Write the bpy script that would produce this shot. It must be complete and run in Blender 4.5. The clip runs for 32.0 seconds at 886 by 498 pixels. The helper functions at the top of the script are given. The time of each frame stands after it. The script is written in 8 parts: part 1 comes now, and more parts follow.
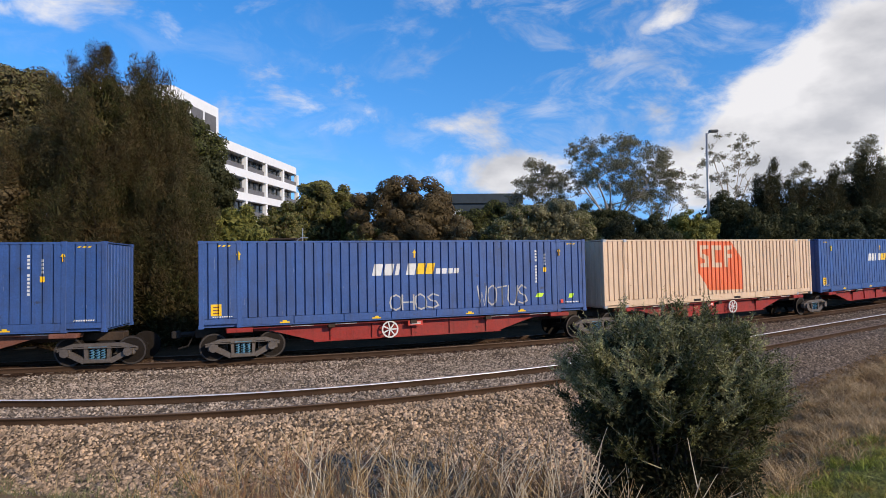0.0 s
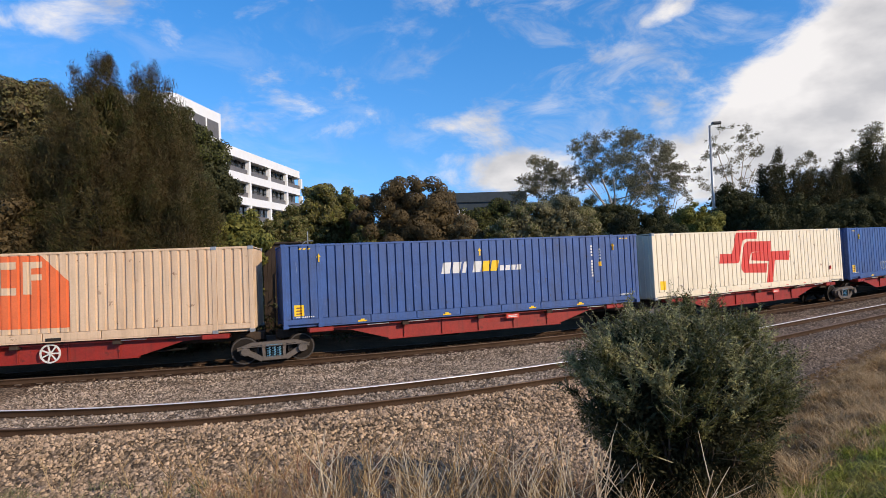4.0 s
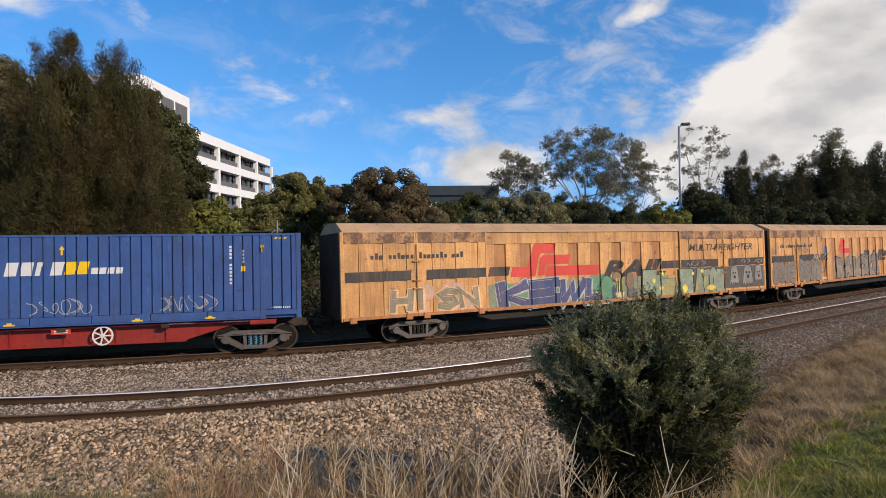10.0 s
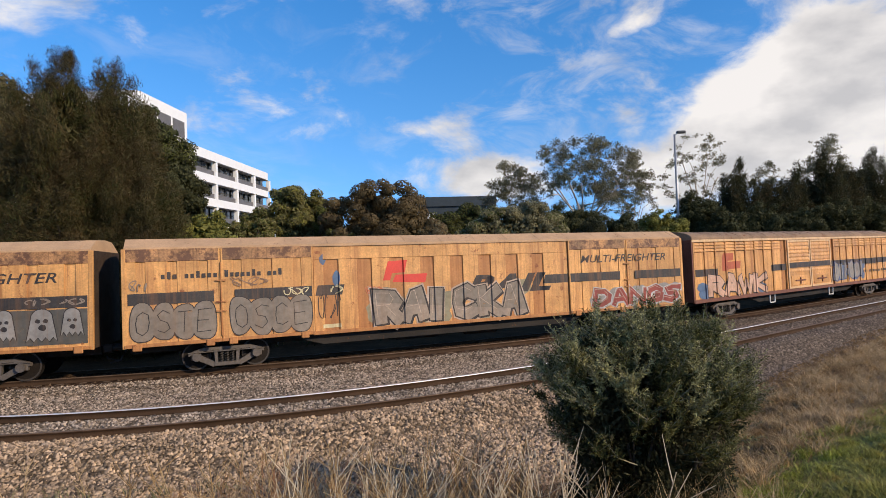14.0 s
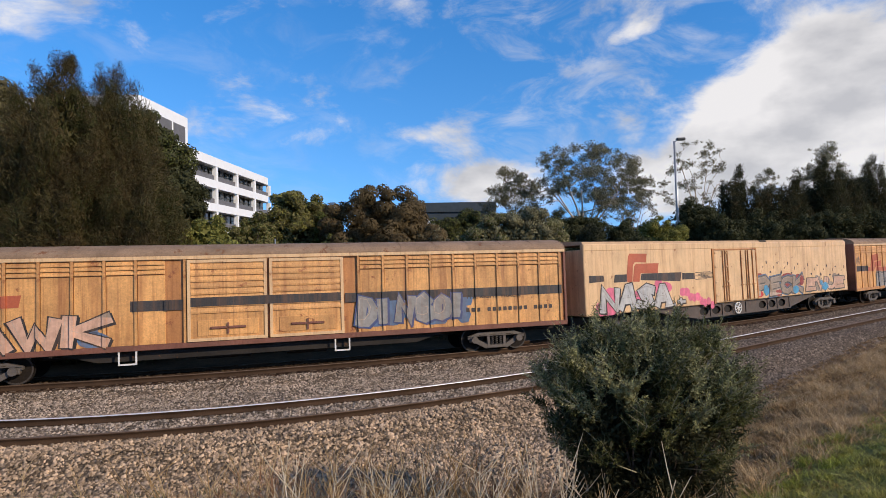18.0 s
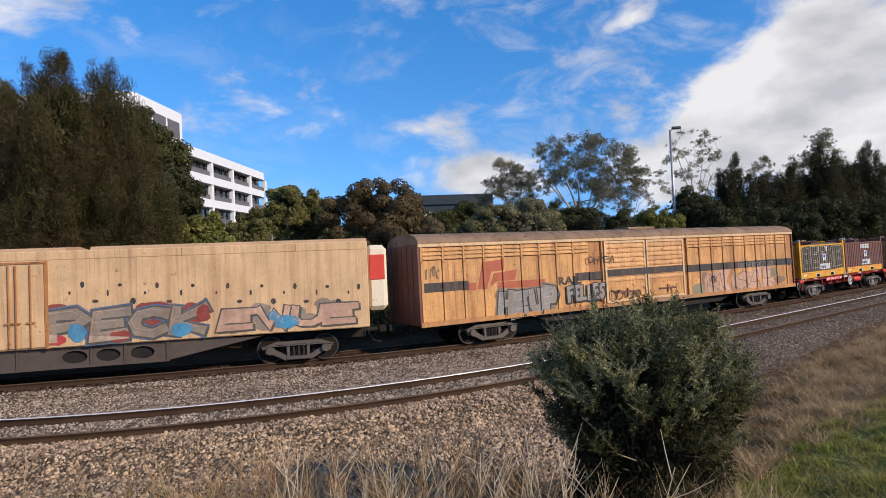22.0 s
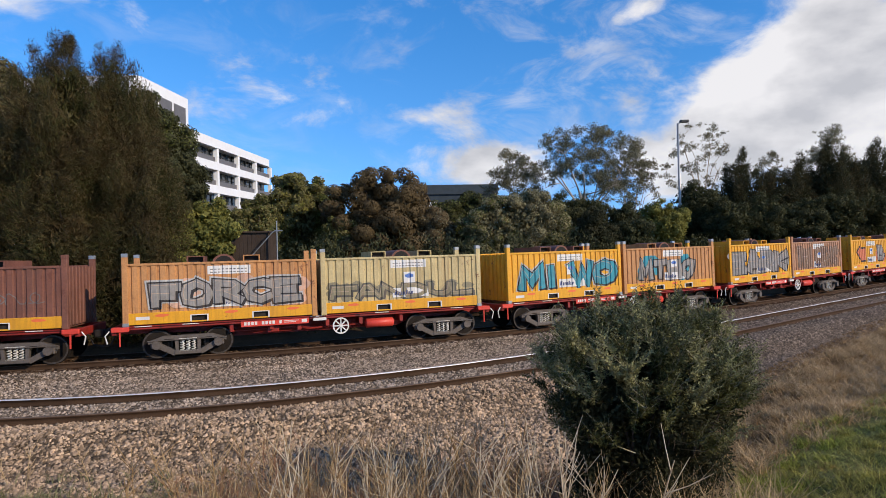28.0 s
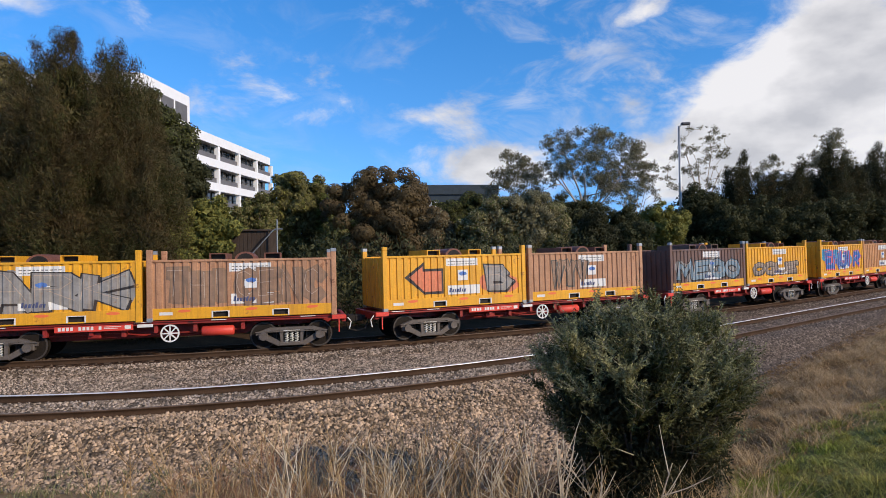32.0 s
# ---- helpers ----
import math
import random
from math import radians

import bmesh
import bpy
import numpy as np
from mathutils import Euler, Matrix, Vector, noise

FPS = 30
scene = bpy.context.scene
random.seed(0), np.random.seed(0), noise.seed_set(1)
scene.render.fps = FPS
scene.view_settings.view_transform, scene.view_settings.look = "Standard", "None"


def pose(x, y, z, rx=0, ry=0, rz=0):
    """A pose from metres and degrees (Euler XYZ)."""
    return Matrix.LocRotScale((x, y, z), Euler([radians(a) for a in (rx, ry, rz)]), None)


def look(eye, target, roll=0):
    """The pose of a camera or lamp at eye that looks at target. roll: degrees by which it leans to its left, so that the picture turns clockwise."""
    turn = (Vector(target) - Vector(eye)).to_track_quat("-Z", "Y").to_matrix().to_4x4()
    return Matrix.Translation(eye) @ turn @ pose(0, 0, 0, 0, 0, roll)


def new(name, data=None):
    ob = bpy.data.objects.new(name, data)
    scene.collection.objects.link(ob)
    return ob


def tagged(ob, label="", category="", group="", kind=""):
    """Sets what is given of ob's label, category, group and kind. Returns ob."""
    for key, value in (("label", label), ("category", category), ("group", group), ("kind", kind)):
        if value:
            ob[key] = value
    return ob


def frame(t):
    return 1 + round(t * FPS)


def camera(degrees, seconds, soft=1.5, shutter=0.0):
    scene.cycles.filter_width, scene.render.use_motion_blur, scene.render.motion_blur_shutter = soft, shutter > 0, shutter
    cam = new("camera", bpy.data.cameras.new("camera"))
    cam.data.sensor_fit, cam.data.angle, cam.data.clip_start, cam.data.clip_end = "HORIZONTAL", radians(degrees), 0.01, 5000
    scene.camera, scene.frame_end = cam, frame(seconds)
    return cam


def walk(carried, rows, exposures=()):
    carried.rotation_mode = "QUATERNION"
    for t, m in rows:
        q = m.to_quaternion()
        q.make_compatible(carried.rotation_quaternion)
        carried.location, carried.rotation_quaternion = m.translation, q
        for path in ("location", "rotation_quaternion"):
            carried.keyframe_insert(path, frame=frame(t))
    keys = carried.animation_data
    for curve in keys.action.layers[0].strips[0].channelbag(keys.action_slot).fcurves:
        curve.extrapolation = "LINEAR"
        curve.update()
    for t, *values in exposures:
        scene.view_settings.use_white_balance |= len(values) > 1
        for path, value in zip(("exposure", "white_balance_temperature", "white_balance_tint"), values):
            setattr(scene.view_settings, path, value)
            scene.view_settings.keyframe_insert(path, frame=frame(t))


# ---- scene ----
# The camera stands on the bank, held by hand; it only turns.
EYE = Vector((0.0, 0.0, 3.862))


def shot(yaw, pitch, roll):
    """A hand-held view: yaw to the left, pitch upwards, roll, in degrees."""
    y, p = radians(yaw), radians(pitch)
    ahead = Vector((-math.sin(y) * math.cos(p), math.cos(y) * math.cos(p), math.sin(p)))
    return look(EYE, EYE + ahead, roll)


cam = camera(74.03, 32.0, soft=0.5)
PATH = [
    (0, shot(0.00, -0.40, -0.37)), (0.5, shot(0.16, -0.43, -0.43)), (1, shot(0.40, -0.57, -0.27)), (1.5, shot(0.67, -0.66, -0.37)),
    (2, shot(0.69, -0.81, -0.60)), (2.5, shot(0.71, -0.82, -0.74)), (3, shot(0.53, -0.49, -1.49)), (3.5, shot(0.58, -0.37, -1.91)),
    (5.5, shot(0.10, -0.91, -1.56)), (6, shot(0.22, -1.04, -1.28)), (6.5, shot(0.23, -1.17, -1.17)), (7, shot(0.06, -1.31, -1.07)),
    (7.5, shot(-0.12, -1.38, -0.98)), (8, shot(-0.26, -1.53, -0.99)), (8.5, shot(-0.49, -1.62, -0.98)), (9, shot(-0.99, -1.64, -0.83)),
    (9.5, shot(-1.64, -1.50, -0.72)), (10, shot(-2.30, -1.19, -0.54)), (10.5, shot(-2.78, -0.78, -0.46)), (11, shot(-2.73, -0.54, -0.22)),
    (11.5, shot(-2.63, -0.37, -0.45)), (12, shot(-2.61, -0.53, -0.66)), (12.5, shot(-2.72, -0.33, -1.18)), (13, shot(-2.62, 0.09, -1.16)),
    (13.5, shot(-2.48, -0.09, -1.28)), (14, shot(-2.47, -0.12, -1.40)), (14.5, shot(-2.47, -0.28, -1.37)), (16.5, shot(-2.32, -0.25, -1.28)),
    (17, shot(-2.32, -0.15, -1.11)), (17.5, shot(-2.35, 0.10, -1.11)), (18, shot(-2.51, 0.43, -1.13)), (18.5, shot(-2.48, 0.37, -1.36)),
    (19, shot(-2.41, 0.21, -1.34)), (19.5, shot(-2.30, 0.11, -1.55)), (20, shot(-2.23, 0.03, -1.70)), (20.5, shot(-2.31, -0.02, -1.86)),
    (21, shot(-2.50, -0.08, -2.10)), (21.5, shot(-2.72, -0.19, -2.12)), (22, shot(-2.75, -0.31, -2.02)), (22.5, shot(-2.74, -0.36, -1.88)),
    (23, shot(-2.68, -0.43, -1.52)), (23.5, shot(-2.61, -0.60, -1.48)), (24, shot(-2.54, -0.80, -1.40)), (24.5, shot(-2.44, -0.86, -1.35)),
    (25, shot(-2.33, -0.97, -1.36)), (25.5, shot(-2.30, -1.17, -1.21)), (27.5, shot(-2.17, -1.59, -0.98)), (28, shot(-2.33, -1.28, -1.00)),
    (28.5, shot(-2.58, -0.82, -0.90)), (29, shot(-2.81, -0.50, -0.89)), (29.5, shot(-2.74, -0.64, -0.81)), (30, shot(-2.66, -0.80, -0.82)),
    (30.5, shot(-2.51, -0.88, -0.77)), (31, shot(-2.44, -1.01, -0.67)), (31.5, shot(-2.29, -1.10, -0.64)), (32, shot(-2.32, -1.27, -0.42)),
]

EXPOSURES = ((0, -0.20, 7000, 13), (3.5, -0.18, 7150, 13), (5.5, 0.0, 7600, 13), (6, -0.02, 7650, 13), (7, -0.08, 7700, 13), (8, -0.13, 7650, 13), (9, -0.26, 7600, 13), (12, -0.10, 7500, 13), (14, -0.16, 7400, 13), (18, -0.24, 7100, 13), (32, -0.20, 6950, 13))
walk(cam, PATH, exposures=EXPOSURES)

# ---- sky, clouds and sun ----
SUN_DIR = Vector((0.78, -0.55, 0.50)).normalized()     # towards the sun
SUN_ELEV = math.asin(SUN_DIR.z)
sun_data = bpy.data.lights.new("sun", "SUN")
sun_data.energy, sun_data.angle, sun_data.color = 4.7, radians(0.6), (1.0, 0.88, 0.71)
sun = new("sun", sun_data)
sun.matrix_world = look((0, 0, 60), Vector((0, 0, 60)) - SUN_DIR)

world = bpy.data.worlds.new("sky")
scene.world = world
world.use_nodes = True
wn, wl = world.node_tree.nodes, world.node_tree.links
wn.clear()
w_out = wn.new("ShaderNodeOutputWorld")
w_bg = wn.new("ShaderNodeBackground")
w_bg.inputs["Strength"].default_value = 0.15
wl.new(w_bg.outputs[0], w_out.inputs[0])
w_sky = wn.new("ShaderNodeTexSky")
w_sky.sky_type, w_sky.sun_disc = "NISHITA", False
w_sky.sun_elevation = SUN_ELEV
w_sky.sun_rotation = math.atan2(SUN_DIR.x, SUN_DIR.y)
w_sky.air_density, w_sky.dust_density, w_sky.ozone_density = 1.0, 0.05, 1.6
w_tint = wn.new("ShaderNodeHueSaturation")
w_tint.inputs["Saturation"].default_value = 1.44
w_tint.inputs["Hue"].default_value = 0.507
wl.new(w_sky.outputs[0], w_tint.inputs["Color"])
w_co = wn.new("ShaderNodeTexCoord")
# thin haze free air: the pale band lies below the true horizon
w_up = wn.new("ShaderNodeVectorMath")
w_up.operation = "MULTIPLY_ADD"
wl.new(w_co.outputs["Generated"], w_up.inputs[0])
w_up.inputs[1].default_value, w_up.inputs[2].default_value = (1, 1, 0.8), (0, 0, 0.20)
w_unit = wn.new("ShaderNodeVectorMath")
w_unit.operation = "NORMALIZE"
wl.new(w_up.outputs[0], w_unit.inputs[0])
wl.new(w_unit.outputs[0], w_sky.inputs["Vector"])


def w_math(op, a, b=None, c=None):
    n = wn.new("ShaderNodeMath")
    n.operation = op
    for i, v in enumerate((a, b, c)):
        if v is None:
            continue
        if isinstance(v, (int, float)):
            n.inputs[i].default_value = v
        else:
            wl.new(v, n.inputs[i])
    return n.outputs[0]


# banks of cloud: degrees to the right of north, degrees up, reach in degrees, weight
BANKS_WEST = (
    (-36, 20, 9.5, 0.36), (-33, 18.5, 6.9, 0.26), (-37, 17, 6.2, 0.21), (-17, 12.4, 5.8, 0.27), (-20, 11.6, 4.9, 0.15), (-14.5, 13.2, 3.6, 0.10),
    (5.2, 7.8, 7.9, 0.43), (2, 7.2, 6.3, 0.37), (8, 5.6, 7.4, 0.39), (12, 6.2, 7.4, 0.29), (3.4, 12, 3.5, 0.36), (-0.5, 11.7, 2.8, 0.28), (-2.8, 10.6, 3.5, 0.14),
    (-5.2, 12, 3.5, 0.10), (8, 13.2, 5.0, 0.04), (11.5, 13.2, 5.8, 0.04), (-0.8, 22.2, 6.3, 0.25), (2, 22, 5.0, 0.17), (-18, 22.5, 5.5, 0.24), (8, 22, 5.0, 0.04),
)
BANKS_EAST = (
    (19, 18.4, 2.6, 0.36), (20.6, 19.4, 2.6, 0.36), (22.3, 20.2, 2.6, 0.36), (12.3, 17.2, 6.2, 0.04), (12.7, 21.4, 6.3, 0.04), (15.8, 20.8, 6.3, 0.06), (16.4, 17.8, 6.2, 0.06),
    (20.2, 14.3, 5.2, 0.35), (19.2, 12, 4.8, 0.28), (26.4, 12.4, 7.0, 0.28), (28.6, 11.2, 7.4, 0.33), (31.2, 14.2, 6.9, 0.37), (33.8, 11.8, 9.5, 0.35),
    (36.6, 14.2, 9.5, 0.35), (34.6, 16.2, 6.8, 0.30), (36.8, 18, 7.0, 0.35), (32.6, 19.8, 5.2, 0.30), (36.8, 9, 9.5, 0.44), (31.8, 8.4, 8.4, 0.44), (26.4, 8.6, 7.8, 0.38),
    (24.2, 6.8, 7.4, 0.40), (22.2, 5.4, 6.7, 0.41), (29.8, 5.2, 10.5, 0.40), (35.4, 5, 12.6, 0.40), (41, 10.6, 15.8, 0.42), (26.4, 21.8, 6.2, 0.21),
)
# cloud added out of view, to whiten the sky's fill light
BANKS_UNSEEN = ((180, 35, 55, 0.38), (124, 70, 48, 0.34), (-101, 21, 40, 0.36), (101, 16, 40, 0.36))
w_map = wn.new("ShaderNodeMapping")
w_map.inputs["Scale"].default_value = (1.0, 1.0, 1.9)
wl.new(w_co.outputs["Generated"], w_map.inputs[0])
w_noise = wn.new("ShaderNodeTexNoise")
w_noise.inputs["Scale"].default_value = 6.0
w_noise.inputs["Detail"].default_value = 9.0
w_noise.inputs["Roughness"].default_value = 0.60
w_noise.inputs["Distortion"].default_value = 0.25
wl.new(w_map.outputs[0], w_noise.inputs["Vector"])
w_sum = w_math("MULTIPLY_ADD", w_noise.outputs["Fac"], 2.8, -1.05)
for turn, lift, reach, weight in BANKS_EAST + BANKS_WEST + BANKS_UNSEEN:
    d = Vector((math.sin(radians(turn)) * math.cos(radians(lift)), math.cos(radians(turn)) * math.cos(radians(lift)), math.sin(radians(lift))))
    reach = radians(reach) * 1.25
    n = wn.new("ShaderNodeVectorMath")
    n.operation = "DISTANCE"
    wl.new(w_map.outputs[0], n.inputs[0])
    n.inputs[1].default_value = (d.x, d.y, d.z * 1.9)
    m = wn.new("ShaderNodeMapRange")
    m.interpolation_type = "SMOOTHSTEP"
    m.inputs["From Min"].default_value, m.inputs["From Max"].default_value = reach, 0.0
    m.inputs["To Min"].default_value, m.inputs["To Max"].default_value = 0.0, weight
    wl.new(n.outputs["Value"], m.inputs["Value"])
    w_sum = w_math("ADD", w_sum, m.outputs[0])
w_cover = wn.new("ShaderNodeMapRange")
w_cover.interpolation_type = "SMOOTHSTEP"
w_cover.inputs["From Min"].default_value, w_cover.inputs["From Max"].default_value = 0.50, 1.20
w_cover.inputs["To Max"].default_value = 0.93
wl.new(w_sum, w_cover.inputs["Value"])
w_shade = wn.new("ShaderNodeTexNoise")
w_shade.inputs["Scale"].default_value = 7.5
w_shade.inputs["Detail"].default_value = 5.0
wl.new(w_map.outputs[0], w_shade.inputs["Vector"])
w_tone = wn.new("ShaderNodeValToRGB")
w_tone.color_ramp.elements[0].position, w_tone.color_ramp.elements[0].color = 0.36, (4.3, 4.5, 4.85, 1)
w_tone.color_ramp.elements[1].position, w_tone.color_ramp.elements[1].color = 0.62, (6.8, 7.0, 7.3, 1)
wl.new(w_shade.outputs["Fac"], w_tone.inputs[0])
w_veil = wn.new("ShaderNodeTexNoise")
w_veil.inputs["Scale"].default_value, w_veil.inputs["Detail"].default_value, w_veil.inputs["Roughness"].default_value, w_veil.inputs["Distortion"].default_value = 8.0, 7.0, 0.62, 0.6
wl.new(w_map.outputs[0], w_veil.inputs["Vector"])
w_thin = wn.new("ShaderNodeMapRange")
w_thin.interpolation_type = "SMOOTHSTEP"
w_thin.inputs["From Min"].default_value, w_thin.inputs["From Max"].default_value, w_thin.inputs["To Max"].default_value = 0.46, 0.74, 0.5
wl.new(w_veil.outputs["Fac"], w_thin.inputs["Value"])
w_far = wn.new("ShaderNodeVectorMath")
w_far.operation = "DISTANCE"
wl.new(w_co.outputs["Generated"], w_far.inputs[0])
w_far.inputs[1].default_value = (0.26, 0.91, 0.32)
w_near = wn.new("ShaderNodeMapRange")
w_near.interpolation_type = "SMOOTHSTEP"
for k_, v_ in (("From Min", 0.5), ("From Max", 0.05), ("To Min", 0.25), ("To Max", 0.95)):
    w_near.inputs[k_].default_value = v_
wl.new(w_far.outputs["Value"], w_near.inputs["Value"])
w_mix = wn.new("ShaderNodeMix")
w_mix.data_type = "RGBA"
wl.new(w_math("MAXIMUM", w_cover.outputs[0], w_math("MULTIPLY", w_thin.outputs[0], w_near.outputs[0])), w_mix.inputs["Factor"])
w_cool = wn.new("ShaderNodeMix")
w_cool.data_type, w_cool.blend_type = "RGBA", "MULTIPLY"
w_cool.inputs["Factor"].default_value = 1.0
w_cool.inputs["B"].default_value = (1.80, 1.82, 1.84, 1)
wl.new(w_tint.outputs[0], w_cool.inputs["A"])
wl.new(w_cool.outputs["Result"], w_mix.inputs["A"])
wl.new(w_tone.outputs[0], w_mix.inputs["B"])
wl.new(w_mix.outputs["Result"], w_bg.inputs["Color"])

# ---- materials ----
def shade(name, color, rough=0.6, metal=0.0, spread=0.12, grain=18.0, patch=1.2, bump=0.15, bump_scale=40.0,
          rust=0.0, rust_color=(0.16, 0.062, 0.028), streak=0.0, island=0.0, obj=0.0, dirt=0.0, spec=0.4, trans=0.0, pebble=0.0, scuff=0.0, second=None):
    """A painted, stony or leafy surface: base colour, large patches, fine grain, streaks that run down, rust spots, a fine bump."""
    m = bpy.data.materials.new(name)
    m.use_nodes = True
    nt = m.node_tree
    n, l = nt.nodes, nt.links
    b = n["Principled BSDF"]
    b.inputs["Roughness"].default_value, b.inputs["Metallic"].default_value = rough, metal
    b.inputs["Specular IOR Level"].default_value = spec
    co = n.new("ShaderNodeTexCoord").outputs["Object"]

    def noise_at(scale, detail=4.0, stretch=None, rough_=0.6):
        t = n.new("ShaderNodeTexNoise")
        t.inputs["Scale"].default_value, t.inputs["Detail"].default_value, t.inputs["Roughness"].default_value = scale, detail, rough_
        src = co
        if stretch:
            mp = n.new("ShaderNodeMapping")
            mp.inputs["Scale"].default_value = stretch
            l.new(co, mp.inputs[0])
            src = mp.outputs[0]
        l.new(src, t.inputs["Vector"])
        return t.outputs["Fac"]

    def ranged(v, a, c, lo, hi):
        r = n.new("ShaderNodeMapRange")
        for k, x in (("From Min", a), ("From Max", c), ("To Min", lo), ("To Max", hi)):
            r.inputs[k].default_value = x
        l.new(v, r.inputs["Value"])
        return r.outputs[0]

    def mixed(fac, a, c, kind="MIX"):
        x = n.new("ShaderNodeMix")
        x.data_type, x.blend_type = "RGBA", kind
        for key, v in (("Factor", fac), ("A", a), ("B", c)):
            if isinstance(v, (int, float)):
                x.inputs[key].default_value = v
            elif isinstance(v, tuple):
                x.inputs[key].default_value = (*v, 1)
            else:
                l.new(v, x.inputs[key])
        return x.outputs["Result"]

    def scaled(c, v):
        h = n.new("ShaderNodeHueSaturation")
        if isinstance(c, tuple):
            h.inputs["Color"].default_value = (*c, 1)
        else:
            l.new(c, h.inputs["Color"])
        l.new(v, h.inputs["Value"])
        return h.outputs[0]

    base = color if second is None else mixed(ranged(noise_at(patch * 1.3, 3), 0.42, 0.58, 0.0, 1.0), color, second)
    col = scaled(base, ranged(noise_at(patch), 0.3, 0.7, 1 - spread, 1 + spread))
    col = scaled(col, ranged(noise_at(grain, 3), 0.3, 0.7, 1 - spread * 0.8, 1 + spread * 0.8))
    if island:
        col = scaled(col, ranged(n.new("ShaderNodeNewGeometry").outputs["Random Per Island"], 0, 1, 1 - island, 1 + island))
    if obj:
        col = scaled(col, ranged(n.new("ShaderNodeObjectInfo").outputs["Random"], 0, 1, 1 - obj, 1 + obj))
    cell = None
    if pebble:                                   # small stones: each its own tone, dark joints between them
        tones = None
        for out in ("Color", "Distance"):
            vo = n.new("ShaderNodeTexVoronoi")
            vo.inputs["Scale"].default_value = pebble
            l.new(co, vo.inputs["Vector"])
            if out == "Color":
                tones = ranged(vo.outputs["Color"], 0.15, 0.85, 0.45, 1.6)
            else:
                cell = vo.outputs["Distance"]
        col = scaled(scaled(col, tones), ranged(cell, 0.25, 0.75, 1.0, 0.35))
    if scuff:                                    # pale rubbed marks, upright
        col = mixed(ranged(noise_at(3.0, 4, (5.0, 5.0, 0.5), 0.7), 0.66, 0.72, 0.0, scuff), col, (0.42, 0.45, 0.5))
    if dirt:
        col = mixed(ranged(noise_at(0.9, 6), 0.45, 0.75, 0.0, dirt), col, (0.07, 0.055, 0.042))
    if streak:
        col = mixed(ranged(noise_at(1.5, 2.5, (2.4, 2.4, 0.16)), 0.48, 0.74, 0.0, streak), col, rust_color)
        fine = noise_at(1.5, 4, (9.0, 9.0, 0.28), 0.65)
        col = mixed(ranged(fine, 0.53, 0.68, 0.0, min(streak * 0.8, 0.6)), col, tuple(c * 0.8 for c in rust_color))
    if rust:
        spots = ranged(noise_at(2.6, 7, None, 0.7), 0.66 - rust * 0.25, 0.72 - rust * 0.22, 0.0, 0.9)
        col = mixed(spots, col, rust_color)
    l.new(col, b.inputs["Base Color"])
    l.new(ranged(noise_at(patch * 3), 0.3, 0.7, max(rough - 0.1, 0.05), min(rough + 0.12, 1)), b.inputs["Roughness"])
    if bump:
        bp = n.new("ShaderNodeBump")
        bp.inputs["Strength"].default_value, bp.inputs["Distance"].default_value = bump, 0.01
        if pebble:
            bp.inputs["Distance"].default_value = -0.03
            l.new(cell, bp.inputs["Height"])
        else:
            l.new(noise_at(bump_scale, 4), bp.inputs["Height"])
        l.new(bp.outputs[0], b.inputs["Normal"])
    if trans:
        tr = n.new("ShaderNodeBsdfTranslucent")
        l.new(col, tr.inputs["Color"])
        ad = n.new("ShaderNodeMixShader")
        ad.inputs[0].default_value = trans
        l.new(b.outputs[0], ad.inputs[1])
        l.new(tr.outputs[0], ad.inputs[2])
        l.new(ad.outputs[0], n["Material Output"].inputs[0])
    return m


M = {}
M["blue"] = shade("blue_paint", (0.036, 0.090, 0.255), 0.5, spread=0.16, rust=0.14, streak=0.35, dirt=0.22, rust_color=(0.045, 0.05, 0.075), scuff=0.35)
M["cream"] = shade("cream_paint", (0.66, 0.47, 0.31), 0.55, spread=0.06, rust=0.10, streak=0.22, dirt=0.10)
M["white"] = shade("off_white_paint", (0.76, 0.66, 0.49), 0.5, spread=0.05, rust=0.13, streak=0.12, dirt=0.06)
M["red"] = shade("red_frame_paint", (0.29, 0.023, 0.016), 0.5, spread=0.18, rust=0.25, streak=0.25, dirt=0.28, rust_color=(0.07, 0.022, 0.016))
M["ochre"] = shade("ochre_paint", (0.61, 0.305, 0.105), 0.55, spread=0.2, rust=0.2, streak=0.62, dirt=0.22, obj=0.14, rust_color=(0.24, 0.075, 0.028))
M["ochre_dark"] = shade("ochre_rusty_paint", (0.43, 0.185, 0.062), 0.6, spread=0.15, rust=0.25, streak=0.5, dirt=0.2, rust_color=(0.20, 0.06, 0.025))
M["grime"] = shade("grimy_end_sheet", (0.055, 0.038, 0.028), 0.7, spread=0.3, dirt=0.4, spec=0.12)
M["scorch"] = shade("scorched_ochre_paint", (0.40, 0.20, 0.085), 0.6, spread=0.45, patch=1.6, rust=0.75, streak=0.5, dirt=0.75, rust_color=(0.11, 0.05, 0.03))
M["tan"] = shade("tan_paint", (0.67, 0.43, 0.225), 0.5, spread=0.1, rust=0.12, streak=0.42, dirt=0.16, rust_color=(0.30, 0.13, 0.055))
M["yellow"] = shade("yellow_paint", (0.72, 0.34, 0.018), 0.5, spread=0.10, rust=0.18, streak=0.3, dirt=0.25, rust_color=(0.20, 0.065, 0.03))
M["orange"] = shade("orange_brown_paint", (0.50, 0.235, 0.085), 0.55, spread=0.15, rust=0.25, streak=0.45, dirt=0.25, rust_color=(0.16, 0.05, 0.025))
M["tan_brown"] = shade("tan_brown_paint", (0.42, 0.215, 0.115), 0.6, spread=0.18, rust=0.25, streak=0.45, dirt=0.25, rust_color=(0.16, 0.06, 0.03))
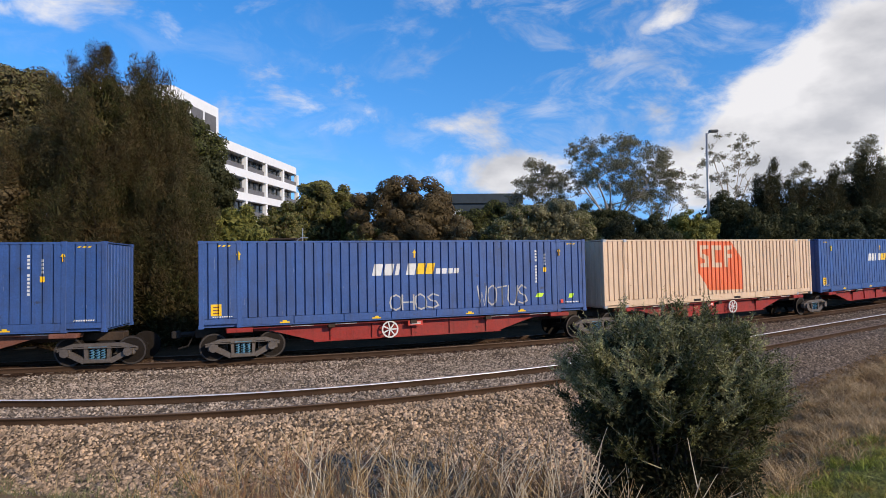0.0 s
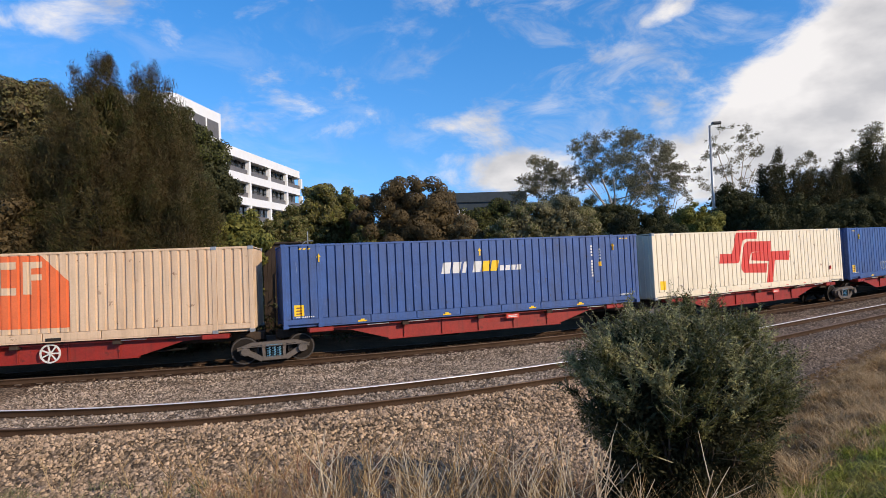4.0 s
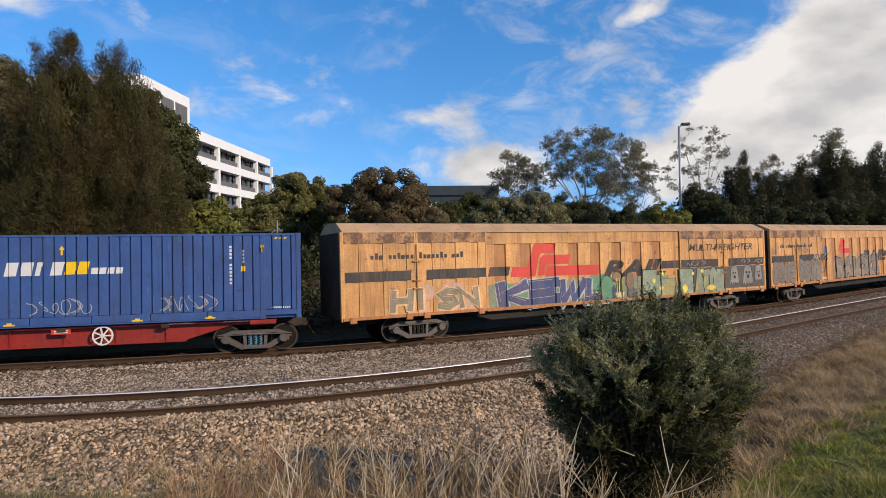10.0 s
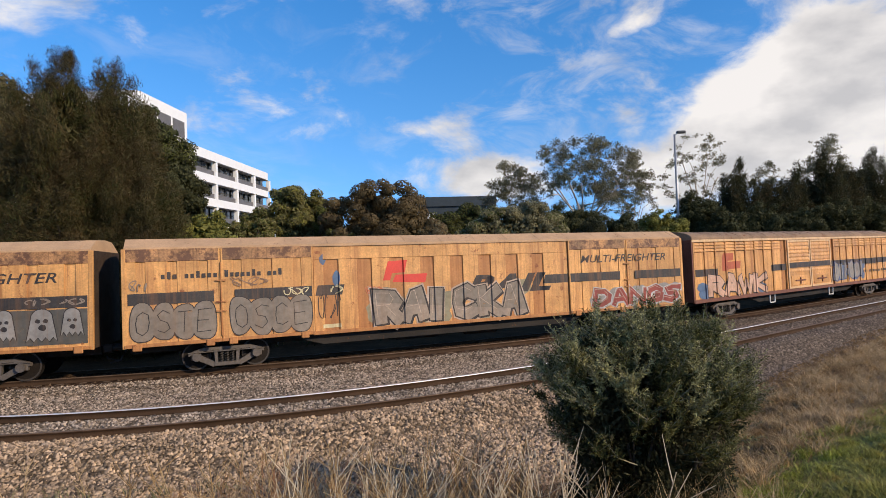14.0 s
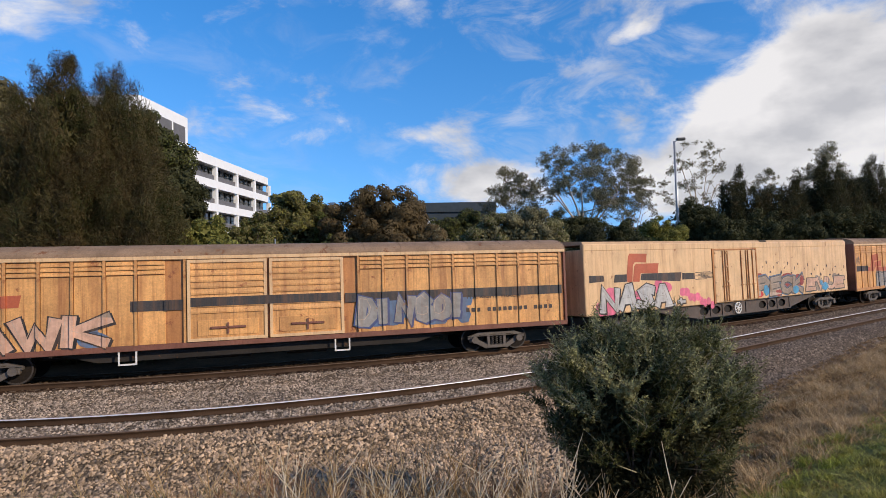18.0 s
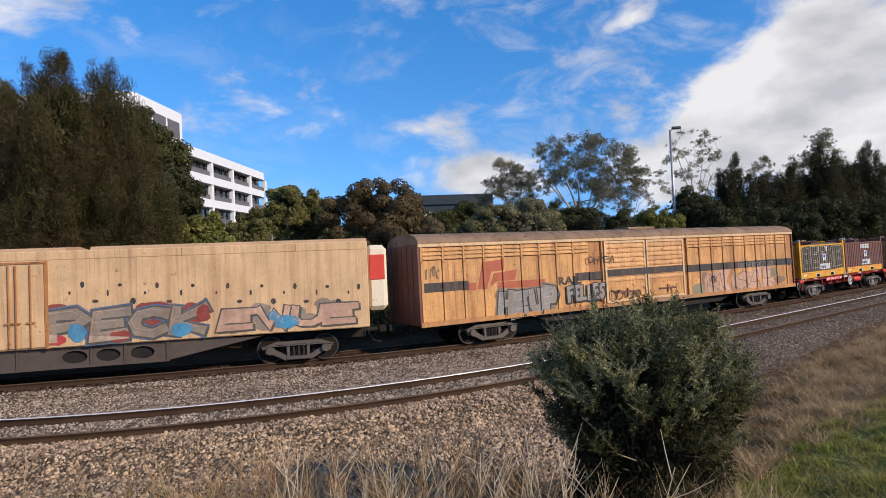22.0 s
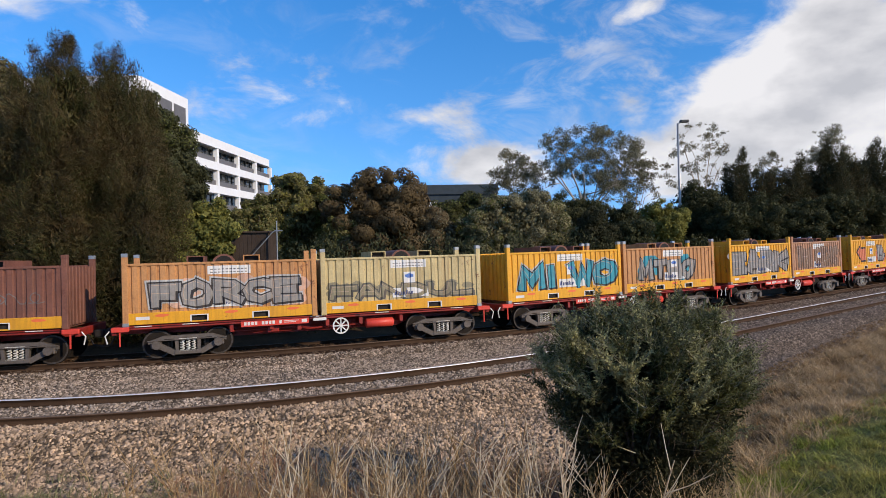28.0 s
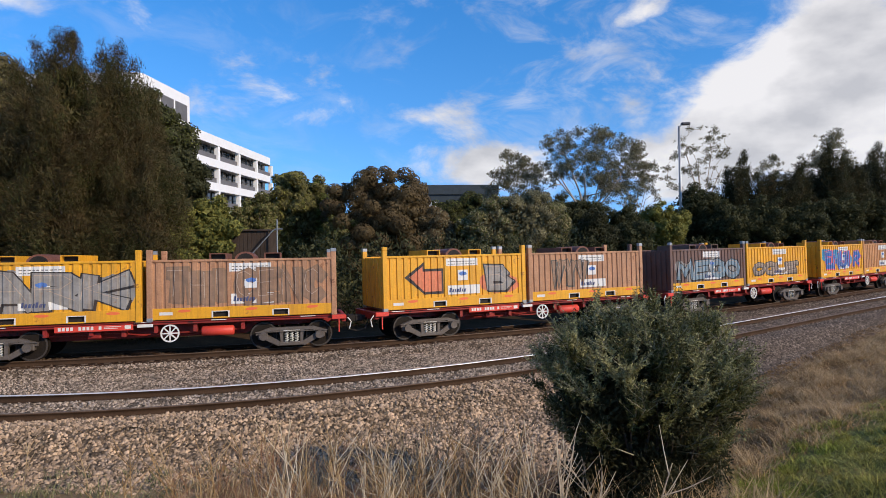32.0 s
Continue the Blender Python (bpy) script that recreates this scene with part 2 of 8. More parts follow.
M["brown"] = shade("rust_brown_paint", (0.18, 0.07, 0.045), 0.65, spread=0.2, rust=0.3, streak=0.4, dirt=0.3, rust_color=(0.12, 0.04, 0.025))
M["pale_yellow"] = shade("faded_yellow_paint", (0.52, 0.41, 0.20), 0.6, spread=0.15, rust=0.2, streak=0.4, dirt=0.25)
M["grey_box"] = shade("faded_maroon_paint", (0.135, 0.078, 0.062), 0.6, spread=0.2, rust=0.3, streak=0.4, dirt=0.25)
M["roof"] = shade("brown_roof_sheet", (0.27, 0.175, 0.112), 0.75, spec=0.1, spread=0.2, rust=0.3, dirt=0.3)
M["roof_pale"] = shade("tan_roof_sheet", (0.50, 0.31, 0.175), 0.7, spec=0.15, spread=0.12, rust=0.15, dirt=0.2)
M["black"] = shade("black_iron", (0.022, 0.019, 0.017), 0.65, spread=0.3, dirt=0.3, rust=0.1, spec=0.15)
M["stripe"] = shade("black_stripe_paint", (0.040, 0.036, 0.034), 0.6, spread=0.3, dirt=0.3, streak=0.3, rust_color=(0.3, 0.13, 0.05))
M["iron"] = shade("cast_steel", (0.115, 0.096, 0.082), 0.65, 0.2, spread=0.25, rust=0.2, dirt=0.5, rust_color=(0.09, 0.05, 0.035))
M["wheel"] = shade("wheel_steel", (0.017, 0.013, 0.010), 0.7, 0.0, spread=0.25, spec=0.12)
M["spring"] = shade("blue_spring_paint", (0.08, 0.22, 0.32), 0.5, spread=0.2, dirt=0.3)
M["spring_dark"] = shade("dark_spring_steel", (0.042, 0.034, 0.028), 0.55, spread=0.2, dirt=0.3)
M["spring_white"] = shade("white_spring_paint", (0.6, 0.58, 0.52), 0.5, spread=0.2, dirt=0.3)
M["grey_frame"] = shade("brown_grey_frame", (0.088, 0.066, 0.053), 0.6, spread=0.2, rust=0.25, dirt=0.35)
M["white_mark"] = shade("white_mark", (0.66, 0.64, 0.60), 0.5, spread=0.06, dirt=0.12)
M["yellow_mark"] = shade("yellow_mark", (0.85, 0.52, 0.02), 0.5, spread=0.08, dirt=0.1)
M["red_mark"] = shade("red_logo_paint", (0.62, 0.055, 0.035), 0.5, spread=0.10, dirt=0.08)
M["orange_mark"] = shade("orange_logo_paint", (0.72, 0.15, 0.05), 0.5, spread=0.08, dirt=0.06)
M["brick_mark"] = shade("brick_red_logo_paint", (0.42, 0.10, 0.045), 0.55, spread=0.15, dirt=0.15, streak=0.2)
M["lime_mark"] = shade("lime_mark", (0.55, 0.80, 0.05), 0.5, spread=0.1)
M["rail_side"] = shade("rusty_rail", (0.055, 0.032, 0.019), 0.8, spec=0.1, spread=0.25, grain=40)
# polished head; its near-white, half-diffuse base also paints the sun's glint
M["rail_top"] = shade("polished_glint_rail_head", (0.86, 0.84, 0.80), 0.45, 0.55, spread=0.05, bump=0)
M["rail_dull"] = shade("dull_rail_head", (0.13, 0.085, 0.055), 0.55, 0.3, spread=0.2)
M["sleeper"] = shade("weathered_timber", (0.13, 0.095, 0.07), 0.85, spec=0.1, spread=0.3, obj=0.3, bump=0.4)
M["plaster"] = shade("white_render_wall", (0.80, 0.80, 0.79), 0.7, spread=0.03, dirt=0.05)
M["window"] = shade("dark_window_glass", (0.045, 0.05, 0.055), 0.08, spread=0.1, bump=0, spec=0.8)
M["screen"] = shade("grey_balustrade", (0.13, 0.12, 0.115), 0.5, spread=0.15)
M["frame_dark"] = shade("dark_window_frame", (0.05, 0.05, 0.05), 0.5)
M["slate"] = shade("dark_roof_cladding", (0.035, 0.045, 0.05), 0.5, spread=0.2)
M["galv"] = shade("galvanised_steel", (0.36, 0.37, 0.37), 0.45, 0.7, spread=0.1)
M["bark"] = shade("grey_brown_bark", (0.07, 0.052, 0.038), 0.9, spread=0.3, bump=0.6, bump_scale=14)
M["bark_pale"] = shade("pale_gum_bark", (0.48, 0.41, 0.35), 0.8, spread=0.25, bump=0.3)
GRAF = dict(steel=(0.20, 0.165, 0.13), sage=(0.20, 0.23, 0.15), slate=(0.085, 0.145, 0.235), dusk=(0.10, 0.085, 0.055), cream=(0.62, 0.52, 0.30), pale=(0.44, 0.33, 0.25), mauve=(0.275, 0.215, 0.165), blush=(0.55, 0.33, 0.23), brickred=(0.27, 0.05, 0.04), drab=(0.24, 0.21, 0.13), brownish=(0.25, 0.15, 0.095), coral=(0.58, 0.17, 0.08), silver=(0.25, 0.235, 0.215), white=(0.43, 0.42, 0.40), black=(0.025, 0.022, 0.022), teal=(0.02, 0.24, 0.30), blue=(0.05, 0.15, 0.40),
            sky=(0.05, 0.26, 0.42), haze=(0.17, 0.24, 0.28), pink=(0.66, 0.14, 0.22), red=(0.52, 0.05, 0.05), green=(0.10, 0.27, 0.15), mint=(0.235, 0.29, 0.20),
            navy=(0.055, 0.075, 0.17), olive=(0.38, 0.33, 0.14), mud=(0.22, 0.14, 0.09), soot=(0.085, 0.08, 0.068), grey=(0.135, 0.125, 0.118), peach=(0.74, 0.42, 0.24), lemon=(0.75, 0.62, 0.08))
for k_, c_ in GRAF.items():
    M["g_" + k_] = shade("spray_" + k_, c_, 0.6, spread=0.2, grain=7, dirt=0.2, streak=0.28, rust=0.12, rust_color=(0.26, 0.135, 0.065))


def leaf_mat(name, c, spread=0.3, second=None, gloss=0.12, rough=0.62, trans=0.3):
    return shade(name, c, rough, spread=0.2, patch=0.5, grain=6, island=spread, bump=0, trans=trans, spec=gloss, second=second)


M["leaf_dark"] = leaf_mat("dark_olive_needles", (0.060, 0.060, 0.020), 0.25, (0.090, 0.062, 0.028))
M["leaf_umber"] = leaf_mat("umber_needles", (0.125, 0.088, 0.040), 0.25, (0.088, 0.080, 0.032))
M["leaf_brown"] = leaf_mat("brown_green_needles", (0.115, 0.082, 0.04))
M["leaf_gum"] = leaf_mat("grey_green_leaves", (0.18, 0.165, 0.10))
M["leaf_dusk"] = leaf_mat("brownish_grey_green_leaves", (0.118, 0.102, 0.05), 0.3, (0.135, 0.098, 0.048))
M["leaf_green"] = leaf_mat("mid_green_leaves", (0.10, 0.11, 0.03))
M["leaf_bright"] = leaf_mat("yellow_green_leaves", (0.195, 0.185, 0.048))
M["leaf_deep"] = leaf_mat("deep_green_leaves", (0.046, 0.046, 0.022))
M["leaf_ivy"] = leaf_mat("dark_glossy_leaves", (0.062, 0.064, 0.028))
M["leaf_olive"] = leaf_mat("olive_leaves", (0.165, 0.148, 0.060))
M["leaf_wattle"] = leaf_mat("silvery_wattle_leaves", (0.235, 0.21, 0.112))
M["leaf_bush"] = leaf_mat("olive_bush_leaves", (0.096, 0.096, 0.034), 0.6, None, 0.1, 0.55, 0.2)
M["leaf_silver"] = leaf_mat("silver_lit_leaves", (0.29, 0.275, 0.125), 0.6, None, 0.12, 0.55, 0.2)
M["twig"] = shade("grey_green_twigs", (0.30, 0.265, 0.17), 0.8, spread=0.2)
M["straw"] = leaf_mat("dry_straw", (0.52, 0.375, 0.21), 0.4)
M["straw_white"] = leaf_mat("bleached_stalks", (0.64, 0.53, 0.38), 0.2)
M["straw_dark"] = leaf_mat("weathered_straw", (0.37, 0.235, 0.11), 0.4)
M["straw_red"] = leaf_mat("red_brown_dead_stems", (0.36, 0.20, 0.115), 0.35)
M["litter_straw"] = leaf_mat("broken_straw", (0.38, 0.265, 0.17), 0.5)
M["thatch"] = leaf_mat("matted_brown_grass", (0.235, 0.145, 0.07), 0.35, (0.30, 0.185, 0.085))
M["scrub"] = leaf_mat("grey_green_weeds", (0.21, 0.20, 0.10), 0.4)
M["grass"] = leaf_mat("green_grass_blades", (0.26, 0.285, 0.055), 0.6, (0.32, 0.295, 0.085))
M["stone_grey"] = shade("grey_ballast_stones", (0.30, 0.232, 0.172), 0.85, spread=0.25, island=0.8, grain=25, bump=0.5, bump_scale=60, spec=0.15)
M["stone_dim"] = shade("brown_grey_path_stones", (0.20, 0.155, 0.12), 0.88, spread=0.25, island=0.6, grain=25, bump=0.5, bump_scale=60, spec=0.12)
# stones under the train: the train's shade is put into their dark colour
M["stone_shaded"] = shade("oily_ballast_stones", (0.10, 0.068, 0.045), 0.8, spread=0.2, island=0.5, grain=25, bump=0.5, bump_scale=60, spec=0.05)
M["stone"] = shade("ballast_stones", (0.36, 0.25, 0.158), 0.85, spread=0.25, island=0.8, grain=25, bump=0.5, bump_scale=60, spec=0.15)


# ---- mesh helpers ----
class Build:
    """Gathers corners and faces of one part."""

    def __init__(self):
        self.v, self.f = [], []

    def add(self, verts, faces):
        o = len(self.v)
        self.v.extend(verts)
        self.f.extend([tuple(i + o for i in f) for f in faces])
        return self

    def box(self, x0, x1, y0, y1, z0, z1, c=0.0):
        """A box, its edges taken off by c."""
        if not c:
            v = [(x, y, z) for x in (x0, x1) for y in (y0, y1) for z in (z0, z1)]
            return self.add(v, [(0, 1, 3, 2), (4, 6, 7, 5), (0, 4, 5, 1), (2, 3, 7, 6), (0, 2, 6, 4), (1, 5, 7, 3)])
        c = min(c, (x1 - x0) * 0.4, (y1 - y0) * 0.4, (z1 - z0) * 0.4)
        v, k = [], {}
        lo, hi = (x0, y0, z0), (x1, y1, z1)
        for s in ((a, b, d) for a in (0, 1) for b in (0, 1) for d in (0, 1)):
            for ax in range(3):
                p = [(hi if s[i] else lo)[i] + (0 if i == ax else (-c if s[i] else c)) for i in range(3)]
                k[s, ax] = len(v)
                v.append(tuple(p))
        f = []
        for ax in range(3):
            a, b = [i for i in range(3) if i != ax]
            for e in (0, 1):
                q = []
                for u, w in ((0, 0), (1, 0), (1, 1), (0, 1)):
                    s = [0, 0, 0]
                    s[ax], s[a], s[b] = e, u, w
                    q.append(k[tuple(s), ax])
                f.append(tuple(q))
        for ax in range(3):                      # edges along ax
            a, b = [i for i in range(3) if i != ax]
            for u in (0, 1):
                for w in (0, 1):
                    s, t = [0, 0, 0], [0, 0, 0]
                    s[a] = t[a] = u
                    s[b] = t[b] = w
                    t[ax] = 1
                    s, t = tuple(s), tuple(t)
                    f.append((k[s, a], k[t, a], k[t, b], k[s, b]))
        for s in ((a, b, d) for a in (0, 1) for b in (0, 1) for d in (0, 1)):
            f.append((k[s, 0], k[s, 1], k[s, 2]))
        return self.add(v, f)

    def prism(self, outline, y0, y1):
        """An outline in x, z, thick from y0 to y1."""
        n = len(outline)
        v = [(x, y0, z) for x, z in outline] + [(x, y1, z) for x, z in outline]
        f = [tuple(range(n)), tuple(range(2 * n - 1, n - 1, -1))]
        f += [(i, n + i, n + (i + 1) % n, (i + 1) % n) for i in range(n)]
        return self.add(v, f)

    def run(self, outline, x0, x1):
        """An outline in y, z that runs along x."""
        n = len(outline)
        v = [(x0, y, z) for y, z in outline] + [(x1, y, z) for y, z in outline]
        f = [tuple(range(n)), tuple(range(2 * n - 1, n - 1, -1))]
        f += [(i, n + i, n + (i + 1) % n, (i + 1) % n) for i in range(n)]
        return self.add(v, f)

    def tube(self, pts, radii, sides=7):
        pts = [Vector(p) for p in pts]
        v, f = [], []
        for i, p in enumerate(pts):
            d = (pts[min(i + 1, len(pts) - 1)] - pts[max(i - 1, 0)]).normalized()
            a = d.orthogonal().normalized()
            b = d.cross(a)
            r = radii[i] if isinstance(radii, (list, tuple)) else radii
            for j in range(sides):
                t = 2 * math.pi * j / sides
                v.append(tuple(p + a * (math.cos(t) * r) + b * (math.sin(t) * r)))
        for i in range(len(pts) - 1):
            for j in range(sides):
                k = (j + 1) % sides
                f.append((i * sides + j, i * sides + k, (i + 1) * sides + k, (i + 1) * sides + j))
        f.append(tuple(range(sides - 1, -1, -1)))
        f.append(tuple(range((len(pts) - 1) * sides, len(pts) * sides)))
        return self.add(v, f)

    def disc(self, x, y0, y1, z, r, sides=20, hole=0.0):
        """A wheel-like disc with its axle along y."""
        ring = [(math.cos(2 * math.pi * i / sides), math.sin(2 * math.pi * i / sides)) for i in range(sides)]
        if not hole:
            return self.prism([(x + r * a, z + r * b) for a, b in ring], y0, y1)
        v = [(x + q * a, y, z + q * b) for y in (y0, y1) for q in (r, hole) for a, b in ring]
        s, f = sides, []
        for i in range(s):
            k = (i + 1) % s
            f += [(i, k, s + k, s + i), (2 * s + i, 3 * s + i, 3 * s + k, 2 * s + k), (i, 2 * s + i, 2 * s + k, k), (s + i, s + k, 3 * s + k, 3 * s + i)]
        return self.add(v, f)

    def mesh(self, name):
        me = bpy.data.meshes.new(name)
        me.from_pydata(self.v, [], self.f)
        bm = bmesh.new()
        bm.from_mesh(me)
        bmesh.ops.recalc_face_normals(bm, faces=bm.faces)
        bm.to_mesh(me)
        bm.free()
        return me


def part(name, b, material, parent=None, label="", smooth=False):
    """Links what b gathered, or a ready mesh, as ONE mesh object under a thing or a part."""
    me = b.mesh(name) if isinstance(b, Build) else b
    if material and not me.materials:
        me.materials.append(M[material] if isinstance(material, str) else material)
    if smooth:
        me.polygons.foreach_set("use_smooth", [True] * len(me.polygons))
    ob = new(name, me)
    ob.parent = parent
    return tagged(ob, label)


def thing(name, label, category, group="", at=None, kind=""):
    ob = new(name)
    ob.empty_display_size = 0.2
    if at is not None:
        ob.matrix_basis = at
    return tagged(ob, label, category, group, kind)


def mesh_np(name, verts, quads, material, smooth=False):
    """A mesh out of arrays: n x 3 corners, m x k faces."""
    me = bpy.data.meshes.new(name)
    verts, quads = np.asarray(verts, np.float32), np.asarray(quads, np.int32)
    m, k = quads.shape
    me.vertices.add(len(verts))
    me.vertices.foreach_set("co", verts.ravel())
    me.loops.add(m * k)
    me.loops.foreach_set("vertex_index", quads.ravel())
    me.polygons.add(m)
    me.polygons.foreach_set("loop_start", np.arange(0, m * k, k, dtype=np.int32))
    me.update(calc_edges=True)
    if material:
        me.materials.append(M[material])
    return me


# ---- the two tracks' centre lines ----
STEP = 0.25
WAY = np.arange(-300, 420, STEP)


def centre_line(y0, heading, bend, easing, lo):
    """x, y and heading along a track whose bend eases off along its length; straight before lo and once the bend is gone."""
    k = np.where((WAY < lo) | (WAY > -bend / easing), 0, bend + easing * WAY)
    th = np.concatenate([[0], np.cumsum((k[1:] + k[:-1]) / 2 * STEP)])
    i = int(np.argmin(abs(WAY)))
    th += heading - th[i]
    mid = (th[1:] + th[:-1]) / 2
    x = np.concatenate([[0], np.cumsum(np.cos(mid) * STEP)])
    y = np.concatenate([[0], np.cumsum(np.sin(mid) * STEP)])
    return x - x[i], y - y[i] + y0, th


MAIN = centre_line(22.883, 0.34724, 0.01319, -0.00039, -11.0)      # the train's track
LOOP = centre_line(15.987, 0.38194, 0.02689, -0.00184, -12.0)      # the empty track before it
CANT = radians(2.29)


def on_track(line, s, side=0.0):
    x, y, th = (float(np.interp(s, WAY, a)) for a in line)
    return x - math.sin(th) * side, y + math.cos(th) * side, th


def away(line, px, py):
    """Signed distance of points from a track, positive on the camera's side."""
    sel = (WAY > -120) & (WAY < 200)
    lx, ly, lt = (a[sel][::4] for a in line)
    out = np.empty(len(px))
    for i in range(0, len(px), 4000):
        dx, dy = px[i:i + 4000, None] - lx, py[i:i + 4000, None] - ly
        j = np.argmin(dx * dx + dy * dy, axis=1)
        r = np.arange(len(j))
        out[i:i + 4000] = dx[r, j] * np.sin(lt[j]) - dy[r, j] * np.cos(lt[j])
    return out


# ---- ground: one sheet ----
BANK_FOOT = ((-400, 40), (-60, 12.5), (-10, 11.2), (-2, 10.4), (3.2, 10.2), (6.3, 13.3), (8.7, 15.8), (12.0, 18.9), (19.0, 24.5), (40, 38.6), (400, 270))


def bank(px, py):
    """How far points lie inside the bank on which the camera stands; negative outside."""
    best, sign = np.full(len(px), 1e9), np.ones(len(px))
    for (ax, ay), (bx, by) in zip(BANK_FOOT, BANK_FOOT[1:]):
        ux, uy = bx - ax, by - ay
        t = np.clip(((px - ax) * ux + (py - ay) * uy) / (ux * ux + uy * uy), 0, 1)
        d = np.hypot(px - ax - t * ux, py - ay - t * uy)
        side = ux * (py - ay) - uy * (px - ax)
        near = d < best
        best, sign = np.where(near, d, best), np.where(near, np.where(side < 0, 1, -1), sign)
    return best * sign


def smooth(a, b, v):
    t = np.clip((v - a) / (b - a), 0, 1)
    return t * t * (3 - 2 * t)


def wobble(px, py, size, seed=0):
    return np.array([noise.noise((x / size, y / size, seed)) for x, y in zip(px, py)])


def ground_z(px, py, rough=True):
    px, py = np.asarray(px, float), np.asarray(py, float)
    dl, dm = away(LOOP, px, py), away(MAIN, px, py)
    z = np.full(len(px), -0.58)
    z = np.maximum(z, -0.115 - 0.46 * smooth(1.45, 2.7, abs(dl)))
    z = np.maximum(z, -0.15 - 0.46 * smooth(1.5, 3.0, abs(dm)))
    z = np.where((dl < 0) & (dm > 0), np.maximum(z, -0.27), z)
    e = bank(px, py)
    z = z + np.where(e > 0, 0.10 * smooth(0, 1.5, e) + 0.255 * np.maximum(e - 0.4, 0), 0)
    z = np.minimum(z, 2.25)
    if rough:
        z = z + np.where(e > 0.3, 0.11, 0.012) * wobble(px, py, 1.3, 3)
    return z


def green_edge(px):
    """How far inside the bank the green grass begins."""
    return np.maximum(1.75 + 0.30 * (px - 4.55), 1.3)


gx = np.concatenate([[-3000, -1500, -700, -350, -180, -110, -70, -48], np.arange(-36, 48, 0.45), [52, 60, 72, 90, 120, 200, 380, 750, 1500, 3000]])
gy = np.concatenate([[-3000, -1200, -500, -200, -80, -35, -15, -7], np.arange(-3, 46, 0.45), [49, 55, 65, 80, 100, 130, 200, 380, 750, 1500, 3000]])
GX, GY = (a.ravel() for a in np.meshgrid(gx, gy))
gz = ground_z(GX, GY)
nx_, ny_ = len(gx), len(gy)
gi = np.arange(nx_ * ny_).reshape(ny_, nx_)
gq = np.stack([gi[:-1, :-1].ravel(), gi[:-1, 1:].ravel(), gi[1:, 1:].ravel(), gi[1:, :-1].ravel()], 1)
ground_mesh = mesh_np("ground", np.stack([GX, GY, gz], 1), gq, None)
M["ballast"] = shade("ballast_bed", (0.26, 0.19, 0.13), 0.9, spec=0.06, spread=0.30, grain=26, patch=0.7, bump=1.0, bump_scale=22, dirt=0.25, pebble=14)
M["gravel"] = shade("grey_gravel_path", (0.175, 0.132, 0.098), 0.9, spec=0.06, spread=0.25, grain=30, patch=0.6, bump=0.8, bump_scale=30, dirt=0.2, pebble=17)
M["soil"] = shade("dry_grassy_soil", (0.27, 0.175, 0.088), 0.95, spec=0.06, spread=0.35, grain=12, patch=0.8, bump=0.35, bump_scale=12, dirt=0.3)
M["turf"] = shade("green_turf", (0.145, 0.135, 0.045), 0.95, spec=0.03, spread=0.5, grain=10, patch=0.5, bump=0.8, bump_scale=16, dirt=0.6)
# ballast coloured dark in place of the shade below the wagons
M["shaded_bed"] = shade("shaded_ballast", (0.080, 0.044, 0.026), 0.85, spec=0.06, spread=0.30, grain=26, patch=0.7, bump=1.0, bump_scale=22, pebble=14)
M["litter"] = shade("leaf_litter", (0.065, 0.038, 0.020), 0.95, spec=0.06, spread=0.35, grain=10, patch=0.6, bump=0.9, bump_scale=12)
for k_ in ("ballast", "gravel", "soil", "turf", "litter", "shaded_bed"):
    ground_mesh.materials.append(M[k_])
fx, fy = GX[gq].mean(1), GY[gq].mean(1)
fe, fl, fm = bank(fx, fy), away(LOOP, fx, fy), away(MAIN, fx, fy)
fk = np.where(fe > 0.2, 2, np.where(fl > 4.6, 1, 0))
fk = np.where((fe > green_edge(fx)) & (fx > 3.0), 3, fk)
fk = np.where((fe <= 0.2) & (fx > 6), 1, fk)
fk = np.where(((fx - 2.3) / 1.5) ** 2 + ((fy - 10.0) / 0.9) ** 2 < 1, 4, fk)          # a dark oval of ground beside the bush
# the bed under the train and the ground beyond darken as if shaded
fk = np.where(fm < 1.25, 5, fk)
fk = np.where(fm < -1.9, 4, fk)
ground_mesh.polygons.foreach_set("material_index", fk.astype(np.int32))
ground_mesh.polygons.foreach_set("use_smooth", [True] * len(gq))
ground = tagged(new("ground", ground_mesh), "ballast, gravel path and dry grassy bank beside the railway", "ground", kind="structure")


# ---- tracks ----
def rail_mesh(line, side, lift, lo, hi, step=1.0):
    prof = [(-0.014, 0.0), (0.014, 0.0), (0.030, -0.006), (0.037, -0.016), (0.036, -0.04), (0.012, -0.055), (0.012, -0.14), (0.07, -0.155), (0.07, -0.17), (-0.07, -0.17), (-0.07, -0.155), (-0.012, -0.14), (-0.012, -0.055), (-0.036, -0.04), (-0.037, -0.016), (-0.030, -0.006)]
    ss, n = np.arange(lo, hi, step), len(prof)
    v = []
    for s in ss:
        for a, h in prof:
            x, y, _ = on_track(line, s, side + a)
            v.append((x, y, lift + h))
    f = []
    for i in range(len(ss) - 1):
        for j in range(n):
            k = (j + 1) % n
            f.append((i * n + j, i * n + k, (i + 1) * n + k, (i + 1) * n + j))
    me = mesh_np("rail", v, f, None)
    me.materials.append(M["rail_side"])
    me.materials.append(M["rail_top"])
    me.polygons.foreach_set("material_index", [1 if i % n in (0, 1, n - 1, n - 2) else 0 for i in range(len(f))])
    return me


def tie_plate(b, side, z):
    return b.box(-0.09, 0.09, side - 0.16, side + 0.16, z, z + 0.03)


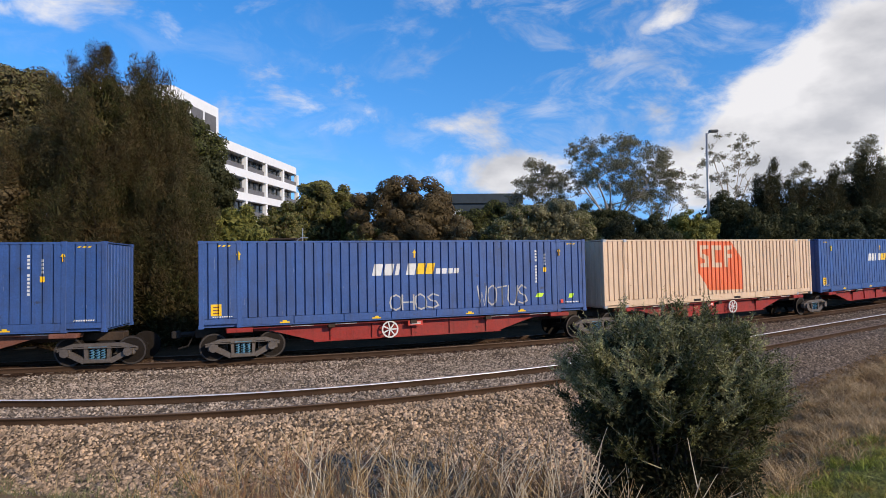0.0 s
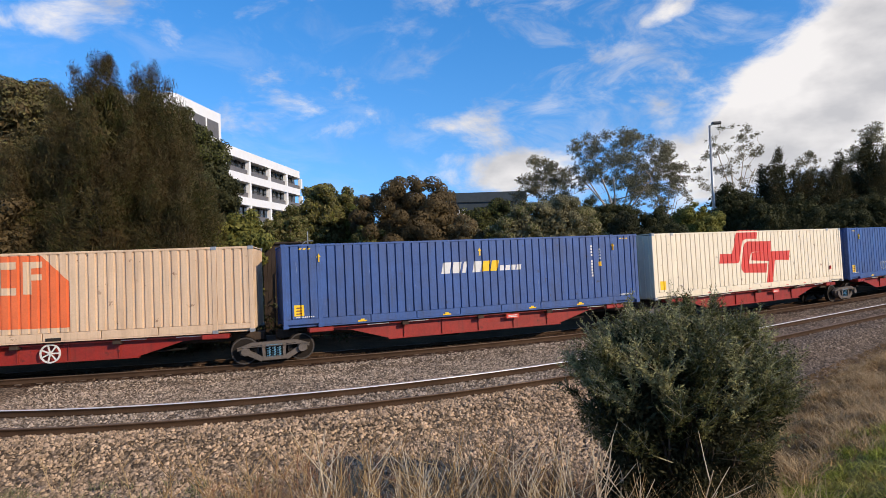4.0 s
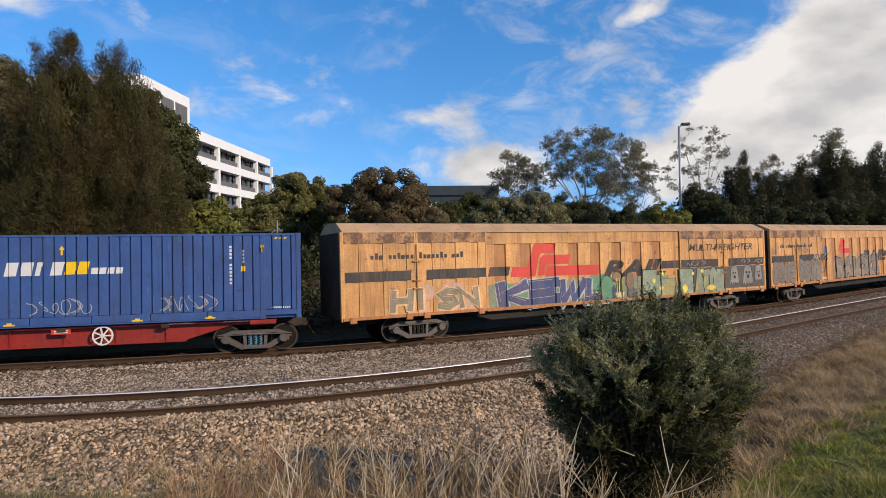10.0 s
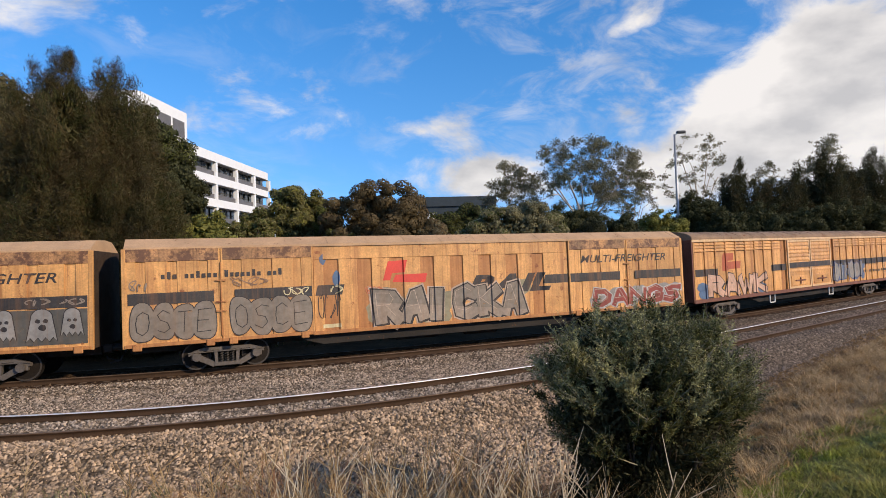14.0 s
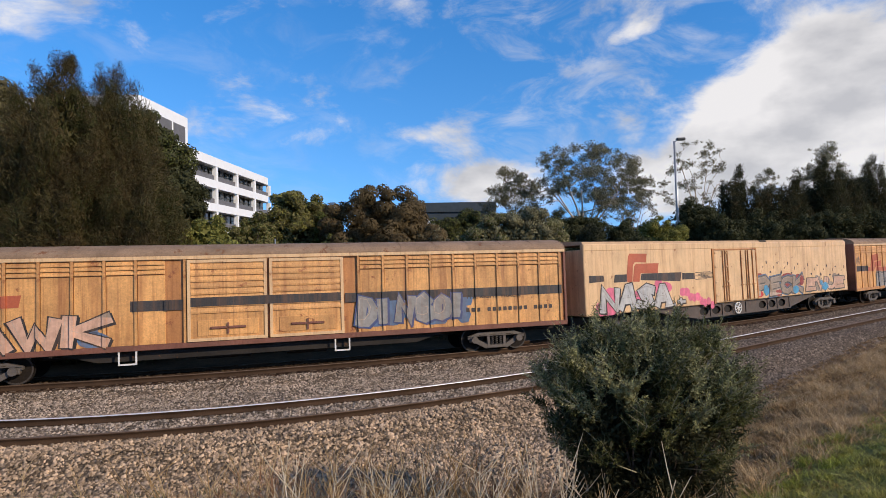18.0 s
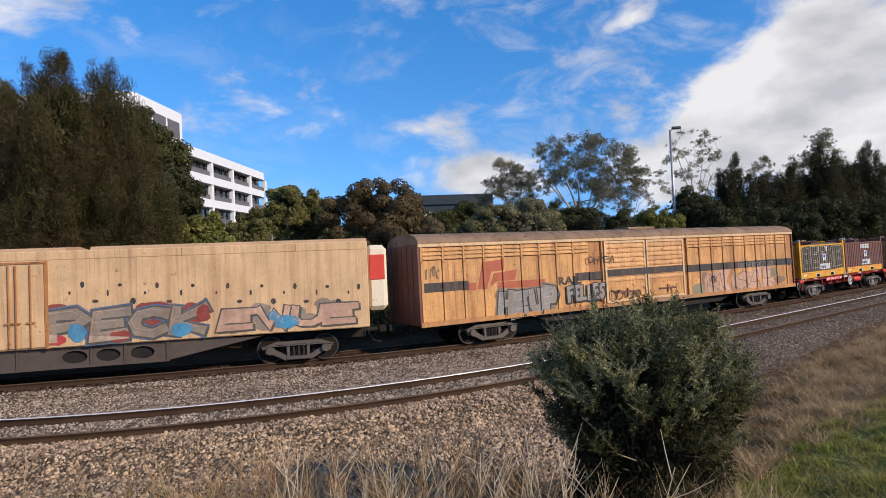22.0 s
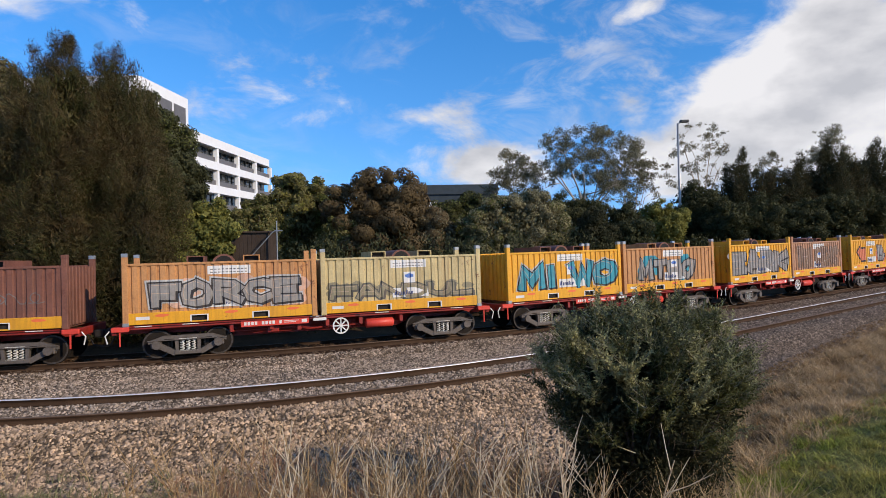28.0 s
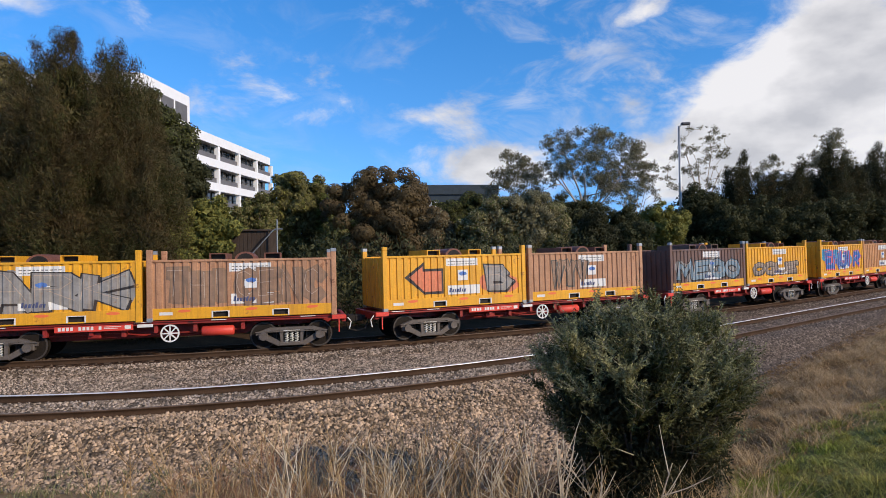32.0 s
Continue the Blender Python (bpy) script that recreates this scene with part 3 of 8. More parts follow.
def make_track(name, line, label, zc, cant, lo, hi, tie_lo, tie_hi, bright):
    t = thing(name, label, "railway track", kind="structure")
    for side in (-0.7525, 0.7525):
        me = rail_mesh(line, side, zc - cant * side, lo, hi)
        if side not in bright:
            me.materials[1] = M["rail_dull"]
        part("rail", me, None, t, "steel rail with a polished head" if side in bright else "rust-brown steel rail")
    tie = Build().box(-0.115, 0.115, -1.28, 1.28, -0.15, 0.0, 0.012)
    tie_plate(tie, -0.7525, 0.0), tie_plate(tie, 0.7525, 0.0)
    tm = tie.mesh("sleeper")
    tm.materials.append(M["sleeper"])
    rnd = random.Random(5)
    for s in np.arange(tie_lo, tie_hi, 0.64):
        x, y, th = on_track(line, s + rnd.uniform(-0.03, 0.03))
        ob = new("sleeper", tm)
        ob.parent = t
        ob.matrix_basis = Matrix.Translation((x, y, zc - 0.20)) @ Matrix.Rotation(th + rnd.uniform(-0.01, 0.01), 4, "Z") @ Matrix.Rotation(-cant, 4, "X")
    return t


make_track("loop_track", LOOP, "empty curved railway track with rusty rails in ballast", 0.062, -0.012, -60, 150, -15, 75, (0.7525,))
make_track("main_track", MAIN, "curved railway track under the freight train", 0.0, CANT, -280, 330, -17, 75, ())


# ---- plants ----
def leaf_mesh(name, clumps, count, length, width, rise, jitter, seed, material, shell=2.4, corners=3, lay=0.0):
    """Many small leaves round clumps (centre, radii): each leaf a pointed blade; rise: how far blades point up (negative: droop)."""
    r = np.random.default_rng(seed)
    c = np.array([k[0] for k in clumps], float)
    rad = np.array([k[1] for k in clumps], float)
    w = rad[:, 0] * rad[:, 1] + rad[:, 0] * rad[:, 2]
    pick = r.choice(len(c), count, p=w / w.sum())
    d = r.normal(size=(count, 3))
    d /= np.linalg.norm(d, axis=1)[:, None]
    p = c[pick] + d * rad[pick] * (r.random(count) ** (1 / shell))[:, None]
    ax = d * 0.6 + np.array([0, 0, rise]) + r.normal(size=(count, 3)) * jitter
    if len(clumps[0]) > 2:                      # leaves turn outwards from the plume's own axis
        hub = np.array([k[2] for k in clumps], float)
        d = p - hub[pick]
        d /= np.linalg.norm(d, axis=1)[:, None] + 1e-9
    if lay:                                     # leaves lie along the clump's outside
        ax = np.cross(d, r.normal(size=(count, 3))) + r.normal(size=(count, 3)) * (1 - lay)
    ax /= np.linalg.norm(ax, axis=1)[:, None] + 1e-9
    sd = np.cross(ax, d + r.normal(size=(count, 3)) * (1 - lay) * 1.5 if lay else r.normal(size=(count, 3)))
    sd /= np.linalg.norm(sd, axis=1)[:, None] + 1e-9
    ln = (length * r.uniform(0.6, 1.35, count))[:, None]
    wd = (width * r.uniform(0.7, 1.3, count))[:, None]
    if corners == 3:
        v = np.stack([p - ax * ln * 0.4 + sd * wd * 0.5, p + ax * ln * 0.6, p - ax * ln * 0.4 - sd * wd * 0.5], 1)
    else:
        v = np.stack([p - ax * ln * 0.5, p + sd * wd * 0.5, p + ax * ln * 0.5, p - sd * wd * 0.5], 1)
    return mesh_np(name, v.reshape(-1, 3), np.arange(count * corners).reshape(-1, corners), material)


def feather_mesh(name, clumps, count, length, width, seed, material, rise=0.55, jitter=0.5, shell=2.2):
    """Fine needles in brushes: those of one clump sweep up and out together."""
    r = np.random.default_rng(seed)
    c, rad, hub = (np.array([k[i] for k in clumps], float) for i in range(3))
    zf = (c[:, 2] - c[:, 2].min()) / np.ptp(c[:, 2])
    w = rad[:, 0] * rad[:, 2] * (1 + 2.4 * zf ** 3)          # the tips grow densest
    pick = r.choice(len(c), count, p=w / w.sum())
    d = r.normal(size=(count, 3))
    d /= np.linalg.norm(d, axis=1)[:, None]
    p = c[pick] + d * rad[pick] * (r.random(count) ** (1 / shell))[:, None]
    sway = r.normal(size=(len(c), 3)) * 0.5
    out = (c - hub) * np.array([1, 1, 0.3])
    out /= np.linalg.norm(out, axis=1)[:, None] + 1e-6
    ax = (out * 0.55 + sway)[pick] + np.array([0, 0, rise]) + r.normal(size=(count, 3)) * jitter
    ax /= np.linalg.norm(ax, axis=1)[:, None]
    sd = np.cross(ax, r.normal(size=(count, 3)))
    sd /= np.linalg.norm(sd, axis=1)[:, None] + 1e-9
    ln, wd = (length * r.uniform(0.6, 1.35, count))[:, None], (width * r.uniform(0.7, 1.3, count))[:, None]
    v = np.stack([p - ax * ln * 0.4 + sd * wd * 0.5, p + ax * ln * 0.6, p - ax * ln * 0.4 - sd * wd * 0.5], 1)
    return mesh_np(name, v.reshape(-1, 3), np.arange(count * 3).reshape(-1, 3), material)


def clump_cloud(rnd, centre, radii, n, size, low=-1.0):
    """n clumps over the outer part of an ellipsoid."""
    out = []
    while len(out) < n:
        d = Vector((rnd.gauss(0, 1), rnd.gauss(0, 1), rnd.gauss(0, 1))).normalized()
        if d.z < low:
            continue
        s = size * rnd.uniform(0.65, 1.3)
        lobe = 0.93 + 0.34 * noise.noise((d.x * 1.7 + centre[2] * 3.1, d.y * 1.7, d.z * 1.7 + radii[0] * 5.3))
        q = rnd.uniform(0.62, 1.06) * lobe * max(0.2, 1 - s * 0.6 / min(radii))
        out.append(((centre[0] + d.x * radii[0] * q, centre[1] + d.y * radii[1] * q, centre[2] + d.z * radii[2] * q), (s, s, s * 0.8)))
    return out


def limbs(b, rnd, base, tops, r0, bend=0.12, sides=6):
    """A trunk's limbs: from base to each top, tapered and bent."""
    base = Vector(base)
    for t in tops:
        t = Vector(t)
        mid = base.lerp(t, 0.5) + Vector((rnd.uniform(-1, 1), rnd.uniform(-1, 1), 0.4)) * (t - base).length * bend
        pts = [base, base.lerp(mid, 0.55), mid, mid.lerp(t, 0.55) + Vector((0, 0, 0.1)), t]
        b.tube(pts, [r0, r0 * 0.78, r0 * 0.55, r0 * 0.35, r0 * 0.12], sides)
    return b


def casuarina(x, y, top, spread, seed, leaves=16000, mats=("leaf_dark", "leaf_umber"), label="dark feathery she-oak tree with drooping needles", foot=-0.6, needle=0.10, tip_r=0.56):
    """A she-oak: several plumes of drooping needles round a trunk."""
    rnd = random.Random(seed)
    t = thing("casuarina_tree", label, "tree", "trees behind the railway", pose(x, y, foot))
    h = top - foot
    b, clumps = Build(), []
    b.tube([(0, 0, 0), (0.1, 0, h * 0.3), (0, 0.1, h * 0.6), (0, 0, h * 0.75)], [0.24, 0.2, 0.12, 0.04], 7)
    plumes = 15
    tips = []
    for i in range(plumes):
        a = 2 * math.pi * i / plumes + rnd.uniform(-0.3, 0.3)
        q = spread * rnd.uniform(0.3, 0.85) * (0 if i == 0 else 1)
        q *= 0.45 if i in (4, 8) else 1
        tip = Vector((math.cos(a) * q, math.sin(a) * q, h * (0.98 - 0.24 * (q / spread) ** 1.4) * (1.0 if i == 0 else rnd.uniform(0.84, 1.02))))
        tips.append(tip)
        root = Vector((tip.x * 0.75, tip.y * 0.75, h * rnd.uniform(0.0, 0.12)))
        for k in range(16):
            f = (k / 15) ** 0.8
            p = root.lerp(tip, f)
            r = spread * 0.40 * (1 - f) ** 0.6 + tip_r * (1 - 0.7 * f ** 4)
            for _ in range(4):
                a2, q2 = rnd.uniform(0, 2 * math.pi), r * math.sqrt(rnd.uniform(0.02, 1))
                s = tip_r * rnd.uniform(0.5, 1.05) * (1 - 0.28 * f)
                clumps.append((tuple(p + Vector((math.cos(a2) * q2, math.sin(a2) * q2, rnd.uniform(-0.4, 0.3) - q2 * 0.25))), (s, s, s * 1.7), tuple(p - Vector((0, 0, 0.4)))))
    limbs(b, rnd, (0, 0, h * 0.2), [tuple(p * 0.72) for p in tips], 0.09)
    part("trunk", b, "bark", t)
    part("crown", feather_mesh("crown", clumps, int(leaves * 1.5), needle * 2.2, needle * 0.24, seed, mats[0]), None, t)
    # outer needles in a lighter colour, painting the sun on the tips
    part("outer_crown", feather_mesh("outer_crown", clumps, int(leaves * 0.5), needle * 2.2, needle * 0.22, seed + 1, mats[1], 0.6, 0.45, 6.0), None, t, "brownish needle tips, coloured as sunlit")
    core = [((0, 0, h * 0.22), (spread * 0.85, spread * 0.85, h * 0.26)), ((0, 0, h * 0.5), (spread * 0.6, spread * 0.6, h * 0.3)), ((0, 0, h * 0.68), (spread * 0.42, spread * 0.42, h * 0.2))]
    part("inner_crown", leaf_mesh("inner_crown", core, leaves // 3, 0.40, 0.10, 0.6, 0.6, seed + 2, mats[0], 2.6), None, t, "shaded inner foliage")
    return t


def broad_tree(x, y, top, rx, rz, seed, mat, leaves=12000, size=0.16, clump=0.8, n=34, label="", bark="bark", trunk=0.2, foot=-0.6, name="tree", lean=0.0, ry=None, low=-0.55, mat2=None, gap=2.0):
    """A broad-leaved tree: trunk, limbs and a crown of leafy clumps."""
    rnd = random.Random(seed)
    t = thing(name, label, "tree" if name != "shrub" else "shrub", "trees behind the railway", pose(x, y, foot))
    top += 0.35
    cz = top - foot - rz
    ry = ry or rx * 0.8
    clumps = clump_cloud(rnd, (lean, 0, cz), (rx, ry, rz), n, clump, low)
    core = [((lean, 0, cz - rz * 0.1), (rx * 0.72, ry * 0.72, rz * 0.72)), ((lean, 0, max(cz - rz * 0.8, 0.6)), (rx * 0.6, ry * 0.6, rz * 0.4))]
    b = Build()
    fork = (lean * 0.4, 0, max(cz - rz * 0.75, 0.3))
    b.tube([(0, 0, 0), (lean * 0.15, 0.05, fork[2] * 0.5), fork], [trunk, trunk * 0.85, trunk * 0.7], 8)
    limbs(b, rnd, fork, [tuple(Vector(c[0]) * 0.98) for c in clumps[::3]], trunk * 0.45)
    part("trunk", b, bark, t)
    part("crown", leaf_mesh("crown", clumps, leaves, size, size * 0.62, 0.05, 0.7, seed, mat, gap, 3, 0.93 if gap > 6 else 0.72), None, t)
    part("inner_crown", leaf_mesh("inner_crown", core, leaves // 4, size * 2.0, size * 1.1, 0.0, 0.8, seed + 9, mat, 2.6), None, t, "shaded inner foliage")
    # a second colour on the outer leaves; the paler ones stand in for sunlight
    if mat2:
        part("outer_crown", leaf_mesh("outer_crown", clumps, leaves // 3, size, size * 0.55, 0.3, 0.6, seed + 3, mat2, 8.0, 3, 0.6), None, t, "outer leaf tips in a second colour")
    return t


def gum_tree(x, y, top, rx, seed, leaves=9000, label="airy gum tree with pale bare limbs", foot=-0.6, clumps_n=30, rz=3.2, trunk=0.2, drift=0.0, clump=0.75):
    """A gum: long pale limbs, thin clumps of leaves held out at their ends, sky between them."""
    rnd = random.Random(seed)
    t = thing("gum_tree", label, "tree", "trees behind the railway", pose(x, y, foot))
    h = top - foot
    fork = Vector((0.15, 0, h * 0.40))
    b = Build()
    b.tube([(0, 0, 0), (0.12, 0, h * 0.22), tuple(fork)], [trunk, trunk * 0.85, trunk * 0.75], 8)
    clumps = []
    main = []
    for i in range(8):
        a = 2 * math.pi * i / 8 + rnd.uniform(-0.3, 0.3)
        e = fork + Vector((math.cos(a) * rx * 0.5 + drift * 0.4, math.sin(a) * rx * 0.35, (h - fork.z) * rnd.uniform(0.35, 0.62)))
        main.append(e)
        m = fork.lerp(e, 0.5) + Vector((rnd.uniform(-0.3, 0.3), 0, -0.25))
        b.tube([tuple(fork), tuple(m), tuple(e)], [trunk * 0.42, trunk * 0.30, trunk * 0.2], 6)
    ends = []
    for i in range(clumps_n):
        a = rnd.uniform(0, 2 * math.pi)
        q = math.sqrt(rnd.uniform(0.02, 1))
        z = h - 0.5 - rz * 0.55 * q * q - rz * 0.5 * rnd.random() ** 1.5
        ends.append(Vector((math.cos(a) * rx * q + drift, math.sin(a) * rx * 0.8 * q, z)))
    # each twig grows from the nearest limb already there
    nodes = [(fork.lerp(e, f), trunk * (0.42 - 0.2 * f)) for e in main for f in (0.5, 0.75, 1.0)]
    for p in sorted(ends, key=lambda k: (k - fork).length):
        root, r0 = min(nodes, key=lambda k: (k[0] - p).length + 0.8 * max(0.0, k[0].z - p.z + 0.3))
        m = root.lerp(p, 0.55) + Vector((rnd.uniform(-0.25, 0.25), rnd.uniform(-0.25, 0.25), rnd.uniform(-0.3, 0.1))) * min(1.0, (p - root).length * 0.5)
        r1 = max(0.014, r0 * 0.62)
        b.tube([tuple(root), tuple(m), tuple(p)], [max(0.016, r0 * 0.8), r1 * 1.1, r1 * 0.8], 5)
        nodes += [(m, r1 * 1.1), (p, r1 * 0.85)]
        s = clump * rnd.uniform(0.6, 1.35)
        clumps.append((tuple(p), (s, s, s * 0.9)))
        for _ in range(3):
            d = Vector((rnd.gauss(0, 1), rnd.gauss(0, 1), rnd.gauss(0, 0.5))) * s * 0.8
            clumps.append((tuple(p + d), (s * 0.45, s * 0.45, s * 0.3)))
    part("trunk", b, "bark_pale", t, "pale smooth trunk and limbs")
    part("crown", leaf_mesh("crown", clumps, int(leaves * 1.1), 0.14, 0.06, -0.2, 0.8, seed, "leaf_gum", 1.8), None, t)
    return t


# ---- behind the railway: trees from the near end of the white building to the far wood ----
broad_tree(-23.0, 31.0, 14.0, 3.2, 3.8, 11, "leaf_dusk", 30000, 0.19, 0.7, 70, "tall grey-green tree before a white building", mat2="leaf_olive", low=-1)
broad_tree(-24.2, 34.0, 14.3, 2.4, 3.6, 12, "leaf_dusk", 18000, 0.19, 0.7, 44, "grey-green tree with brownish leaf tips", mat2="leaf_brown", low=-1)
broad_tree(-19.9, 26.0, 6.9, 1.8, 2.2, 13, "leaf_brown", 11000, 0.20, 0.5, 40, "brown-leaved shrub by the railway", name="shrub", low=-1)
casuarina(-15.5, 27.0, 13.3, 2.7, 21, 60000)
casuarina(-17.3, 27.6, 13.0, 2.1, 22, 34000)
casuarina(-14.5, 27.9, 12.2, 1.6, 26, 24000)
casuarina(-13.7, 27.6, 12.6, 1.9, 23, 34000)
casuarina(-13.2, 28.2, 12.0, 1.7, 29, 24000)
casuarina(-14.9, 28.6, 13.0, 1.6, 30, 28000)
casuarina(-14.0, 28.4, 12.5, 1.5, 33, 26000)
casuarina(-12.2, 27.0, 8.8, 2.1, 27, 26000)
casuarina(-19.3, 27.0, 9.6, 2.1, 28, 24000)
broad_tree(-17.9, 40.0, 14.2, 3.0, 3.9, 14, "leaf_ivy", 26000, 0.21, 0.75, 70, "round dark green tree before the white building", mat2="leaf_green", low=-0.9)
broad_tree(-15.2, 39.0, 9.9, 1.9, 2.6, 15, "leaf_ivy", 9000, 0.21, 0.6, 34, "dark green tree with drooping limbs", low=-0.9)
broad_tree(-9.9, 28.6, 6.0, 1.7, 2.4, 16, "leaf_bright", 14000, 0.17, 0.42, 60, "bright yellow-green leafy shrub beside track", name="shrub", low=-1, mat2="leaf_green")
broad_tree(-11.4, 27.6, 4.8, 1.3, 1.8, 17, "leaf_green", 8000, 0.17, 0.42, 40, "light green shrub beside the track", name="shrub", low=-1, mat2="leaf_bright")
broad_tree(-11.6, 42.0, 7.1, 2.0, 2.9, 18, "leaf_olive", 13000, 0.19, 0.5, 50, "olive green shrub behind the railway", name="shrub", mat2="leaf_green", low=-1)
broad_tree(-9.4, 46.0, 9.9, 3.1, 4.4, 19, "leaf_olive", 26000, 0.20, 0.62, 80, "light olive green leafy tree", mat2="leaf_bright", low=-1)
broad_tree(-6.6, 45.0, 8.1, 1.6, 3.4, 20, "leaf_green", 11000, 0.19, 0.5, 44, "slender green young tree", low=-1)
broad_tree(-2.4, 43.0, 9.2, 4.7, 5.6, 31, "leaf_brown", 80000, 0.19, 0.72, 200, "dense domed tree with brown-green bubbly foliage", low=-0.5, gap=14.0, ry=3.4)
broad_tree(-5.6, 41.6, 5.6, 1.7, 2.7, 34, "leaf_olive", 14000, 0.18, 0.5, 50, "low olive shrub before the domed tree", name="shrub", low=-1, mat2="leaf_green")
broad_tree(1.1, 42.0, 5.9, 1.9, 2.8, 32, "leaf_brown", 24000, 0.18, 0.6, 60, "low rounded tree with brown-green bubbly foliage", mat2="leaf_gum", low=-0.8, gap=7.0)
for cx_, cy_, ct_, rx_, m_, m2_, sd_ in ((2.3, 45.0, 7.1, 1.7, "leaf_ivy", "leaf_green", 41), (4.2, 45.5, 7.6, 1.7, "leaf_ivy", "leaf_green", 42), (5.0, 41.0, 6.7, 2.4, "leaf_wattle", "leaf_green", 43), (7.4, 41.0, 7.1, 2.6, "leaf_wattle", "leaf_gum", 44),
                                    (9.6, 41.5, 6.4, 2.0, "leaf_wattle", "leaf_green", 47), (12.2, 41.0, 5.3, 2.4, "leaf_deep", None, 45), (15.0, 41.0, 5.4, 1.8, "leaf_ivy", None, 46)):
    broad_tree(cx_, cy_, ct_, rx_, 2.6, sd_, m_, 20000, 0.15, 0.5, 70, "grey-green wattle shrub behind the railway" if m_ == "leaf_wattle" else "dark green rounded shrub behind the railway", name="shrub", low=-1, mat2=m2_)
for cx_, ct_, sd_ in ((11.5, 7.3, 48), (14.6, 7.0, 49), (18.0, 6.6, 50)):
    broad_tree(cx_, 50.0, ct_, 2.5, 2.6, sd_, "leaf_ivy", 13000, 0.17, 0.55, 50, "dark green shrub under the gum trees", name="shrub", low=-1)
gum_tree(15.7, 55.0, 14.7, 6.6, 51, 52000, drift=0.2, clumps_n=150, rz=7.6, clump=0.62, trunk=0.26)
gum_tree(9.2, 57.0, 12.6, 2.6, 52, 14000, clumps_n=44, rz=5.0, trunk=0.13, clump=0.55)
gum_tree(19.8, 54.0, 11.0, 2.4, 53, 8000, "slender gum tree with thin crown", clumps_n=30, rz=4.4, trunk=0.12, clump=0.5)
gum_tree(29.4, 60.0, 16.4, 3.6, 54, 8000, "sparse gum tree with bare twigs", clumps_n=56, rz=10.0, trunk=0.13, clump=0.42)
gum_tree(33.4, 55.0, 12.2, 1.5, 57, 3500, "slender gum rising from the wood", clumps_n=26, rz=5.0, trunk=0.09, clump=0.4)
gum_tree(38.6, 54.0, 14.2, 2.2, 58, 9000, "gum with tufted crown above the wood", clumps_n=34, rz=5.5, trunk=0.12, clump=0.6)
broad_tree(19.0, 45.0, 6.3, 2.5, 2.2, 55, "leaf_bright", 17000, 0.17, 0.5, 60, "low yellow-green bush under a lamp post", name="shrub", low=-1)
broad_tree(24.3, 50.0, 8.8, 2.6, 3.4, 56, "leaf_ivy", 18000, 0.16, 0.6, 56, "dark green bushy tree in shade", low=-1)
for cx_, cy_, ct_, sp_, sd_ in ((29.2, 52.0, 11.3, 2.0, 61), (32.2, 52.0, 9.2, 1.9, 62), (34.6, 52.0, 10.3, 2.0, 63), (37.2, 52.0, 11.6, 2.2, 64), (41.8, 56.0, 11.9, 2.1, 65), (48.2, 60.0, 13.2, 2.6, 66), (57.5, 66.0, 13.9, 2.8, 67)):
    casuarina(cx_, cy_, ct_, sp_, sd_, 11000, ("leaf_deep", "leaf_dark"), "dark she-oak at the edge of the wood", needle=0.22, tip_r=0.6)
for cx_, cy_, ct_, sd_ in ((25.4, 47.0, 6.6, 71), (28.3, 47.0, 6.9, 72), (31.5, 47.0, 6.7, 73), (36.8, 50.0, 7.4, 74), (44.5, 56.0, 7.9, 75)):
    broad_tree(cx_, cy_, ct_, 2.5, 2.4, sd_, "leaf_ivy", 13000, 0.16, 0.6, 44, "dark undergrowth tree in the wood", low=-1)
for cx_, cy_, ct_, rx_, sd_ in ((27.6, 55.0, 8.3, 2.4, 171), (31.2, 56.0, 8.8, 2.4, 172), (35.2, 57.0, 8.4, 2.5, 173), (39.6, 60.0, 9.8, 2.8, 174), (44.5, 63.0, 11.0, 3.0, 175), (51.0, 66.0, 12.2, 3.2, 176)):
    broad_tree(cx_, cy_, ct_, rx_, 4.2, sd_, "leaf_dark", 10000, 0.28, 0.8, 50, "tall dark tree within the wood", low=-1)

# low thicket along the far side of the train's track, one mass of leaves
rnd = random.Random(80)
thicket = []
for s in np.arange(-30, 70, 0.8):
    x, y, _ = on_track(MAIN, s, 6.2 + rnd.uniform(0, 2.2))
    h = rnd.uniform(1.5, 2.6)
    thicket.append(((x, y, h * 0.5 - 0.5), (1.0, 1.0, h * 0.62)))
    x, y, _ = on_track(MAIN, s + 0.4, 8.8 + rnd.uniform(0, 2.5))
    h = rnd.uniform(3.4, 4.5)
    thicket.append(((x, y, h * 0.5 - 0.5), (1.2, 1.2, h * 0.6)))
tagged(part("thicket", leaf_mesh("thicket", thicket, 70000, 0.26, 0.11, 0.3, 0.7, 81, "leaf_ivy", 3.0), None), "dark undergrowth along the railway fence", "undergrowth", kind="stuff")
far_wood = []
for i in range(150):
    a = rnd.uniform(-0.9, 1.15)
    d = rnd.uniform(95, 170)
    h = rnd.uniform(5, 9) if a < 0.3 else rnd.uniform(8, 13)
    far_wood.append(((a * d, d, h * 0.5 - 0.6), (3.4, 3.4, h * 0.55)))
tagged(part("far_wood", leaf_mesh("far_wood", far_wood, 26000, 1.0, 0.5, 0.1, 0.8, 82, "leaf_deep", 3.0), None), "distant belt of dark trees", "wood", kind="stuff")


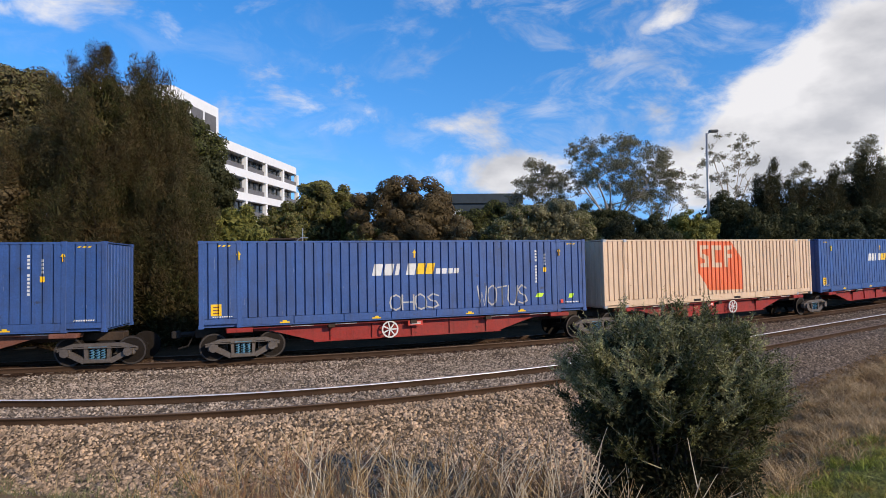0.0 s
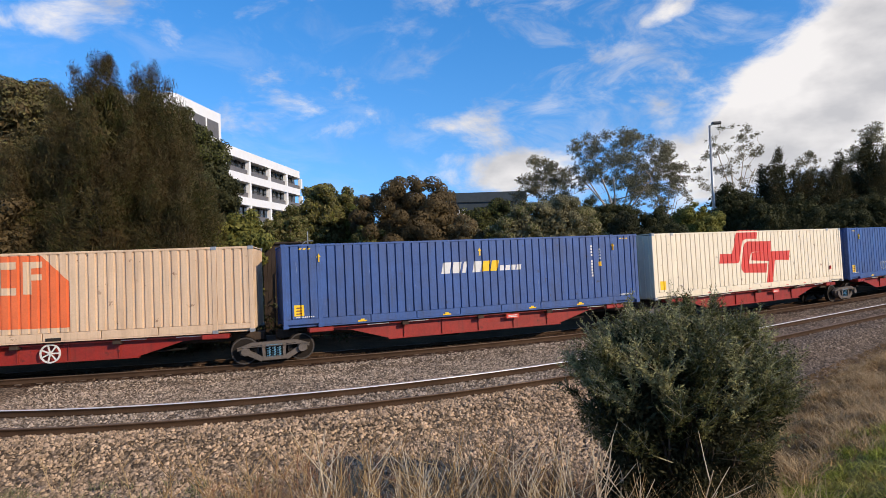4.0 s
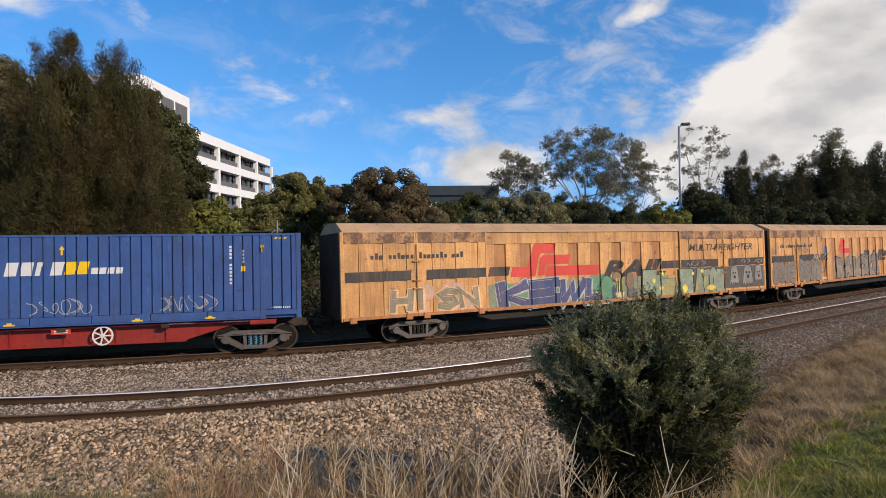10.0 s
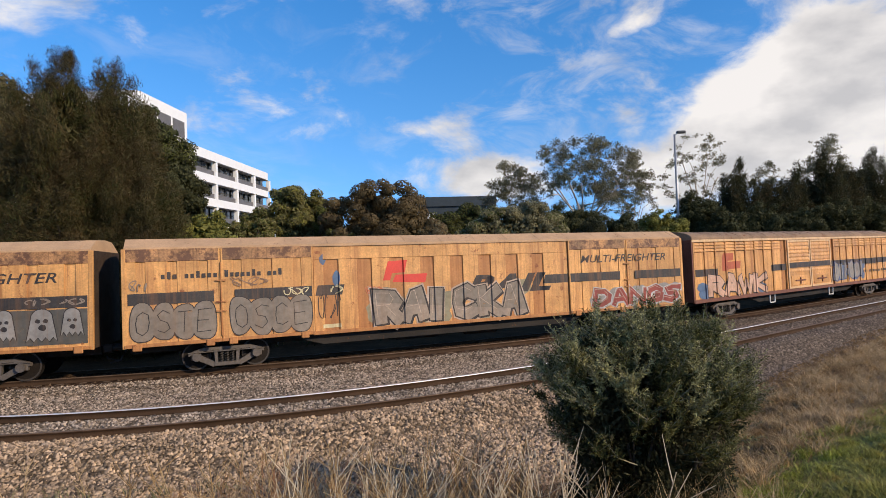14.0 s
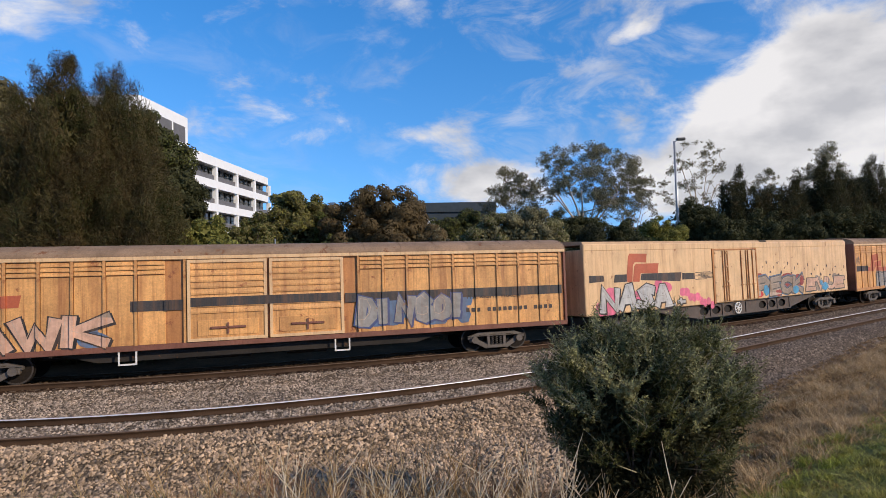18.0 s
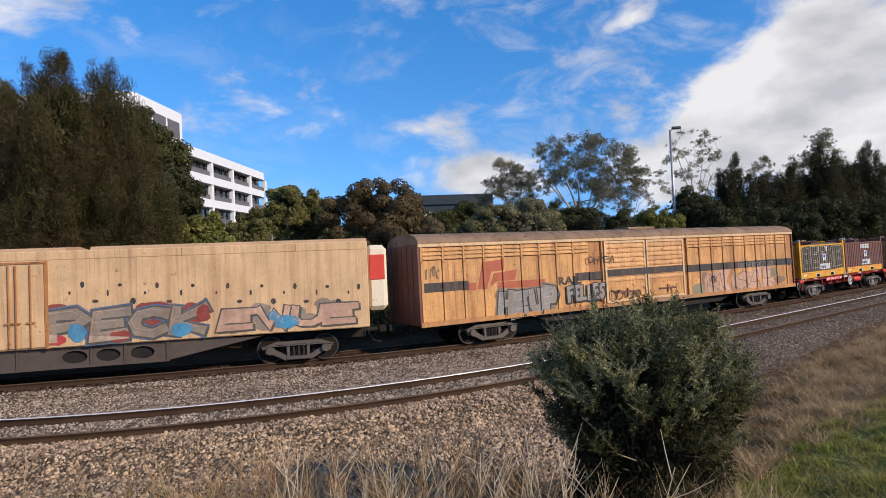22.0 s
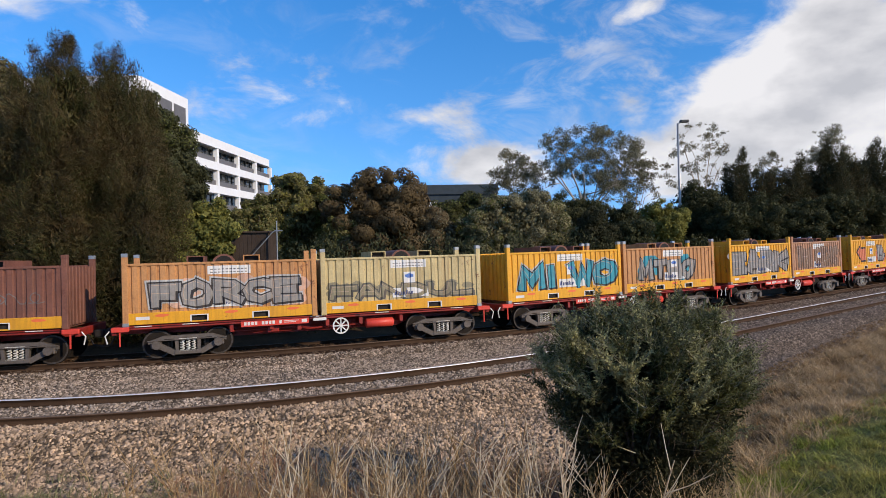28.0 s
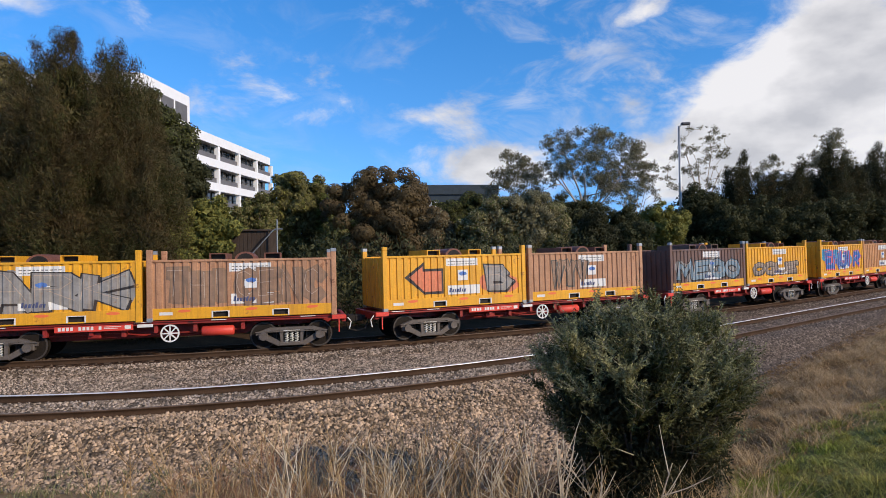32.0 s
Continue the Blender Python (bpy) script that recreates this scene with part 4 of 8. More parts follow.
# ---- white office building ----
def office():
    t = thing("office_building", "white rendered office building with balconies and rounded corners", "building", at=pose(-26.3, 108.0, 0, 0, 0, 85.9))
    # local x runs along the facade, away from the camera, and ends at 0; -y faces the railway
    x0, dep, st, top, bay = -47.0, 34.0, 3.25, 17.95, 7.75
    part("core_wall", Build().box(x0 + 0.4, -2.6, 1.9, dep, -1, top - 0.4), "plaster", t)
    for k in range(5):
        zt = top - k * st
        zb = zt - (1.25 if k == 0 else 1.1)
        out = [(x0, 0), (-1.8, 0), (-0.55, 0.4), (0, 1.6), (0, 4.6), (x0, 4.6)]
        n = len(out)
        band = Build().add([(x, y, zb) for x, y in out] + [(x, y, zt) for x, y in out],
                           [tuple(range(n)), tuple(range(2 * n - 1, n - 1, -1))] + [(i, n + i, n + (i + 1) % n, (i + 1) % n) for i in range(n)])
        part("floor_band", band, "plaster", t)
        if k == 4:
            continue
        z0 = top - (k + 1) * st
        for i in range(7):
            xa = -0.5 - i * bay
            if xa < x0:
                break
            part("column", Build().box(xa - 0.3, xa + 0.3, 0.04, 0.7, z0, zb, 0.03), "plaster", t)
            xb = max(xa - bay + 0.32, x0 + 0.5)
            if xa - 0.32 <= xb:
                continue
            w = part("window", Build().box(xb, xa - 0.32, 1.3, 1.4, z0, zb), "window", t)
            for q in (0.25, 0.5, 0.75):
                x = xb + (xa - 0.32 - xb) * q
                part("mullion", Build().box(x - 0.06, x + 0.06, 1.22, 1.3, z0, zb), "frame_dark", w)
            part("transom", Build().box(xb, xa - 0.32, 1.24, 1.3, z0 + 1.25, z0 + 1.35), "frame_dark", w)
            part("balustrade", Build().box(xb, xa - 0.32, 0.35, 0.4, z0, z0 + 0.75), "screen", t)
    # the set-back top storey with its rounded corner
    prof = [(-46.2, top), (-32.7, top), (-32.7, top + 3.6), (-43.4, top + 3.6), (-44.8, top + 3.35), (-45.8, top + 2.7), (-46.2, top + 1.7)]
    part("top_storey", Build().prism(prof, 0.02, 32), "plaster", t)
    for i in range(3):
        xa = -33.5 - i * 3.4
        part("window", Build().box(xa - 2.9, xa, -0.04, 0.02, top + 0.3, top + 2.3), "screen", t, "shuttered window")
    part("front_wall", Build().box(x0, x0 + 0.4, 0.3, dep, -1, top - 0.4), "plaster", t)
    for k in range(5):
        for i in range(6):
            part("window", Build().box(x0 - 0.06, x0 + 0.02, 2.0 + i * 5.2, 5.6 + i * 5.2, 1.2 + k * st, 3.2 + k * st), "window", t)
    return t


office()


def hall():
    t = thing("dark_hall", "low dark flat-roofed hall behind the trees", "building", at=pose(6.2, 96, 0))
    part("wall", Build().box(-5.9, 6.6, 0.3, 16, -1, 10.6), "slate", t)
    part("roof", Build().box(-6.2, 6.9, 0, 16.4, 10.6, 12.2, 0.05), "slate", t)
    for i in range(3):
        part("window", Build().box(-4.6 + i * 4, -3.2 + i * 4, 0.22, 0.3, 8.3, 9.5), "plaster", t, "pale panel")
    return t


hall()


def shed():
    t = thing("dark_shed", "small dark boarded shed half hidden by shrubs", "shed", at=pose(-8.0, 28.3, -0.6))
    for i in range(9):
        part("board", Build().box(-0.95 + 0.2 * i, -0.765 + 0.2 * i, 0.0, 0.03, 0, 4.75, 0.006), "grime", t)
    part("wall", Build().box(-0.93, 0.83, 0.03, 1.6, 0, 4.73), "grime", t)
    part("roof", Build().box(-1.0, 0.9, -0.1, 1.7, 4.75, 4.84, 0.02), "grime", t)
    r = thing("stair_rail", "thin galvanised stair handrail beside a dark shed", "handrail", at=pose(-7.0, 27.9, -0.6))
    part("handrail", Build().tube([(-0.96, 0, 3.55), (0.15, 0, 4.78), (0.25, 0, 4.84), (0.6, 0, 4.84)], 0.03, 8), "galv", r)
    part("post", Build().tube([(0.34, 0, 0), (0.34, 0, 5.3)], 0.03, 8), "galv", r)
    part("post", Build().tube([(-0.9, 0, 0), (-0.9, 0, 3.6)], 0.03, 8), "galv", r)


shed()


def lamp_post(x, y, top):
    t = thing("street_lamp", "tall galvanised lamp post with a single head", "street lamp", at=pose(x, y, -0.6, 0, -1.4, 0))
    part("pole", Build().tube([(0, 0, 0), (0, 0, top * 0.5), (0, 0, top + 0.5)], [0.15, 0.12, 0.085], 10), "galv", t, smooth=True)
    part("base_plate", Build().disc(0, -0.22, 0.22, 0.0, 0.05, 10), "galv", t)
    arm = part("arm", Build().tube([(0, 0, top + 0.4), (0.25, 0, top + 0.6), (0.6, 0, top + 0.65)], 0.05, 8), "galv", t)
    part("lamp_head", Build().box(0.2, 0.95, -0.2, 0.2, top + 0.55, top + 0.78, 0.06), "frame_dark", t, "dark grey lamp head")
    return t


lamp_post(22.8, 50.0, 13.3)


# ---- the train: how its parts are made ----
class Ribs:
    """The profile of a ribbed wall: y of its skin along x, out at y, in by deep at each groove."""

    def __init__(self, x0, x1, y, pitch, groove, deep, ramp=0.02, shift=0.0):
        self.y, self.deep = y, deep
        self.pts = [(x0, 0.0)]
        x = x0 + shift + (pitch - groove) / 2
        while deep and x + groove < x1:
            self.pts += [(x, 0.0), (x + ramp, 1.0), (x + groove - ramp, 1.0), (x + groove, 0.0)]
            x += pitch
        self.pts.append((x1, 0.0))
        self.xs, self.ds = [p[0] for p in self.pts], [p[1] for p in self.pts]

    def at(self, x):
        s = 1 if self.y < 0 else -1
        return self.y + s * self.deep * float(np.interp(x, self.xs, self.ds))

    def sheet(self, z0, z1, name="side_wall"):
        v = [(x, self.at(x), z) for x in self.xs for z in (z0, z1)]
        n = len(self.xs)
        return Build().add(v, [(2 * i, 2 * i + 2, 2 * i + 3, 2 * i + 1) for i in range(n - 1)])


def flat_ribs(x0, x1, y):
    return Ribs(x0, x1, y, 1, 0, 0)


def paint(name, bm, ribs, material, parent, label="", lift=0.006):
    """Lays flat shapes (in x, z) on a ribbed wall, so that they follow its ribs."""
    if not bm.verts:
        bm.free()
        return None
    xs = [v.co.x for v in bm.verts]
    for x in ribs.xs:
        if min(xs) < x < max(xs):
            bmesh.ops.bisect_plane(bm, geom=bm.verts[:] + bm.edges[:] + bm.faces[:], plane_co=(x, 0, 0), plane_no=(1, 0, 0))
    s = -1 if ribs.y < 0 else 1
    for v in bm.verts:
        v.co.y = ribs.at(v.co.x) + s * (lift + v.co.y)
    me = bpy.data.meshes.new(name)
    bm.to_mesh(me)
    bm.free()
    return part(name, me, material, parent, label)


def shapes(outlines):
    bm = bmesh.new()
    for o in outlines:
        bm.faces.new([bm.verts.new((x, 0, z)) for x, z in o])
    bm.normal_update()
    bmesh.ops.triangulate(bm, faces=bm.faces[:])
    return bm


def bar(a, b, slant=0.0):
    """A plain bar from corner a to corner b, leaning by slant."""
    (x0, z0), (x1, z1) = a, b
    return [(x0, z0), (x1, z0), (x1 + slant, z1), (x0 + slant, z1)]


def blob(cx, cz, rx, rz, seed=0, n=16):
    r = random.Random(seed)
    return [(cx + rx * math.cos(2 * math.pi * i / n) * r.uniform(0.85, 1.12), cz + rz * math.sin(2 * math.pi * i / n) * r.uniform(0.85, 1.12)) for i in range(n)]


def letters(text, a, b, fat=0.0, slant=0.0):
    """The outline of a word, stretched into the box from a to b."""
    c = bpy.data.curves.new("word", "FONT")
    c.body, c.offset, c.shear, c.resolution_u = text, fat, slant, 3
    ob = bpy.data.objects.new("word", c)
    me = bpy.data.meshes.new_from_object(ob)
    bm = bmesh.new()
    bm.from_mesh(me)
    bpy.data.objects.remove(ob)
    bpy.data.curves.remove(c)
    bpy.data.meshes.remove(me)
    xs, ys = [v.co.x for v in bm.verts], [v.co.y for v in bm.verts]
    for v in bm.verts:
        v.co = ((v.co.x - min(xs)) / (max(xs) - min(xs)) * (b[0] - a[0]) + a[0], 0, (v.co.y - min(ys)) / (max(ys) - min(ys)) * (b[1] - a[1]) + a[1])
    return bm


def word(text, a, b, ribs, material, parent, name="lettering", fat=0.0, slant=0.0, lift=0.006, label=""):
    return paint(name, letters(text, a, b, fat, slant), ribs, material, parent, label, lift)


STROKES = dict(
    A=(((0, 0), (0.4, 1), (0.6, 1), (1, 0)), ((0.2, 0.36), (0.8, 0.36))), B=(((0, 0), (0, 1), (0.7, 1), (0.88, 0.78), (0.62, 0.55), (0, 0.55)), ((0.62, 0.55), (1, 0.28), (0.75, 0), (0, 0))),
    C=(((1, 0.84), (0.6, 1), (0.12, 0.86), (0, 0.5), (0.12, 0.13), (0.6, 0), (1, 0.16)),), D=(((0, 0), (0, 1), (0.6, 0.96), (1, 0.6), (0.95, 0.28), (0.55, 0), (0, 0)),),
    E=(((1, 1), (0, 0.96), (0, 0), (1, 0.04)), ((0, 0.5), (0.8, 0.52))), F=(((1, 1), (0, 0.94), (0.04, 0)), ((0, 0.5), (0.8, 0.54))),
    G=(((1, 0.84), (0.6, 1), (0.12, 0.86), (0, 0.5), (0.12, 0.13), (0.6, 0), (1, 0.14), (1, 0.46), (0.6, 0.46)),), H=(((0, 0), (0, 1)), ((1, 0), (1, 1)), ((0, 0.5), (1, 0.5))),
    I=(((0.5, 0), (0.5, 1)),), K=(((0, 0), (0, 1)), ((1, 1), (0.08, 0.46), (1, 0))), L=(((0, 1), (0, 0), (1, 0.05)),), M=(((0, 0), (0.08, 1), (0.5, 0.35), (0.92, 1), (1, 0)),),
    N=(((0, 0), (0, 1), (1, 0), (1, 1)),), O=(((0.5, 1), (0.1, 0.84), (0, 0.5), (0.1, 0.15), (0.5, 0), (0.9, 0.15), (1, 0.5), (0.9, 0.84), (0.5, 1)),),
    P=(((0, 0), (0, 1), (0.75, 0.98), (1, 0.74), (0.75, 0.48), (0, 0.46)),), R=(((0, 0), (0, 1), (0.75, 0.98), (0.98, 0.74), (0.72, 0.5), (0, 0.46)), ((0.45, 0.46), (1, 0))),
    S=(((1, 0.88), (0.5, 1), (0.05, 0.8), (0.25, 0.56), (0.78, 0.46), (0.96, 0.2), (0.5, 0), (0, 0.12)),), T=(((0, 0.96), (1, 1)), ((0.5, 0.98), (0.5, 0))),
    U=(((0, 1), (0.02, 0.25), (0.3, 0), (0.72, 0), (0.98, 0.25), (1, 1)),), V=(((0, 1), (0.5, 0), (1, 1)),), W=(((0, 1), (0.25, 0), (0.5, 0.7), (0.75, 0), (1, 1)),), Y=(((0, 1), (0.5, 0.48), (1, 1)), ((0.5, 0.48), (0.45, 0))))
STROKES["+"] = (((0.1, 0.5), (0.9, 0.5)), ((0.5, 0.1), (0.5, 0.9)))
STROKES["!"] = (((0.5, 0.4), (0.55, 1)), ((0.48, 0.05), (0.48, 0.08)))


def hand_letters(text, a, b, wide, seed, shift=(0.0, 0.0), loose=1.0, only=None):
    """A word in uneven, leaning strokes of that width, each a mitred ribbon, inside the box from a to b."""
    r = random.Random(seed)
    bm = bmesh.new()
    n, h = len(text), b[1] - a[1]
    core = core_width(text, a, b) / 2 if loose == 1 else 0.03
    slot = (b[0] - a[0]) / n
    for i, c in enumerate(text):
        span = max(slot * 1.02 - 2 * core, slot * 0.25) * (0.4 if c in "I!" else 1.0)
        x0, z0 = a[0] + core + slot * i + slot * loose * r.uniform(-0.03, 0.03), a[1] + core + h * loose * r.uniform(-0.02, 0.06)
        hh = (h - 2 * core) * (1 - loose * r.uniform(0.0, 0.12))
        lean, ph, bow = loose * r.uniform(-0.15, 0.22), r.uniform(0, 6.28), loose * r.uniform(0.01, 0.05)
        for k, line in enumerate(STROKES[c] if only in (None, i) else ()):
            pts = [Vector((x0 + span * (ux + lean * (uz - 0.5) + bow * math.sin(6 * uz + ph)) + shift[0], z0 + hh * (uz + bow * math.sin(5 * ux + ph)) + shift[1])) for ux, uz in line]
            rows = []
            for q, p in enumerate(pts):
                d0 = (p - pts[q - 1]).normalized() if q else (pts[1] - p).normalized()
                d1 = (pts[q + 1] - p).normalized() if q < len(pts) - 1 else d0
                if not q:
                    p = p - d0 * wide * 0.35
                if q == len(pts) - 1:
                    p = p + d0 * wide * 0.35
                m = Vector((-(d0.y + d1.y), d0.x + d1.x))
                m = m.normalized() if m.length > 1e-4 else Vector((-d0.y, d0.x))
                m *= wide / 2 * min(1.5, 1 / max(abs(m.dot(Vector((-d0.y, d0.x)))), 0.3)) * (1 + 0.15 * loose * math.sin(q * 1.7 + ph))
                y = 0.0003 * i + 0.00005 * k + 0.000006 * q
                rows.append([bm.verts.new((p.x + e * m.x, y, p.y + e * m.y)) for e in (-1, 1)])
            for u, v in zip(rows, rows[1:]):
                bm.faces.new((u[0], v[0], v[1], u[1]))
    bmesh.ops.triangulate(bm, faces=bm.faces[:])
    return bm


def core_width(text, a, b):
    """How wide a fat letter's strokes are in that box."""
    return min(0.28 * (b[1] - a[1]), 0.42 * (b[0] - a[0]) / len(text))


def graffiti(text, a, b, ribs, fill, line, parent, back=None, seed=1, lift=0.008, drop=None, edge=None, heavy=1.0):
    """A sprayed word: a cloud of colour behind, fat outlined letters with a cast edge, a second tone over their feet, light strokes on top."""
    r = random.Random(seed)
    w, h = b[0] - a[0], b[1] - a[1]
    fat = core_width(text, a, b) * heavy
    rim = min(0.045, 0.3 * fat)
    if back:
        for i in range(max(5, int(w / h * 2.6))):
            o = blob(a[0] + w * r.uniform(0.0, 1.0), a[1] + h * r.uniform(0.1, 0.95), h * r.uniform(0.25, 0.5), h * r.uniform(0.2, 0.36), seed + i)
            paint("spray_cloud", shapes([[(x, min(max(z, a[1] - 0.08), b[1] + 0.15)) for x, z in o]]), ribs, "g_" + back, parent, "", lift - 0.0035 + 0.0001 * i)
    for i in range(len(text)):
        if edge:
            paint("graffiti_halo", hand_letters(text, a, b, fat + 4.4 * rim, seed, only=i), ribs, "g_" + edge, parent, "", lift)
        paint("graffiti_shadow", hand_letters(text, a, b, fat + rim, seed, (0.06, -0.05), only=i), ribs, "g_" + line, parent, "", lift + 0.0035)
        paint("graffiti_outline", hand_letters(text, a, b, fat + 2 * rim, seed, only=i), ribs, "g_" + line, parent, "", lift + 0.0065)
        paint("graffiti_letter", hand_letters(text, a, b, fat, seed, only=i), ribs, "g_" + fill, parent, "sprayed block letter", lift + 0.0105)
        if drop:
            g = hand_letters(text, a, b, fat * 0.97, seed, only=i)
            bmesh.ops.bisect_plane(g, geom=g.verts[:] + g.edges[:] + g.faces[:], plane_co=(0, 0, a[1] + h * 0.42), plane_no=(0.1, 0, 1), clear_outer=True)
            paint("graffiti_shading", g, ribs, "g_" + drop, parent, "", lift + 0.0145)
        paint("graffiti_highlight", hand_letters(text, a, b, min(0.02, fat * 0.1), seed, (-fat * 0.3, fat * 0.3), only=i), ribs, "g_pale" if fill != "white" else "g_silver", parent, "", lift + 0.0175)


def bubble_letters(text, a, b, ribs, fill, line, parent, seed, lift=0.009):
    """Swollen round letters that crowd each other, with a thin dark outline and thin strokes inside."""
    r = random.Random(seed)
    slot, h = (b[0] - a[0]) / len(text), b[1] - a[1]
    for i, c in enumerate(text):
        cx, cz = a[0] + slot * (i + 0.5), (a[1] + b[1]) / 2 + h * r.uniform(-0.03, 0.03)
        rx, rz = slot * r.uniform(0.54, 0.62), h * r.uniform(0.48, 0.54)
        ph, wob = r.uniform(0, 6.28), r.uniform(0.02, 0.06)

        def ring(extra):
            out = []
            for k in range(26):
                t = 2 * math.pi * k / 26
                q = 1 + wob * math.sin(3 * t + ph)
                out.append((cx + (rx * q + extra) * math.copysign(abs(math.cos(t)) ** 0.8, math.cos(t)), cz + (rz * q + extra) * math.copysign(abs(math.sin(t)) ** 0.8, math.sin(t))))
            return out

        paint("graffiti_outline", shapes([ring(0.028)]), ribs, "g_" + line, parent, "", lift + 0.0008 * i)
        paint("graffiti_letter", shapes([ring(0.0)]), ribs, "g_" + fill, parent, "swollen sprayed letter", lift + 0.003 + 0.0008 * i)
        paint("graffiti_stroke", hand_letters(c, (cx - rx * 0.62, cz - rz * 0.7), (cx + rx * 0.62, cz + rz * 0.7), 0.026, seed + i, (0, 0), 0.7), ribs, "g_" + line, parent, "", lift + 0.006 + 0.0008 * i)


def tag_word(text, a, b, ribs, material, parent, seed, wide=0.05, lift=0.009):
    """A quick tag in single thin strokes."""
    return paint("spray_tag", hand_letters(text, a, b, wide, seed, (0, 0), 0.7), ribs, "g_" + material, parent, "thin sprayed tag", lift)


def scribble(a, b, ribs, material, parent, seed, strokes=5, wide=0.028, lift=0.009):
    """A quick sprayed tag: looping strokes that cannot be read."""
    r = random.Random(seed)
    (x0, z0), (x1, z1) = a, b
    out = []
    for k in range(strokes):
        cx = x0 + (x1 - x0) * (k + 0.5) / strokes
        pts = []
        ph, q, wild, tall = r.uniform(0, 6.28), r.uniform(0.6, 1.7), r.choice((0.5, 1.0, 1.5, 2.0)), r.uniform(0.55, 1.0)
        off = (1 - tall) * (z1 - z0) * r.uniform(-0.5, 0.5)
        for i in range(15):
            t = ph + i * 0.42 * q
            pts.append((cx + math.cos(t * wild) * (x1 - x0) / strokes * 0.55 * tall + (i - 7) * 0.03 * (x1 - x0) / strokes, (z0 + z1) / 2 + off + math.sin(t) * (z1 - z0) * 0.46 * tall * r.uniform(0.85, 1.1)))
        for (ax, az), (bx, bz) in zip(pts, pts[1:]):
            d = math.hypot(bx - ax, bz - az) + 1e-6
            nx, nz = -(bz - az) / d * wide / 2, (bx - ax) / d * wide / 2
            out.append([(ax - nx, az - nz), (bx - nx, bz - nz), (bx + nx, bz + nz), (ax + nx, az + nz)])
    bm = bmesh.new()
    for o in out:
        bm.faces.new([bm.verts.new((x, 0, z)) for x, z in o])
    return paint("spray_tag", bm, ribs, "g_" + material, parent, "", lift)


# ---- bogies, built once, meshes shared ----
def bogie_meshes():
    d = {}
    f = Build()
    f.prism([(-1.18, 0.58), (-0.74, 0.73), (0.74, 0.73), (1.18, 0.58), (1.18, 0.48), (0.70, 0.625), (-0.70, 0.625), (-1.18, 0.48)], -0.09, 0.07)
    f.box(-1.2, 1.2, -0.13, -0.09, 0.575, 0.61, 0.01)
    for s in (-1, 1):
        f.prism([(s * 1.02, 0.40), (s * 0.86, 0.52), (s * 0.30, 0.20), (s * 0.42, 0.08)], -0.08, 0.06)
        f.prism([(s * 0.28, 0.18), (s * 0.37, 0.18), (s * 0.40, 0.64), (s * 0.29, 0.64)], -0.085, 0.065)
        f.box(s * 0.95 - 0.16, s * 0.95 + 0.16, -0.11, 0.09, 0.34, 0.56, 0.03)
        f.disc(s * 0.93, -0.19, -0.10, 0.45, 0.135, 14)
    f.box(-0.42, 0.42, -0.095, 0.075, 0.10, 0.23, 0.02)
    d["side_frame"] = f.mesh("side_frame")
    w = Build().disc(0, -0.065, 0.065, 0.45, 0.45, 26).disc(0, -0.075, -0.064, 0.45, 0.16, 14)
    w.disc(0, 0.066, 0.09, 0.45, 0.48, 26)
    rim = len(w.f)
    w.disc(0, -0.072, -0.064, 0.45, 0.455, 26, 0.405)
    d["wheel"] = w.mesh("wheel")
    d["wheel"].materials.append(M["wheel"])
    d["wheel"].materials.append(M["spring_dark"])
    d["wheel"].polygons.foreach_set("material_index", [0] * rim + [1] * (len(w.f) - rim))
    s = Build()
    for x in (-0.17, 0.0, 0.17):                   # each coil one winding tube
        s.tube([(x + 0.055 * math.cos(k * 0.9), -0.02 + 0.055 * math.sin(k * 0.9), 0.21 + 0.0115 * k) for k in range(35)], 0.021, 5)
    s.box(-0.27, 0.27, -0.09, 0.05, 0.19, 0.22).box(-0.27, 0.27, -0.09, 0.05, 0.60, 0.63)
    d["spring"] = s.mesh("spring")
    b = Build().box(-0.22, 0.22, -0.95, 0.95, 0.42, 0.72, 0.03)
    for x in (-0.93, 0.93):
        b.tube([(x, -0.8, 0.45), (x, 0.8, 0.45)], 0.085, 10)
        b.box(x * 0.62 - 0.05, x * 0.62 + 0.05, -0.85, 0.85, 0.34, 0.5)
    d["bogie"] = b.mesh("bogie")
    for k, m in (("side_frame", "iron"), ("bogie", "black"), ("spring", "spring")):
        d[k].materials.append(M[m])
    d["spring_white"] = d["spring"].copy()
    d["spring_white"].materials[0] = M["spring_white"]
    d["spring_dark"] = d["spring"].copy()
    d["spring_dark"].materials[0] = M["spring_dark"]
    return d


BOGIE = bogie_meshes()


def bogie(parent, x, springs="spring"):
    b = part("bogie", BOGIE["bogie"], None, parent, "four-wheel cast steel bogie")
    b.location = (x, 0, 0)
    for y, turn in ((-1.02, 0), (1.02, math.pi)):
        for key in ("side_frame", springs):
            o = part("side_frame" if key == "side_frame" else "spring", BOGIE[key], None, b)
            o.location, o.rotation_euler = (0, y, 0), (0, 0, turn)
    for wx in (-0.93, 0.93):
        for y, turn in ((-0.76, 0), (0.76, math.pi)):
            o = part("wheel", BOGIE["wheel"], None, b)
            o.location, o.rotation_euler = (wx, y, 0), (0, 0, turn)
    return b


